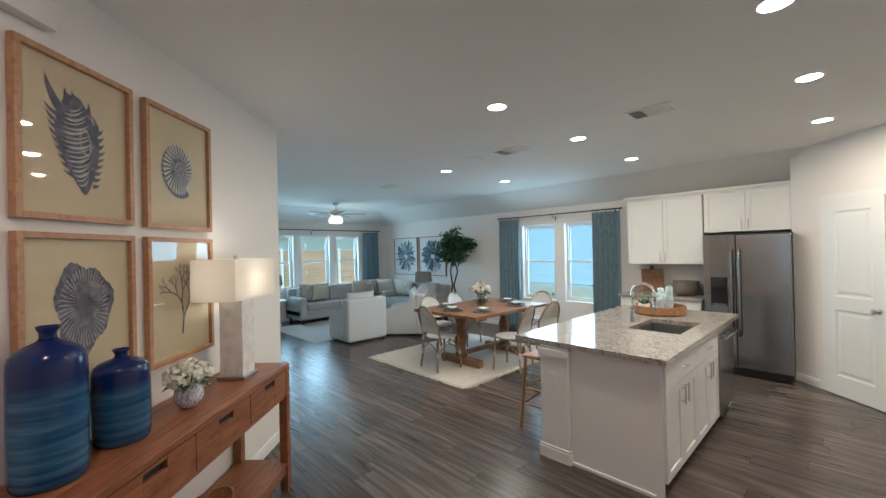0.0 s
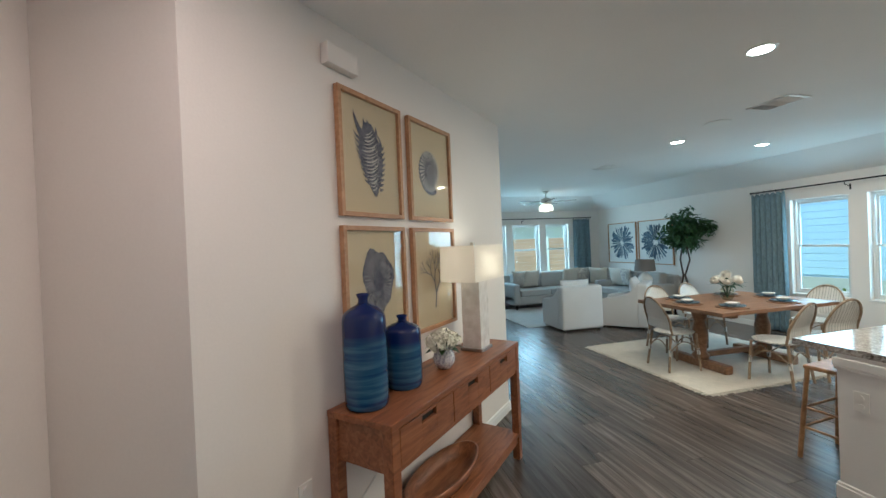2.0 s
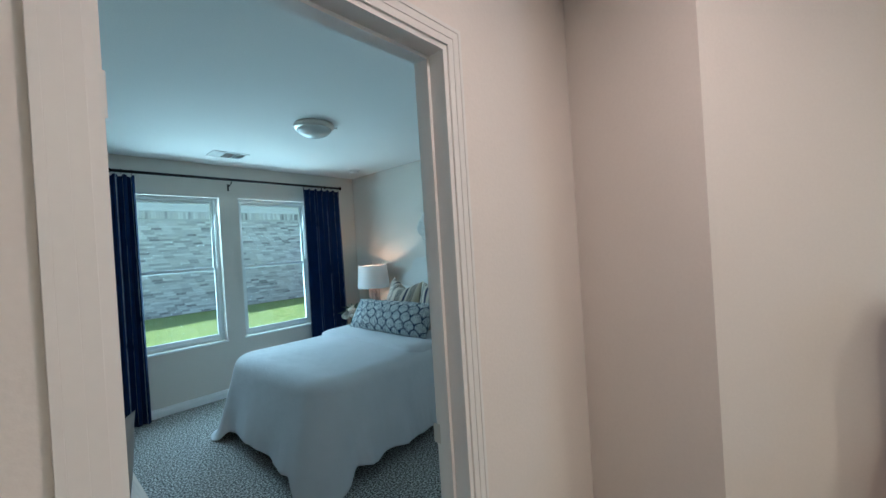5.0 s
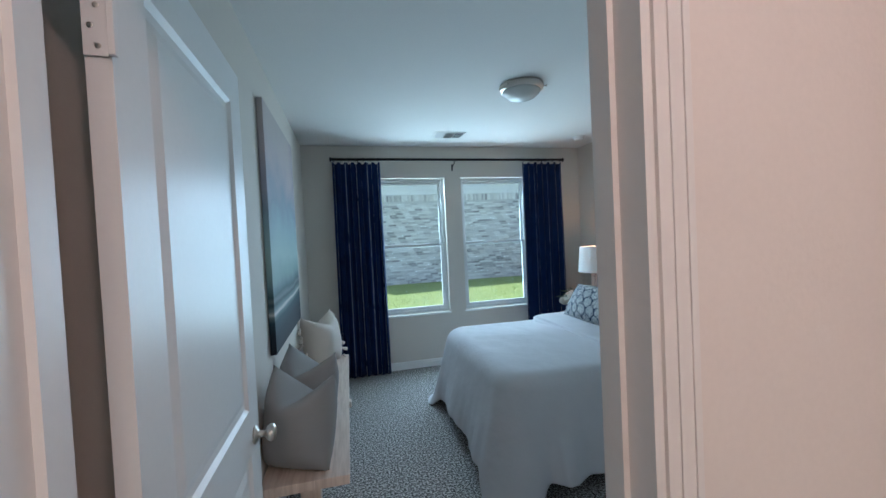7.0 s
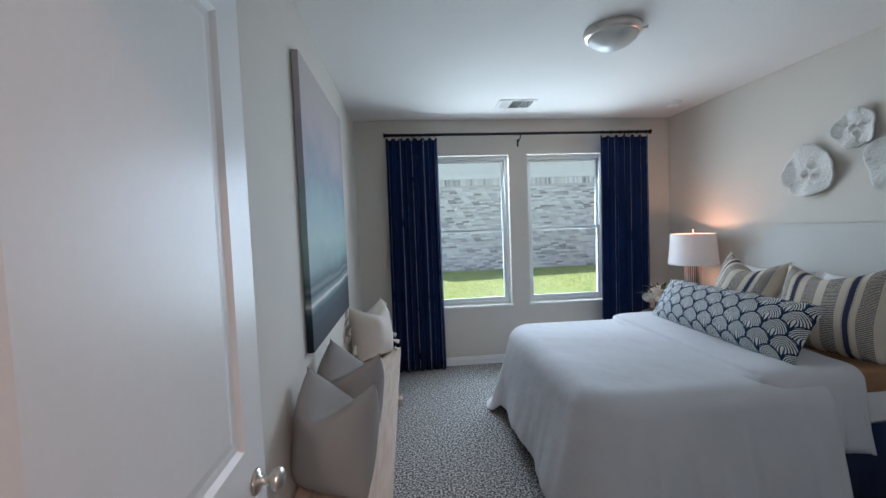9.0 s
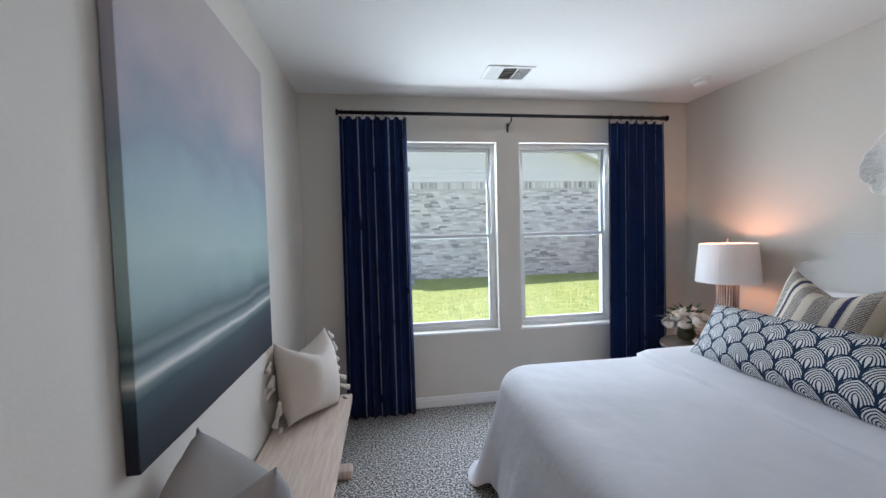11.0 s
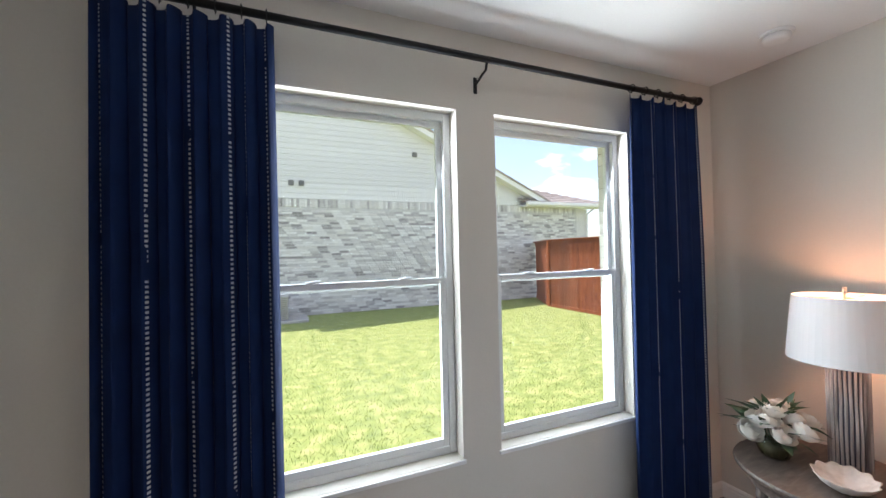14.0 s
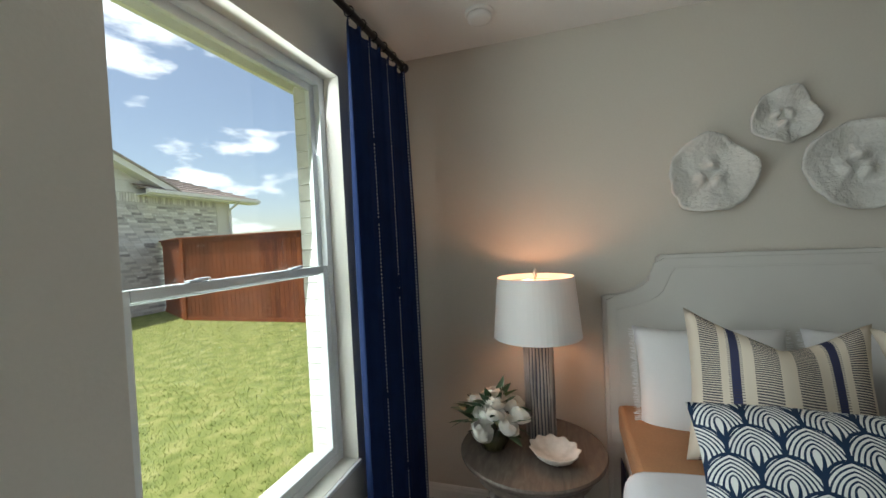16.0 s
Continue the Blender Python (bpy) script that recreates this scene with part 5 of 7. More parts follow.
    stops = [(0, (0.62, 0.60, 0.585)), (0.18, (0.44, 0.42, 0.415)), (0.32, (0.74, 0.72, 0.70)), (0.5, (0.30, 0.28, 0.28)), (0.58, (0.68, 0.65, 0.62)), (0.75, (0.80, 0.78, 0.76)), (0.88, (0.52, 0.50, 0.485))]
    while len(e) < len(stops):
        e.new(0.5)
    for k, (p, c) in enumerate(stops):
        e[k].position, e[k].color = p, rgb(c)
    l.new(s, r.inputs["Fac"])
    co = n.new("ShaderNodeTexCoord")
    nz = n.new("ShaderNodeTexNoise")
    nz.inputs["Scale"].default_value = 14
    nz.inputs["Detail"].default_value = 5
    l.new(co.outputs["Object"], nz.inputs["Vector"])
    l.new(blend(n, l, op(n, l, 'MULTIPLY', op(n, l, 'GREATER_THAN', nz.outputs["Fac"], 0.56), 0.35), r.outputs["Color"], (0.66, 0.65, 0.64)), b.inputs["Base Color"])
    return m


M_BRICK = brick_mat()
M_MORTAR = mat("grey_mortar", (0.58, 0.565, 0.55), 0.95, vary=0.08, fine=60)
XE = 12.6
wall = part("brick_wall", prism([(-12, YN + 0.012), (XE, YN + 0.012), (XE, YN + 9), (-12, YN + 9)], GZ, ZB), M_MORTAR, house)
verts, faces = [], []
bw, bh, j = 0.295, 0.068, 0.010
shared = [mesh_of("brick", box(0, bw, -0.012, 0.05, 0, bh, bevel=0.003, seg=1), M_BRICK), mesh_of("brick", box(0, bw * 0.99, -0.016, 0.05, 0.001, bh - 0.001, bevel=0.005, seg=1), M_BRICK)]
near = 0
row = 0
z = GZ + 0.02
while z + bh < ZB - 0.29:
    x = -11.9 - (bw / 2 if row % 2 else 0) + 0.09 * (row % 3)
    while x < XE - bw:
        if 3.2 < x < 9.0 and 0.95 < z < 2.15 and near < 300:
            q = new("brick", shared[near % 2])
            q.parent = wall
            q.location = (x, YN, z)
            near += 1
        else:
            o = len(verts)
            p = 0.010 + 0.006 * ((row * 7 + int(x * 10)) % 3)
            verts += [(x, YN - p, z), (x + bw, YN - p, z), (x + bw, YN - p, z + bh), (x, YN - p, z + bh), (x, YN + 0.03, z), (x + bw, YN + 0.03, z), (x + bw, YN + 0.03, z + bh), (x, YN + 0.03, z + bh)]
            faces += [(o, o + 1, o + 2, o + 3), (o + 1, o + 5, o + 6, o + 2), (o + 3, o + 2, o + 6, o + 7), (o + 4, o, o + 3, o + 7), (o + 4, o + 5, o + 1, o)]
        x += bw + j
    z += bh + j
    row += 1
x = -11.9
while x < XE - 0.08:
    o = len(verts)
    p = 0.012 + 0.004 * (int(x * 11) % 3)
    z0, z1 = ZB - 0.265, ZB - 0.01
    verts += [(x, YN - p, z0), (x + 0.068, YN - p, z0), (x + 0.068, YN - p, z1), (x, YN - p, z1), (x, YN + 0.03, z0), (x + 0.068, YN + 0.03, z0), (x + 0.068, YN + 0.03, z1), (x, YN + 0.03, z1)]
    faces += [(o, o + 1, o + 2, o + 3), (o + 1, o + 5, o + 6, o + 2), (o + 3, o + 2, o + 6, o + 7), (o + 4, o, o + 3, o + 7), (o + 4, o + 5, o + 1, o)]
    x += 0.080
me = bpy.data.meshes.new("brickwork")
me.from_pydata(verts, [], faces)
me.materials.append(M_BRICK)
q = new("brickwork", me)
q.parent = wall
q["kind"] = "stuff"

# siding gable: its rake falls from the ridge to the eave corner
RX0, RZ0, RX1, RZ1 = 0.2, 8.35, 10.5, 3.62


def rake_z(x):
    return RZ0 + (RZ1 - RZ0) * (x - RX0) / (RX1 - RX0)


z = ZB
step = 0.175
while z < RZ0 - 0.1:
    xr = RX0 + (RX1 - RX0) * (RZ0 - (z + step)) / (RZ0 - RZ1)
    xl = -12.0 if z < 6 else -12 + (z - 6) * 2.0
    bm = bmesh.new()
    x1b = xr + step * (RX1 - RX0) / (RZ0 - RZ1)
    f = [bm.verts.new(p) for p in ((xl, YN - 0.022, z), (x1b, YN - 0.022, z), (xr, YN - 0.006, z + step), (xl, YN - 0.006, z + step))]
    bk = [bm.verts.new((v.co.x, YN + 0.05, v.co.z)) for v in f]
    bm.faces.new(f)
    for k in range(4):
        bm.faces.new((f[k], bk[k], bk[(k + 1) % 4], f[(k + 1) % 4]))
    part("siding_board", bm, M_SIDING, house)
    z += step
d = Vector((RX1 - RX0, 0, RZ1 - RZ0))
bm = bmesh.new()
L = d.length
box(0, L + 0.25, -0.42, 0.06, -0.02, 0.16, bm=bm)
an = math.degrees(math.atan2(-d.z, d.x))
part("rake_board", bm, M_FASCIA, house, at=pose(RX0, YN, RZ0, 0, an, 0))
part("gable_roof", box(0, L + 0.35, -0.46, 9, 0.16, 0.22), M_SHINGLE, house, at=pose(RX0, YN, RZ0, 0, an, 0))
# lower hip roof with eave and gutter beyond the gable
bm = bmesh.new()
pts = [(9.7, YN - 0.45, 3.62), (14.2, YN - 0.45, 3.62), (9.4, YN + 5, 5.6), (8.2, YN + 5, 6.0), (14.2, YN + 9, 3.62)]
vs = [bm.verts.new(p) for p in pts]
bm.faces.new((vs[0], vs[1], vs[2], vs[3]))
bm.faces.new((vs[1], vs[4], vs[2]))
part("hip_roof", bm, M_SHINGLE, house)
for k in range(16):
    t = k / 16
    y, zz = YN - 0.45 + 5.45 * t, 3.63 + 2.0 * t
    part("shingle_row", box(9.7 - 0.7 * t, 14.2 - 4.4 * t, y, y + 0.36, zz, zz + 0.025), M_SHINGLE, house, at=I4)
part("gutter", boxes((9.75, 14.25, YN - 0.55, YN - 0.43, 3.48, 3.61), bevel=0.02), M_FASCIA, house, "white metal gutter")
part("soffit", box(9.75, 14.2, YN - 0.45, YN, 3.44, 3.48), M_FASCIA, house)
part("brick_return", prism([(XE, YN), (13.2, YN), (13.2, YN + 9), (XE, YN + 9)], GZ, 3.44), M_BRICK, house)
part("downspout", tube([(13.25, YN - 0.48, 3.48), (13.12, YN - 0.10, 3.2), (13.12, YN - 0.08, GZ + 0.1)], 0.045, 8), M_FASCIA, house)
for x, z0 in ((1.14, 3.90), (1.45, 3.90), (5.26, 5.10)):
    part("wall_vent", boxes((x, x + 0.17, YN - 0.07, YN - 0.02, z0, z0 + 0.17), bevel=0.01), mat("grey_vent", (0.16, 0.155, 0.15), 0.6), house)
part("meter_box", boxes((-0.14, 0.15, YN - 0.12, YN - 0.02, 3.92, 4.16), bevel=0.012), M_PLASTIC, house)
part("vent_pipe", tube([(6.4, YN + 0.6, 5.2), (6.4, YN + 0.6, 6.1)], 0.05, 10), M_CONCRETE, house)

ac = thing("air_conditioner", "grey outdoor air conditioning unit on a concrete pad", "air conditioner", at=pose(0.65, YN - 0.75, GZ))
part("pad", box(-1.9, 0.95, -0.6, 0.62, -0.02, 0.07, bevel=0.01), M_CONCRETE, ac)
part("housing", box(-0.42, 0.42, -0.4, 0.4, 0.07, 0.78, bevel=0.05), mat("taupe_metal", (0.42, 0.41, 0.39), 0.5, 0.3), ac)
for k in range(11):
    part("louvre", box(-0.38, 0.38, -0.415, -0.398, 0.13 + 0.056 * k, 0.155 + 0.056 * k), mat("taupe_metal_dark", (0.26, 0.25, 0.24), 0.5, 0.3) if k == 0 else bpy.data.materials["taupe_metal_dark"], ac)

# stained fence that runs from the neighbour's wall towards the street
fence = thing("fence", "red-brown stained cedar board fence along the lawn", "fence")
fx, fy0, fy1 = 9.25, 8.3, 14.60
pk = mesh_of("picket", box(-0.009, 0.009, 0, 0.136, 0, 2.14, bevel=0.003, seg=1), M_CEDAR)


def fence_run(p0, p1):
    """Pickets with kick board, trim board and cap rail from p0 to p1."""
    d = Vector(p1) - Vector(p0)
    m = pose(p0[0], p0[1], GZ) @ Matrix.Rotation(math.atan2(d.y, d.x) - math.pi / 2, 4, 'Z')
    y = 0.0
    while y < d.length - 0.13:
        q = new("picket", pk)
        q.parent = fence
        q.matrix_basis = m @ pose(0, y, 0.02)
        y += 0.1395
    part("cap_rail", boxes((-0.09, 0.09, 0, d.length + 0.02, 2.22, 2.26), bevel=0.006), M_CEDAR, fence, at=m)
    part("trim_board", boxes((-0.035, -0.0095, 0, d.length, 2.09, 2.22), bevel=0.004), M_CEDAR, fence, at=m)
    part("kick_board", boxes((-0.03, -0.0095, 0, d.length, 0, 0.10), bevel=0.004), M_CEDAR, fence, at=m)
    y = 0.5
    while y < d.length:
        part("post", box(0.02, 0.11, y, y + 0.09, 0, 2.20), M_CEDAR, fence, at=m)
        y += 2.4


fence_run((fx, fy0), (fx, fy1))
fence_run((fx, fy1 + 0.06), (10.42, 16.93))
part("corner_post", box(fx - 0.05, fx + 0.06, fy1 - 0.02, fy1 + 0.09, GZ, GZ + 2.24), M_CEDAR, fence)

# beyond the living-room and dining windows
far = thing("far_fence", "weathered brown board fence behind the living room", "fence")
pk2 = mesh_of("board", box(-0.01, 0.01, 0, 2.4, 0, 0.135, bevel=0.003, seg=1), mat("weathered_pine", (0.52, 0.31, 0.20), 0.8, vary=0.12, scale=3, fine=30, rand=0.1))
for k in range(14):
    for n_ in range(6):
        q = new("board", pk2)
        q.parent = far
        q.location = (15.0, -13.0 + 2.42 * n_, GZ + 0.02 + 0.14 * k)
for n_ in range(7):
    part("post", box(14.93, 14.99, -13.04 + 2.42 * n_, -12.96 + 2.42 * n_, GZ, GZ + 2.05), M_FASCIA, far)
fh = thing("far_house", "far house with grey shingle roof behind the fence", "house")
part("wall", box(19, 27, -14, 2, GZ, 2.6), M_SIDING, fh)
part("roof", prism([(18.4, -14.5), (27.5, -14.5), (27.5, 2.5), (18.4, 2.5)], 2.6, 2.75), M_SHINGLE, fh)
part("ridge", prism([(20, -12.5), (26, -12.5), (26, 0.5), (20, 0.5)], 2.75, 3.6), M_SHINGLE, fh)
bh2 = thing("blue_house", "slate blue clapboard house beside the dining windows", "house")
part("wall", box(0.5, 7.0, -10.4, -10.2, 0.55, 4.2), M_BLUESIDING, bh2)
for k in range(22):
    part("siding_board", box(0.5, 7.0, -10.2, -10.182, 0.6 + 0.16 * k, 0.6 + 0.16 * k + 0.15, bevel=0.004, seg=1), M_BLUESIDING, bh2)
part("stone_base", box(0.5, 7.0, -10.4, -10.16, GZ, 0.55), M_CONCRETE, bh2)
part("corner_board", box(6.9, 7.06, -10.42, -10.12, GZ, 4.2), M_FASCIA, bh2)
rnd = random.Random(31)
sh = thing("shrub", "low green shrub below the dining windows", "shrub", at=pose(4.2, -7.6, GZ))
bm = bmesh.new()
for k in range(260):
    p = Vector((rnd.gauss(0, 0.55), rnd.gauss(0, 0.18), abs(rnd.gauss(0.35, 0.28))))
    join(bm, leaf(rnd.uniform(0.06, 0.11), rnd.uniform(0.03, 0.05), 0.3), Matrix.Translation(p) @ Euler((rnd.uniform(-1, 1), rnd.uniform(-1, 1), rnd.uniform(0, 6.28))).to_matrix().to_4x4())
part("foliage", bm, M_GRASS, sh)
part("stem", tube([(0, 0, 0), (0.03, 0, 0.4)], 0.012, 6), M_BARK, sh)

# ---- hall: console table and what stands on it ----
CZ = 0.87
con = thing("console_table", "brown sheesham wood console table with three drawers and low shelf", "console table", at=DIAG @ pose(1.835, -0.20, 0))
part("tabletop", box(-0.765, 0.765, -0.19, 0.19, CZ - 0.030, CZ, bevel=0.004), M_CONSOLE, con)
for x in (-0.735, 0.735):
    for y in (-0.162, 0.162):
        part("leg", box(x - 0.027, x + 0.027, y - 0.027, y + 0.027, 0, CZ - 0.030, bevel=0.003), M_CONSOLE, con)
part("back_panel", box(-0.708, 0.708, 0.150, 0.168, CZ - 0.225, CZ - 0.030), M_CONSOLE, con)
for x in (-0.735, 0.735):
    part("side_panel", box(x - 0.012, x + 0.012, -0.135, 0.135, CZ - 0.225, CZ - 0.030), M_CONSOLE, con)
part("rail", box(-0.708, 0.708, -0.180, -0.150, CZ - 0.225, CZ - 0.205, bevel=0.002), M_CONSOLE, con)
part("drawer_bottom", box(-0.708, 0.708, -0.150, 0.150, CZ - 0.222, CZ - 0.212), M_CONSOLE, con)
for k in range(3):
    x0 = -0.704 + 0.4715 * k
    d = part("drawer", boxes((x0, x0 + 0.17, -0.188, -0.168, CZ - 0.200, CZ - 0.036), (x0 + 0.295, x0 + 0.465, -0.188, -0.168, CZ - 0.200, CZ - 0.036), (x0 + 0.17, x0 + 0.295, -0.188, -0.168, CZ - 0.200, CZ - 0.084), bevel=0.002), M_CONSOLE, con)
    # coloured near-black so the finger gap looks shaded
    part("drawer_box", box(x0 + 0.01, x0 + 0.455, -0.167, 0.14, CZ - 0.198, CZ - 0.06), M_GAPSHADE, d)
    part("finger_pull", boxes((x0 + 0.17, x0 + 0.295, -0.186, -0.172, CZ - 0.050, CZ - 0.036), bevel=0.002), M_CONSOLE, d)
part("shelf", box(-0.755, 0.755, -0.185, 0.185, 0.170, 0.195, bevel=0.003), M_CONSOLE, con)
part("shelf_apron", box(-0.708, 0.708, -0.175, -0.158, 0.120, 0.170), M_CONSOLE, con)
bm = bmesh.new()
n = 48
rings = []
for sx, sy, z in ((0.20, 0.08, 0.0), (0.30, 0.12, 0.02), (0.36, 0.145, 0.09), (0.345, 0.13, 0.09), (0.28, 0.105, 0.03), (0.15, 0.06, 0.018)):
    rings.append([bm.verts.new((sx * math.cos(2 * math.pi * k / n), sy * math.sin(2 * math.pi * k / n), z)) for k in range(n)])
for a, b in zip(rings, rings[1:]):
    for k in range(n):
        bm.faces.new((a[k], a[(k + 1) % n], b[(k + 1) % n], b[k]))
bm.faces.new(rings[0][::-1])
bm.faces.new(rings[-1])
single("dough_bowl", bm, M_CONSOLE, "long carved brown wooden bowl on the console shelf", "bowl", smooth=True, at=DIAG @ pose(1.78, -0.20, 0.195))


def glaze_mat(name, h):
    """Streaked blue bands below, running up into deep cobalt at the shoulder."""
    m = bpy.data.materials.new(name)
    m.use_nodes = True
    n, l = m.node_tree.nodes, m.node_tree.links
    b = n["Principled BSDF"]
    b.inputs["Roughness"].default_value = 0.16
    co = n.new("ShaderNodeTexCoord")
    sp = n.new("ShaderNodeSeparateXYZ")
    l.new(co.outputs["Object"], sp.inputs[0])
    ma = n.new("ShaderNodeMapping")
    ma.inputs["Scale"].default_value = (0.9, 0.9, 13)
    l.new(co.outputs["Object"], ma.inputs["Vector"])
    nz = n.new("ShaderNodeTexNoise")
    nz.inputs["Scale"].default_value = 3.0
    nz.inputs["Detail"].default_value = 6
    l.new(ma.outputs["Vector"], nz.inputs["Vector"])
    r = n.new("ShaderNodeValToRGB")
    e = r.color_ramp.elements
    stops = [(0.28, (0.006, 0.022, 0.085)), (0.42, (0.014, 0.055, 0.15)), (0.55, (0.035, 0.105, 0.20)), (0.68, (0.075, 0.165, 0.255)), (0.8, (0.020, 0.065, 0.17))]
    while len(e) < len(stops):
        e.new(0.5)
    for k, (p, c) in enumerate(stops):
        e[k].position, e[k].color = p, rgb(c)
    l.new(nz.outputs["Fac"], r.inputs["Fac"])
    up = op(n, l, 'ADD', op(n, l, 'DIVIDE', sp.outputs[2], h), op(n, l, 'MULTIPLY', op(n, l, 'SUBTRACT', nz.outputs["Fac"], 0.5), 0.16))
    mr = n.new("ShaderNodeMapRange")
    mr.inputs["From Min"].default_value, mr.inputs["From Max"].default_value = 0.56, 0.66
    l.new(up, mr.inputs["Value"])
    l.new(blend(n, l, mr.outputs["Result"], r.outputs["Color"], (0.005, 0.015, 0.095)), b.inputs["Base Color"])
    return m


def jar(r, h, m, label):
    v = thing("vase", label, "vase", "blue glazed vases", m)
    glaze = glaze_mat("banded_cobalt_glaze", h)
    body = [(r * 0.90, 0.0), (r * 0.97, 0.010), (r, 0.03), (r * 1.01, h * 0.40), (r, h * 0.74), (r * 0.985, h * 0.785), (r * 0.93, h * 0.82), (r * 0.80, h * 0.85), (r * 0.58, h * 0.877), (r * 0.36, h * 0.897), (r * 0.26, h * 0.912)]
    part("body", lathe(body, 48), glaze, v, smooth=True)
    neck = [(r * 0.262, h * 0.910), (r * 0.225, h * 0.93), (r * 0.225, h * 0.955), (r * 0.30, h * 0.985), (r * 0.31, h), (r * 0.25, h * 0.998), (r * 0.18, h * 0.95)]
    part("neck", lathe(neck, 40), glaze, v, "deep cobalt glazed neck", smooth=True)
    return v


jar(0.103, 0.53, DIAG @ pose(1.20, -0.145, CZ), "tall cobalt and banded blue glazed ceramic vase")
jar(0.098, 0.378, DIAG @ pose(1.49, -0.15, CZ), "shorter cobalt and banded blue glazed ceramic vase")

gj = thing("ginger_jar", "small blue-and-white porcelain pot with cream hydrangeas", "flowers", at=DIAG @ pose(1.83, -0.20, CZ))
M_PORCELAIN = ramp_mat("blue_and_white_porcelain", [(0.44, (0.70, 0.70, 0.71)), (0.50, (0.10, 0.12, 0.26)), (0.56, (0.68, 0.68, 0.70))], 'noise', 0.15, 34, detail=2, distort=2.2)
part("pot", lathe([(0.034, 0.0), (0.040, 0.004), (0.062, 0.035), (0.068, 0.062), (0.060, 0.095), (0.042, 0.115), (0.044, 0.125), (0.038, 0.125)], 36), M_PORCELAIN, gj, "blue-and-white porcelain pot", smooth=True)
rnd = random.Random(3)
for k in range(7):
    a = 2 * math.pi * k / 6
    r = 0.06 if k < 6 else 0.0
    c = Vector((r * math.cos(a) * 1.3, r * math.sin(a) * 0.9, 0.165 + (0.03 if k == 6 else rnd.uniform(-0.01, 0.01))))
    bm = bmesh.new()
    for q in range(90):
        d = Vector((rnd.gauss(0, 1), rnd.gauss(0, 1), rnd.gauss(0, 1) + 0.25)).normalized()
        rot = d.to_track_quat('Z', 'Y').to_matrix().to_4x4()
        o = bmesh.new()
        cc = o.verts.new((0, 0, 0))
        ring = [o.verts.new((0.0145 * math.cos(s * math.pi / 4) * (1 if s % 2 else 0.55), 0.0145 * math.sin(s * math.pi / 4) * (1 if s % 2 else 0.55), 0.003)) for s in range(8)]
        for s in range(8):
            o.faces.new((cc, ring[s], ring[(s + 1) % 8]))
        join(bm, o, Matrix.Translation(d * 0.048) @ rot)
    part("bloom", bm, M_PETALGREEN, gj, at=Matrix.Translation(c))
    part("stem", tube([(0, 0, 0.06), (c.x * 0.6, c.y * 0.6, 0.13), (c.x, c.y, c.z)], 0.003, 5), M_LEAF2, gj)
for k in range(7):
    a = 2 * math.pi * k / 7
    part("leaf", leaf(0.085, 0.045, 0.35), M_LEAF, gj, smooth=True, at=pose(0.04 * math.cos(a), 0.04 * math.sin(a), 0.125, 10, 0, math.degrees(a) - 90))

hl = thing("table_lamp", "lit console lamp with square white stone column and rectangular shade", "lamp", at=DIAG @ pose(2.30, -0.19, CZ))
part("base", box(-0.085, 0.085, -0.085, 0.085, 0, 0.022, bevel=0.003), mat("brushed_pewter", (0.36, 0.35, 0.34), 0.3, 0.9, vary=0.05), hl)
bm = bmesh.new()
cols = []
for j in range(22):
    z = 0.022 + 0.478 * j / 21
    ring = []
    for k in range(24):
        s = k / 6.0
        side, f = int(s), s - int(s)
        w = 0.070
        p = [(-w + 2 * w * f, -w), (w, -w + 2 * w * f), (w - 2 * w * f, w), (-w, w - 2 * w * f)][side]
        q = 1 + 0.05 * noise.noise(Vector((p[0] * 30, p[1] * 30, z * 22)))
        ring.append(bm.verts.new((p[0] * q, p[1] * q, z)))
    cols.append(ring)
for a, b in zip(cols, cols[1:]):
    for k in range(24):
        bm.faces.new((a[k], a[(k + 1) % 24], b[(k + 1) % 24], b[k]))
bm.faces.new(cols[0][::-1])
bm.faces.new(cols[-1])
part("column", bm, M_ALABASTER, hl, "rough-hewn white stone column")
bm = bmesh.new()
L, W, t = 0.245, 0.13, 0.003
rings = []
for s, z in ((1.0, 0.495), (0.985, 0.735)):
    for o in (0, -t):
        rings.append([bm.verts.new(((L * s + o) * sx, (W * s + o) * sy, z)) for sx, sy in ((-1, -1), (1, -1), (1, 1), (-1, 1))])
for a, b in ((0, 2), (1, 3), (0, 1), (2, 3)):
    for k in range(4):
        bm.faces.new((rings[a][k], rings[a][(k + 1) % 4], rings[b][(k + 1) % 4], rings[b][k]))
part("shade", bm, M_SHADEHALL, hl, "rectangular ivory linen shade")
part("stem", tube([(0, 0, 0.50), (0, 0, 0.75)], 0.005, 8), M_NICKEL, hl)
part("finial", boxes((-0.012, 0.012, -0.012, 0.012, 0.735, 0.757), bevel=0.003), M_NICKEL, hl)
single("lamp_cord", tube([(2.16, -0.10, CZ + 0.004), (2.05, -0.05, CZ + 0.004), (1.98, -0.015, CZ + 0.003), (1.97, -0.008, 0.7), (1.2, -0.01, 0.3), (1.02, -0.012, 0.36), (0.94, -0.012, 0.52)], 0.0028, 6), M_PLASTIC, "thin white lamp cord running to the outlet", "cord", at=DIAG)


M_RIDGE = mat("pale_ink_wash", (0.52, 0.50, 0.46), 0.8, vary=0.25, scale=30, fine=90, bump=0)


def wedges(n, r0, r1, w, sx, sy, dx=0.0, dy=0.0, skew=0.0, a0=0.0, a1=2 * math.pi):
    """Thin rays from r0 to r1 round a centre."""
    bm = bmesh.new()
    for k in range(n):
        a = a0 + (a1 - a0) * k / n
        q = []
        for r, o in ((r0, -w * 0.3), (r1, -w), (r1, w), (r0, w * 0.3)):
            b = a + skew * (r - r0) + o
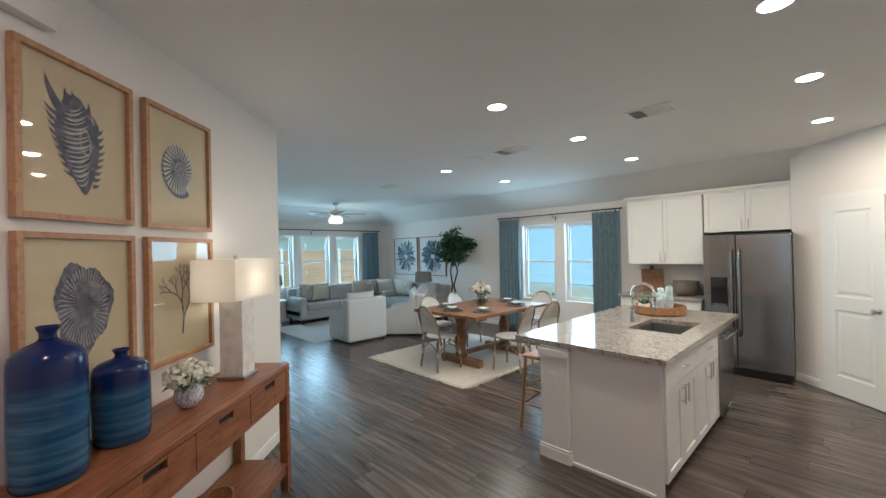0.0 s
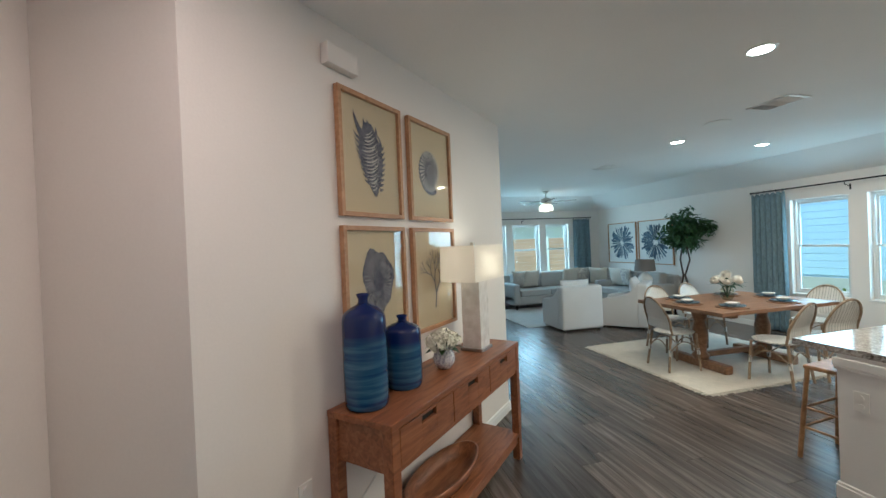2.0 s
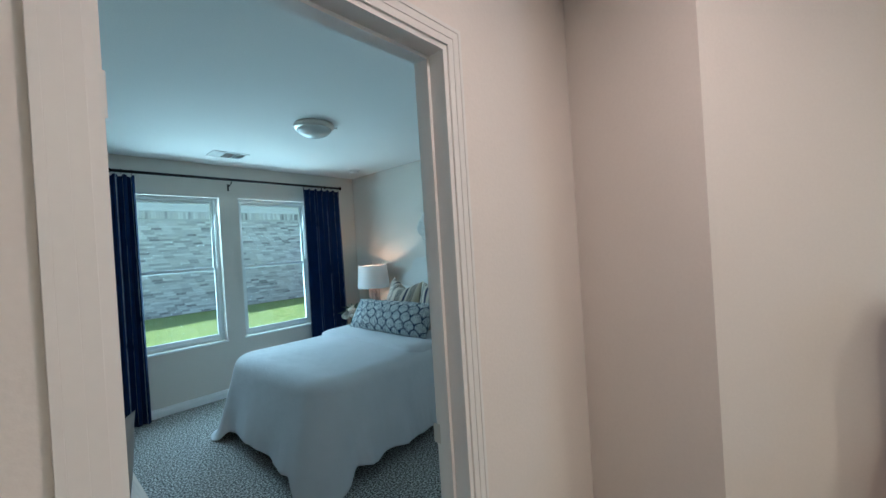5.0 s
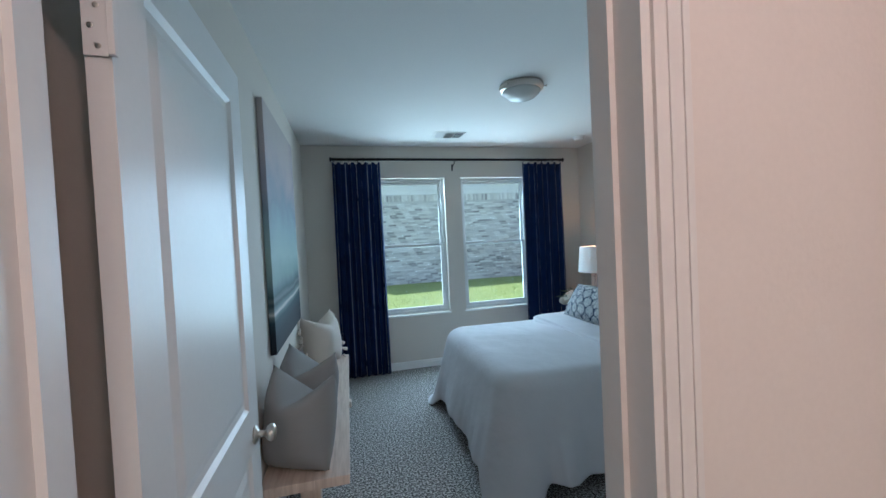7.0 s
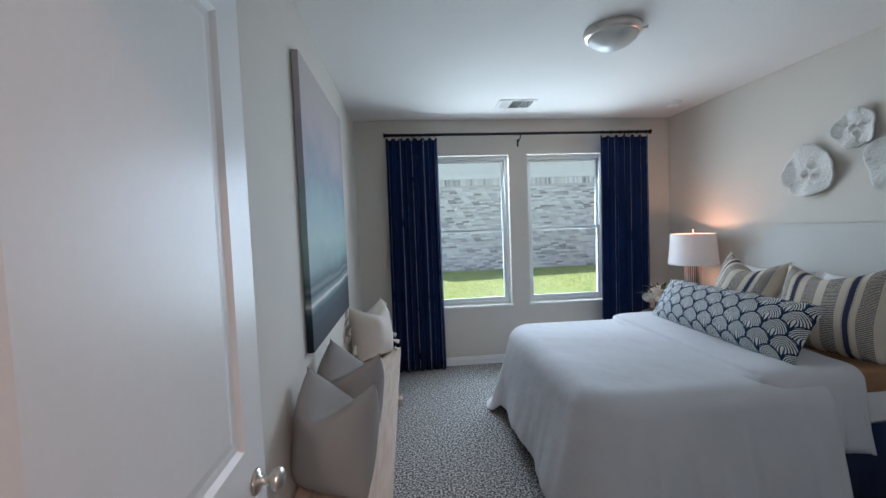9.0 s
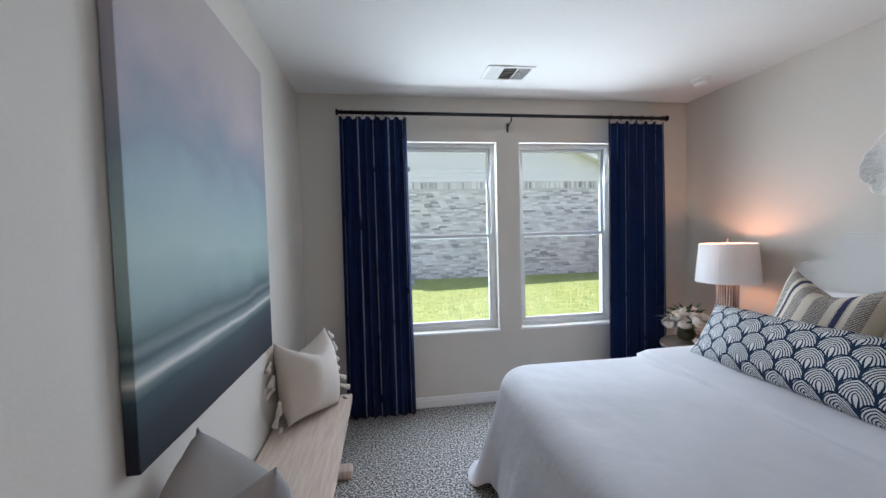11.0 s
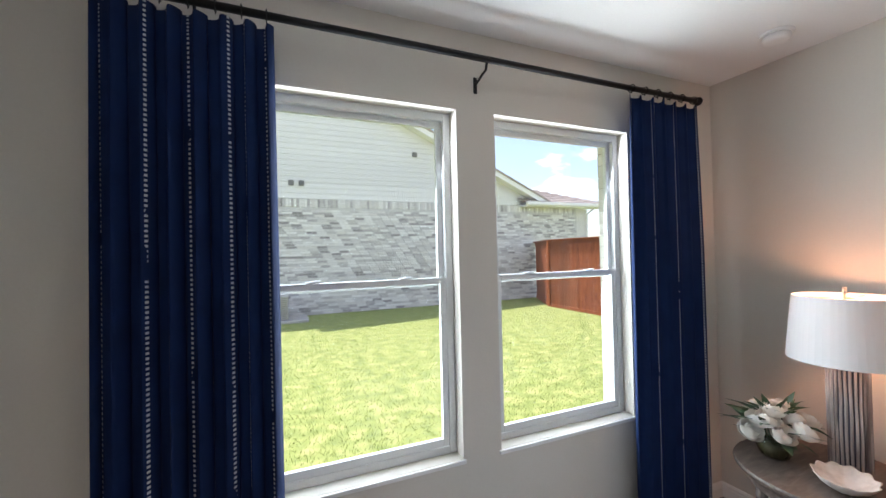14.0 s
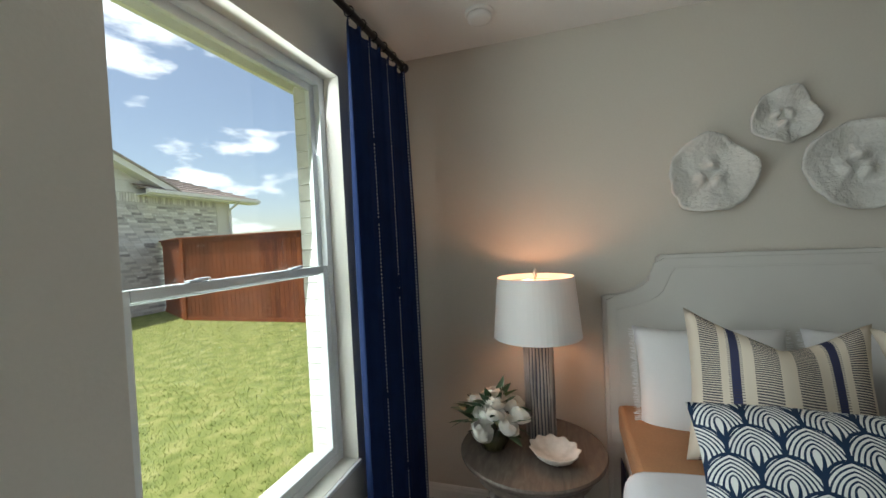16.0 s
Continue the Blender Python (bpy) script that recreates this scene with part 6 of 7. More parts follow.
            q.append(bm.verts.new((r * math.cos(b) * sx + dx, r * math.sin(b) * sy + dy, 0.0)))
        bm.faces.new(q)
    return bm


def framed_print(u0, u1, z0, z1, draw, label, ridges=None):
    f = thing("framed_print", label, "framed print", "shell prints on the slanting wall", DIAG @ pose((u0 + u1) / 2, 0, z0))
    w, h, b = u1 - u0, z1 - z0, 0.024
    for nm, s in (("frame_side", (-w / 2, -w / 2 + b, -0.034, -0.004, 0, h)), ("frame_side", (w / 2 - b, w / 2, -0.034, -0.004, 0, h)), ("frame_rail", (-w / 2 + b, w / 2 - b, -0.034, -0.004, 0, b)), ("frame_rail", (-w / 2 + b, w / 2 - b, -0.034, -0.004, h - b, h))):
        part(nm, box(*s, bevel=0.002), M_OAK, f)
    part("paper", box(-w / 2 + b, w / 2 - b, -0.013, -0.005, b, h - b), M_PAPER, f, "aged cream paper")
    part("drawing", draw(w, h), M_INK, f, "grey-blue ink drawing", at=pose(0, -0.0145, h / 2, 90, 0, 0))
    if ridges:
        part("ridges", ridges(), M_RIDGE, f, "pale ridge lines", at=pose(0, -0.0160, h / 2, 90, 0, 0))
    g = part("glazing", box(-w / 2 + b, w / 2 - b, -0.0245, -0.0235, b, h - b), M_PICGLASS, f)
    return f


def blob(outline):
    """A flat figure 0.8 mm thick from a closed outline round (0, 0)."""
    bm = bmesh.new()
    top = [bm.verts.new((x, y, 0.0008)) for x, y in outline]
    low = [bm.verts.new((x, y, 0.0)) for x, y in outline]
    ct, cl_ = bm.verts.new((0, 0, 0.0008)), bm.verts.new((0, 0, 0))
    n = len(outline)
    for k in range(n):
        j = (k + 1) % n
        bm.faces.new((ct, top[k], top[j]))
        bm.faces.new((top[k], low[k], low[j], top[j]))
    return bm


def spiky_shell(w, h):
    """A murex: a spindle-shaped body with curved spines down both sides."""
    side = []
    for k in range(30):
        v = 1 - 2 * k / 29
        side.append((0.072 * max(0.0, 1 - abs(v - 0.15) ** 1.7 / (1.02 if v > 0.15 else 1.30)) + 0.004, 0.19 * v - 0.01))
    bm = blob([(x, y) for x, y in side] + [(-x * 1.05, y) for x, y in side[::-1]])

    def spine(x, y, a, length, wide, curl):
        pts = []
        for q in range(5):
            t = q / 4
            b = a + curl * t
            pts.append((x + length * t * math.cos(b), y + length * t * math.sin(b), wide * (1 - t) ** 0.8, b))
        lo = [bm.verts.new((p[0] + p[2] * math.sin(p[3]), p[1] - p[2] * math.cos(p[3]), 0.0009)) for p in pts]
        hi = [bm.verts.new((p[0] - p[2] * math.sin(p[3]), p[1] + p[2] * math.cos(p[3]), 0.0009)) for p in pts]
        for q in range(4):
            bm.faces.new((lo[q], lo[q + 1], hi[q + 1], hi[q]))
    spine(-0.045, 0.10, 2.15, 0.135, 0.020, -0.25)
    spine(-0.02, 0.13, 1.95, 0.075, 0.012, -0.3)
    spine(0.0, 0.14, 1.55, 0.060, 0.018, 0.1)
    spine(0.035, 0.10, 1.05, 0.080, 0.015, 0.3)
    spine(0.055, 0.055, 0.55, 0.085, 0.018, 1.1)
    for k in range(9):
        y = 0.085 - 0.027 * k
        spine(-0.060 + 0.0045 * max(0, k - 3), y, 2.95 + 0.03 * k, 0.058 - 0.003 * k, 0.0105, -0.55)
        spine(0.060 - 0.0055 * max(0, k - 3), y - 0.03, 0.10 - 0.05 * k, 0.052 - 0.003 * k, 0.0105, 0.6)
    for v in bm.verts:
        v.co.x, v.co.y = v.co.x * 1.22 - 0.12 * v.co.y, v.co.y * 1.04
    return bm


def shell_ribs():
    """Pale curved strokes across the murex and its open mouth."""
    bm = bmesh.new()
    for k in range(17):
        v = 0.78 - 0.094 * k
        hw = 0.066 * max(0.1, 1 - abs(v - 0.15) ** 1.7 / (1.02 if v > 0.15 else 1.30))
        lo, hi = [], []
        for q in range(9):
            c = q / 4 - 1
            y = 0.19 * v - 0.01 - 0.016 * (1 - c * c) + 0.018 * c
            t = (0.0024 + 0.0012 * (k % 3)) * (1 - abs(c) ** 2.5) + 0.0003
            lo.append(bm.verts.new((hw * (c * 0.8 - (0.15 if k % 2 else 0.05)), y - t, 0.0012)))
            hi.append(bm.verts.new((hw * (c * 0.8 - (0.15 if k % 2 else 0.05)), y + t, 0.0012)))
        for q in range(8):
            bm.faces.new((lo[q], lo[q + 1], hi[q + 1], hi[q]))
    rim = []
    for q in range(25):
        a = 2 * math.pi * q / 24
        rim.append([bm.verts.new((0.022 + r * 0.020 * math.cos(a), 0.010 + r * 0.055 * math.sin(a), 0.0014)) for r in (0.86, 1.0)])
    for a, b in zip(rim, rim[1:]):
        bm.faces.new((a[0], b[0], b[1], a[1]))
    for v in bm.verts:
        v.co.x, v.co.y = v.co.x * 1.22 - 0.12 * v.co.y, v.co.y * 1.04
    return bm


def ammonite(w, h):
    """A ribbed coil whose mouth flares at the lower right."""
    pts = []
    for k in range(180):
        t = k / 180
        a = -0.95 - 2 * math.pi * t
        r = 0.165 - 0.055 * t ** 0.8 + 0.005 * math.cos(34 * a)
        pts.append((r * math.cos(a) * 0.90 - 0.012, r * math.sin(a) * 1.02 + 0.012))
    return blob(pts)


def ammonite_ribs():
    bm = wedges(30, 0.060, 0.132, 0.066, 0.90, 1.04, -0.010, 0.010, 1.6)
    return join(join(bm, wedges(20, 0.034, 0.056, 0.075, 0.90, 1.04, 0.004, 0.0, -4.0)), wedges(12, 0.008, 0.030, 0.12, 0.9, 1.04, 0.006, 0.0, 8.0))


def fan_coral(w, h):
    pts = []
    for k in range(160):
        a = 2 * math.pi * k / 160
        r = 1 + 0.10 * math.sin(3 * a + 0.9) + 0.05 * math.sin(7 * a) + 0.018 * math.sin(29 * a)
        pts.append((0.125 * r * math.cos(a) + 0.012, 0.185 * r * math.sin(a) + 0.03))
    return blob(pts)


def twig_coral(w, h):
    bm = bmesh.new()
    rr = random.Random(17)

    def grow(x, y, a, l, r, depth):
        x1, y1 = x + l * math.cos(a), y + l * math.sin(a)
        dx, dy = -math.sin(a) * r, math.cos(a) * r
        q = [bm.verts.new((x + dx, y + dy, 0.0006)), bm.verts.new((x - dx, y - dy, 0.0006)), bm.verts.new((x1 - dx * 0.7, y1 - dy * 0.7, 0.0006)), bm.verts.new((x1 + dx * 0.7, y1 + dy * 0.7, 0.0006))]
        bm.faces.new(q)
        if depth:
            for s in (-1, 1):
                grow(x1, y1, a + s * rr.uniform(0.2, 0.55), l * rr.uniform(0.68, 0.9), r * 0.80, depth - 1)
    grow(0.0, -0.20, math.pi / 2 - 0.15, 0.095, 0.0085, 6)
    return bm


framed_print(1.205, 1.715, 1.780, 2.430, spiky_shell, "oak-framed antique print of a spiky murex shell", shell_ribs)
framed_print(1.795, 2.318, 1.780, 2.430, ammonite, "oak-framed antique print of a ridged ammonite", ammonite_ribs)
framed_print(1.205, 1.715, 1.060, 1.732, fan_coral, "oak-framed antique print of a fan coral", lambda: wedges(46, 0.35, 0.95, 0.012, 0.115, 0.172, 0.012, 0.03, 0.25))
framed_print(1.795, 2.318, 1.060, 1.732, twig_coral, "oak-framed antique print of branching coral twigs")
single("door_chime", box(1.135, 1.345, -0.052, -0.001, 2.50, 2.60, bevel=0.006), M_WALL, "plain white door chime box above the prints", "door chime", at=DIAG)


def outlet(m, label):
    o = thing("wall_outlet", label, "outlet", "wall outlets", m)
    part("cover_plate", box(-0.036, 0.036, -0.006, -0.0005, -0.058, 0.058, bevel=0.003), M_PLASTIC, o)
    for z in (-0.024, 0.024):
        part("socket", lathe([(0.016, 0.0), (0.016, 0.003)], 16, m=pose(0, -0.006, z, 90, 0, 0)), M_PLASTIC, o)
    return o


outlet(DIAG @ pose(0.94, 0, 0.545), "white plastic double wall outlet")

# ---- ceiling of hall and kitchen ----
for k, (x, y) in enumerate(CANS):
    c = thing("downlight", "lit round recessed ceiling light with white trim ring", "ceiling light", "recessed downlights", pose(x, y, H, 180, 0, 0))
    part("trim_ring", lathe([(0.088, 0.0), (0.088, 0.004), (0.070, 0.008), (0.066, 0.006), (0.066, 0.001)], 36), M_PLASTIC, c)
    part("lens", lathe([(0.066, 0.002), (0.066, 0.006), (0.03, 0.0075)], 36), M_CAN, c, "glowing warm lens")
for x, y in ((1.054, -3.34), (2.565, -3.474)):
    ceiling_vent(0.36, 0.26, pose(x, y, H), "white metal louvred ceiling vent")
ceiling_vent(0.34, 0.20, pose(5.316, -3.784, H), "white metal louvred ceiling vent")
for x, y in ((3.126, -3.465), (5.40, -4.05)):
    s = thing("ceiling_speaker", "round white ceiling speaker grille", "speaker", "ceiling speakers", pose(x, y, H, 180, 0, 0))
    part("grille", lathe([(0.115, 0.0), (0.115, 0.004), (0.105, 0.006), (0.02, 0.007)], 36), M_PLASTIC, s)
    part("rim", lathe([(0.122, 0.0), (0.122, 0.005), (0.116, 0.005)], 36), M_PLASTIC, s)


# ---- kitchen ----
def shaker(x0, x1, z0, z1, y, parent, handle=None, bar=0.13, drawer=False, flat=False):
    """A framed cabinet front in the plane y, facing -y; handle: (x, z, upright)."""
    b = 0.055
    nm = "drawer_front" if drawer else "door"
    if flat:
        d = part(nm, box(x0, x1, y - 0.020, y, z0, z1, bevel=0.002), M_CABINET, parent)
    else:
        d = part(nm, boxes((x0, x0 + b, y - 0.020, y, z0, z1), (x1 - b, x1, y - 0.020, y, z0, z1), (x0 + b, x1 - b, y - 0.020, y, z0, z0 + b), (x0 + b, x1 - b, y - 0.020, y, z1 - b, z1), (x0 + b - 0.002, x1 - b + 0.002, y - 0.010, y, z0 + b - 0.002, z1 - b + 0.002), bevel=0.0015), M_CABINET, parent)
    if handle:
        hx, hz, up = handle
        e = (0, 0, bar / 2) if up else (bar / 2, 0, 0)
        c = Vector((hx, y - 0.048, hz))
        bm = tube([c - Vector(e), c + Vector(e)], 0.0055, 8)
        for s in (-0.36, 0.36):
            p = c + Vector(e) * 2 * s
            tube([p, p + Vector((0, 0.030, 0))], 0.004, 6, bm)
        part("handle", bm, M_NICKEL, d, "brushed nickel bar handle")
    return d


# wall units: local x runs towards -x of the room, fronts face +y
def unit(name, label, x_left, m_y):
    return thing(name, label, "kitchen cabinet", "white shaker kitchen cabinets", pose(x_left, m_y, 0, 0, 0, 180))


u = unit("upper_cabinet", "white shaker double-door wall cabinet", 2.37, -6.26)
part("body", box(0, 1.01, 0.0, 0.33, 1.36, 2.34), M_CABINET, u)
shaker(0.004, 0.503, 1.365, 2.335, 0, u, (0.47, 1.47, True))
shaker(0.507, 1.006, 1.365, 2.335, 0, u, (0.54, 1.47, True))
u = unit("upper_cabinet", "white shaker wall cabinet above the fridge", 1.345, -6.26)
part("body", box(0, 0.92, 0.0, 0.33, 1.80, 2.34), M_CABINET, u)
shaker(0.004, 0.458, 1.805, 2.335, 0, u, (0.425, 1.90, True))
shaker(0.462, 0.916, 1.805, 2.335, 0, u, (0.495, 1.90, True))
single("crown_moulding", boxes((0.425, 2.40, -6.59, -6.245, 2.34, 2.365), (0.425, 2.415, -6.59, -6.225, 2.365, 2.40), bevel=0.006), M_CABINET, "white crown moulding on the wall cabinets", "trim", kind="structure")
u = unit("base_cabinet", "white shaker base cabinet with drawers", 2.40, -5.99)
part("body", box(0, 1.06, 0.02, 0.60, 0.10, 0.875), M_CABINET, u)
part("toe_kick", box(0.0, 1.06, 0.08, 0.60, 0.0, 0.10), M_CABINET, u)
for k in range(2):
    x0 = 0.004 + 0.528 * k
    shaker(x0, x0 + 0.524, 0.70, 0.87, 0.02, u, (x0 + 0.262, 0.785, False), drawer=True, flat=True)
    shaker(x0, x0 + 0.524, 0.105, 0.695, 0.02, u, (x0 + (0.48 if k == 0 else 0.044), 0.60, True))
single("back_counter", box(1.325, 2.425, -6.595, -5.96, 0.875, 0.915, bevel=0.006), M_GRANITE, "speckled grey granite worktop along the kitchen wall", "worktop")
single("backsplash_strip", box(1.335, 2.42, -6.598, -6.58, 0.915, 1.015, bevel=0.003), M_GRANITE, "low grey granite upstand behind the worktop", "backsplash", kind="structure")

fr = thing("fridge", "stainless steel side-by-side fridge with water dispenser", "fridge", at=pose(1.275, -5.86, 0, 0, 0, 180))
part("cabinet_body", box(0.005, 0.855, 0.06, 0.72, 0.03, 1.765, bevel=0.006), M_BLACK, fr, "dark grey fridge body")
part("freezer_door", boxes((0.0, 0.075, 0, 0.058, 0.10, 1.75), (0.255, 0.335, 0, 0.058, 0.10, 1.75), (0.075, 0.255, 0, 0.058, 0.10, 0.86), (0.075, 0.255, 0, 0.058, 1.22, 1.75), (0.075, 0.255, 0.045, 0.058, 0.86, 1.22), bevel=0.004), M_STEEL, fr)
d = part("dispenser", box(0.08, 0.25, -0.004, 0.044, 1.08, 1.215, bevel=0.004), M_BLACK, fr, "black water dispenser")
part("dispenser_screen", box(0.10, 0.23, -0.006, -0.003, 1.15, 1.19), mat("dark_screen", (0.03, 0.035, 0.045), 0.1), d)
part("dispenser_recess", box(0.078, 0.252, 0.038, 0.046, 0.862, 1.08), M_BLACK, d)
part("dispenser_tray", box(0.09, 0.24, 0.004, 0.04, 0.865, 0.885), M_STEEL, d)
part("fridge_door", box(0.343, 0.86, 0, 0.058, 0.10, 1.75, bevel=0.012, seg=3), M_STEEL, fr)
for x in (0.300, 0.378):
    bm = tube([(x, -0.058, 0.50), (x, -0.062, 0.62), (x, -0.062, 1.45), (x, -0.058, 1.57)], 0.014, 10)
    for z in (0.53, 1.54):
        tube([(x, -0.058, z), (x, 0.004, z)], 0.010, 8, bm)
    part("handle", bm, M_STEEL, fr, "long steel bar handle", smooth=True)
part("grille", box(0.02, 0.84, 0.02, 0.06, 0.02, 0.095), M_BLACK, fr)

pd = panel_door("door_2", 0.61, 2.08, pose(0.128, -5.868, 0.0, 0, 0, 135) @ pose(0, 0.002, 0, 0, 0, 0), "white two-panel pantry door, shut")
pc = casing("pantry_casing", 0.0, 0.612, 2.09, 0.002, -1, pose(0.128, -5.868, 0, 0, 0, 135) @ Matrix.Diagonal((1, -1, 1, 1)))
for z in (0.30, 1.05, 1.80):
    part("hinge", lathe([(0.006, z - 0.045), (0.006, z + 0.045)], 8, m=pose(-0.004, 0.008, 0)), M_NICKEL, pd)

isl = thing("kitchen_island", "white kitchen island base with drawers, doors and end column", "kitchen island", at=I4)
part("body", boxes((0.80, 1.43, -3.39, -2.615, 0.10, 0.875), (0.80, 1.43, -4.05, -3.39, 0.10, 0.685), (0.80, 0.895, -4.05, -3.39, 0.685, 0.875), (1.335, 1.43, -4.05, -3.39, 0.685, 0.875)), M_CABINET, isl)
part("end_panel", box(0.795, 1.43, -2.615, -2.597, 0.0, 0.875, bevel=0.002), M_CABINET, isl)
part("far_end", box(0.82, 1.43, -4.78, -4.66, 0.0, 0.875), M_CABINET, isl)
part("back_panel", box(1.43, 1.46, -4.78, -2.62, 0.0, 0.875), M_CABINET, isl)
part("toe_kick", box(0.87, 1.40, -4.66, -2.64, 0.0, 0.10), M_CABINET, isl)
for y0 in (-2.79, -4.80):
    part("column", boxes((1.432, 1.665, y0, y0 + 0.225, 0.0, 0.875), bevel=0.003), M_CABINET, isl)
    part("column_cap", boxes((1.425, 1.675, y0 - 0.008, y0 + 0.235, 0.78, 0.80), (1.420, 1.680, y0 - 0.012, y0 + 0.238, 0.80, 0.85), bevel=0.005), M_CABINET, isl)
    part("column_base", boxes((1.418, 1.682, y0 - 0.012, y0 + 0.238, 0.0, 0.085), (1.424, 1.676, y0 - 0.008, y0 + 0.234, 0.085, 0.105), bevel=0.005), M_TRIM, isl)
part("base_trim", boxes((0.84, 1.42, -2.598, -2.586, 0.0, 0.025), bevel=0.003), M_TRIM, isl)
fm = thing("island_cabinet", "white shaker island drawer and door fronts with nickel bars", "kitchen cabinet", "white shaker kitchen cabinets", pose(0.80, -2.615, 0, 0, 0, -90))
for k in range(2):
    x0 = 0.006 + 0.715 * k
    shaker(x0, x0 + 0.71, 0.70, 0.87, 0, fm, (x0 + 0.355, 0.785, False), drawer=True, flat=True)
    shaker(x0, x0 + 0.353, 0.105, 0.695, 0, fm, (x0 + 0.318, 0.60, True))
    shaker(x0 + 0.357, x0 + 0.71, 0.105, 0.695, 0, fm, (x0 + 0.392, 0.60, True))
dw = thing("dishwasher", "stainless steel dishwasher built into the island", "dishwasher", at=pose(0.80, -4.055, 0, 0, 0, -90))
part("front", box(0.0, 0.60, -0.03, 0.0, 0.11, 0.865, bevel=0.006), M_STEEL, dw)
part("tub", box(0.005, 0.595, 0.0, 0.56, 0.10, 0.87), M_BLACK, dw)
bm = tube([(0.06, -0.07, 0.79), (0.54, -0.07, 0.79)], 0.011, 10)
for x in (0.09, 0.51):
    tube([(x, -0.07, 0.79), (x, -0.028, 0.79)], 0.008, 8, bm)
part("handle", bm, M_STEEL, dw, "steel bar handle")
part("toe_panel", box(0.0, 0.60, 0.04, 0.07, 0.0, 0.10), M_BLACK, dw)

# granite top with the sink's cut-out
SX0, SX1, SY0, SY1 = 0.91, 1.32, -4.05, -3.42
top = boxes((0.755, SX0, -4.86, -2.555, 0.877, 0.915), (SX1, 1.895, -4.86, -2.555, 0.877, 0.915), (SX0, SX1, -4.86, SY0, 0.877, 0.915), (SX0, SX1, SY1, -2.555, 0.877, 0.915))
single("island_worktop", top, M_GRANITE, "polished speckled grey granite island worktop with sink cut-out", "worktop")
sk = thing("sink", "undermount stainless steel sink in the island", "sink", at=I4)
part("basin", boxes((SX0 - 0.01, SX1 + 0.01, SY0 - 0.01, SY1 + 0.01, 0.690, 0.700), (SX0 - 0.012, SX0, SY0, SY1, 0.70, 0.876), (SX1, SX1 + 0.012, SY0, SY1, 0.70, 0.876), (SX0, SX1, SY0 - 0.012, SY0, 0.70, 0.876), (SX0, SX1, SY1, SY1 + 0.012, 0.70, 0.876)), mat("satin_sink_steel", (0.24, 0.235, 0.23), 0.5, 0.9, vary=0.05, bump=0), sk)
part("drain", lathe([(0.045, 0.70), (0.045, 0.703), (0.03, 0.704)], 24, m=pose((SX0 + SX1) / 2, (SY0 + SY1) / 2, 0)), M_CHROME, sk)
fa = thing("faucet", "chrome high-arc kitchen faucet", "faucet", at=pose(1.40, -3.76, 0.915))
part("base", lathe([(0.028, 0.0), (0.028, 0.01), (0.022, 0.016), (0.021, 0.12), (0.016, 0.13)], 20), M_CHROME, fa, smooth=True)
part("spout", tube([(0, 0, 0.12), (0, 0, 0.27)] + [(-0.10 + 0.10 * math.cos(a), 0, 0.27 + 0.10 * math.sin(a)) for a in [math.pi * q / 10 for q in range(1, 11)]] + [(-0.20, 0, 0.20)], 0.013, 12), M_CHROME, fa, smooth=True)
part("spray_head", lathe([(0.016, 0.13), (0.019, 0.15), (0.016, 0.205)], 16, m=pose(-0.20, 0, 0)), M_CHROME, fa, smooth=True)
part("lever", tube([(0, 0.02, 0.09), (0, 0.07, 0.12)], 0.006, 8), M_CHROME, fa)

tray = thing("rattan_tray", "oval woven rattan tray on the island", "tray", at=pose(1.37, -4.42, 0.915, 0, 0, 35))
part("base", lathe([(0.235, 0.004), (0.24, 0.010), (0.235, 0.014)], 40), M_RATTAN, tray)
for k in range(6):
    pts = [(0.245 * math.cos(2 * math.pi * q / 40), 0.245 * math.sin(2 * math.pi * q / 40) * 0.98, 0.018 + 0.013 * k + 0.003 * math.sin(q * 3.1 + k * 1.6)) for q in range(41)]
    part("wicker_ring", tube(pts, 0.0075, 6), M_RATTAN, tray)
coral = thing("coral_sculpture", "pale blue lumpy coral sculpture on the rattan tray", "sculpture", at=pose(1.34, -4.45, 0.930))
M_CORAL = mat("pale_blue_coral", (0.46, 0.56, 0.60), 0.6, vary=0.15, scale=18, fine=60, bump=0.08)
rr = random.Random(8)
for k in range(16):
    a = rr.uniform(0, 6.28)
    r = rr.uniform(0.02, 0.09)
    p0 = Vector((r * 0.6 * math.cos(a), r * 0.6 * math.sin(a), 0.0))
    p2 = Vector((r * math.cos(a), r * math.sin(a), rr.uniform(0.12, 0.29)))
    mid = (p0 + p2) / 2 + Vector((rr.uniform(-.02, .02), rr.uniform(-.02, .02), 0.02))
    part("branch", tube([p0, (p0 + mid) / 2, mid, (mid + p2) / 2, p2], 0.040, 10, taper=0.022), M_CORAL, coral, smooth=True)
pp = thing("potted_plant", "small green plant in a white pot on the tray", "plant", at=pose(1.49, -4.33, 0.930))
part("pot", lathe([(0.045, 0.0), (0.058, 0.09), (0.052, 0.09), (0.045, 0.07)], 24), M_CERAMIC, pp, smooth=True)
for k in range(22):
    a = rr.uniform(0, 6.28)
    part("leaf", leaf(rr.uniform(0.09, 0.16), 0.016, 0.4), M_LEAF, pp, at=pose(0.02 * math.cos(a), 0.02 * math.sin(a), 0.08, rr.uniform(35, 75), 0, math.degrees(a) - 90))
cb = thing("cutting_board", "round-cornered wooden cutting board leaning on the wall", "cutting board", at=pose(2.10, -6.52, 0.917, -8, 0, 0))
part("board", box(-0.16, 0.16, -0.010, 0.010, 0.0, 0.36, bevel=0.008), M_TABLEWOOD, cb)
part("grip", box(-0.03, 0.03, -0.009, 0.009, 0.36, 0.42, bevel=0.008), M_TABLEWOOD, cb)
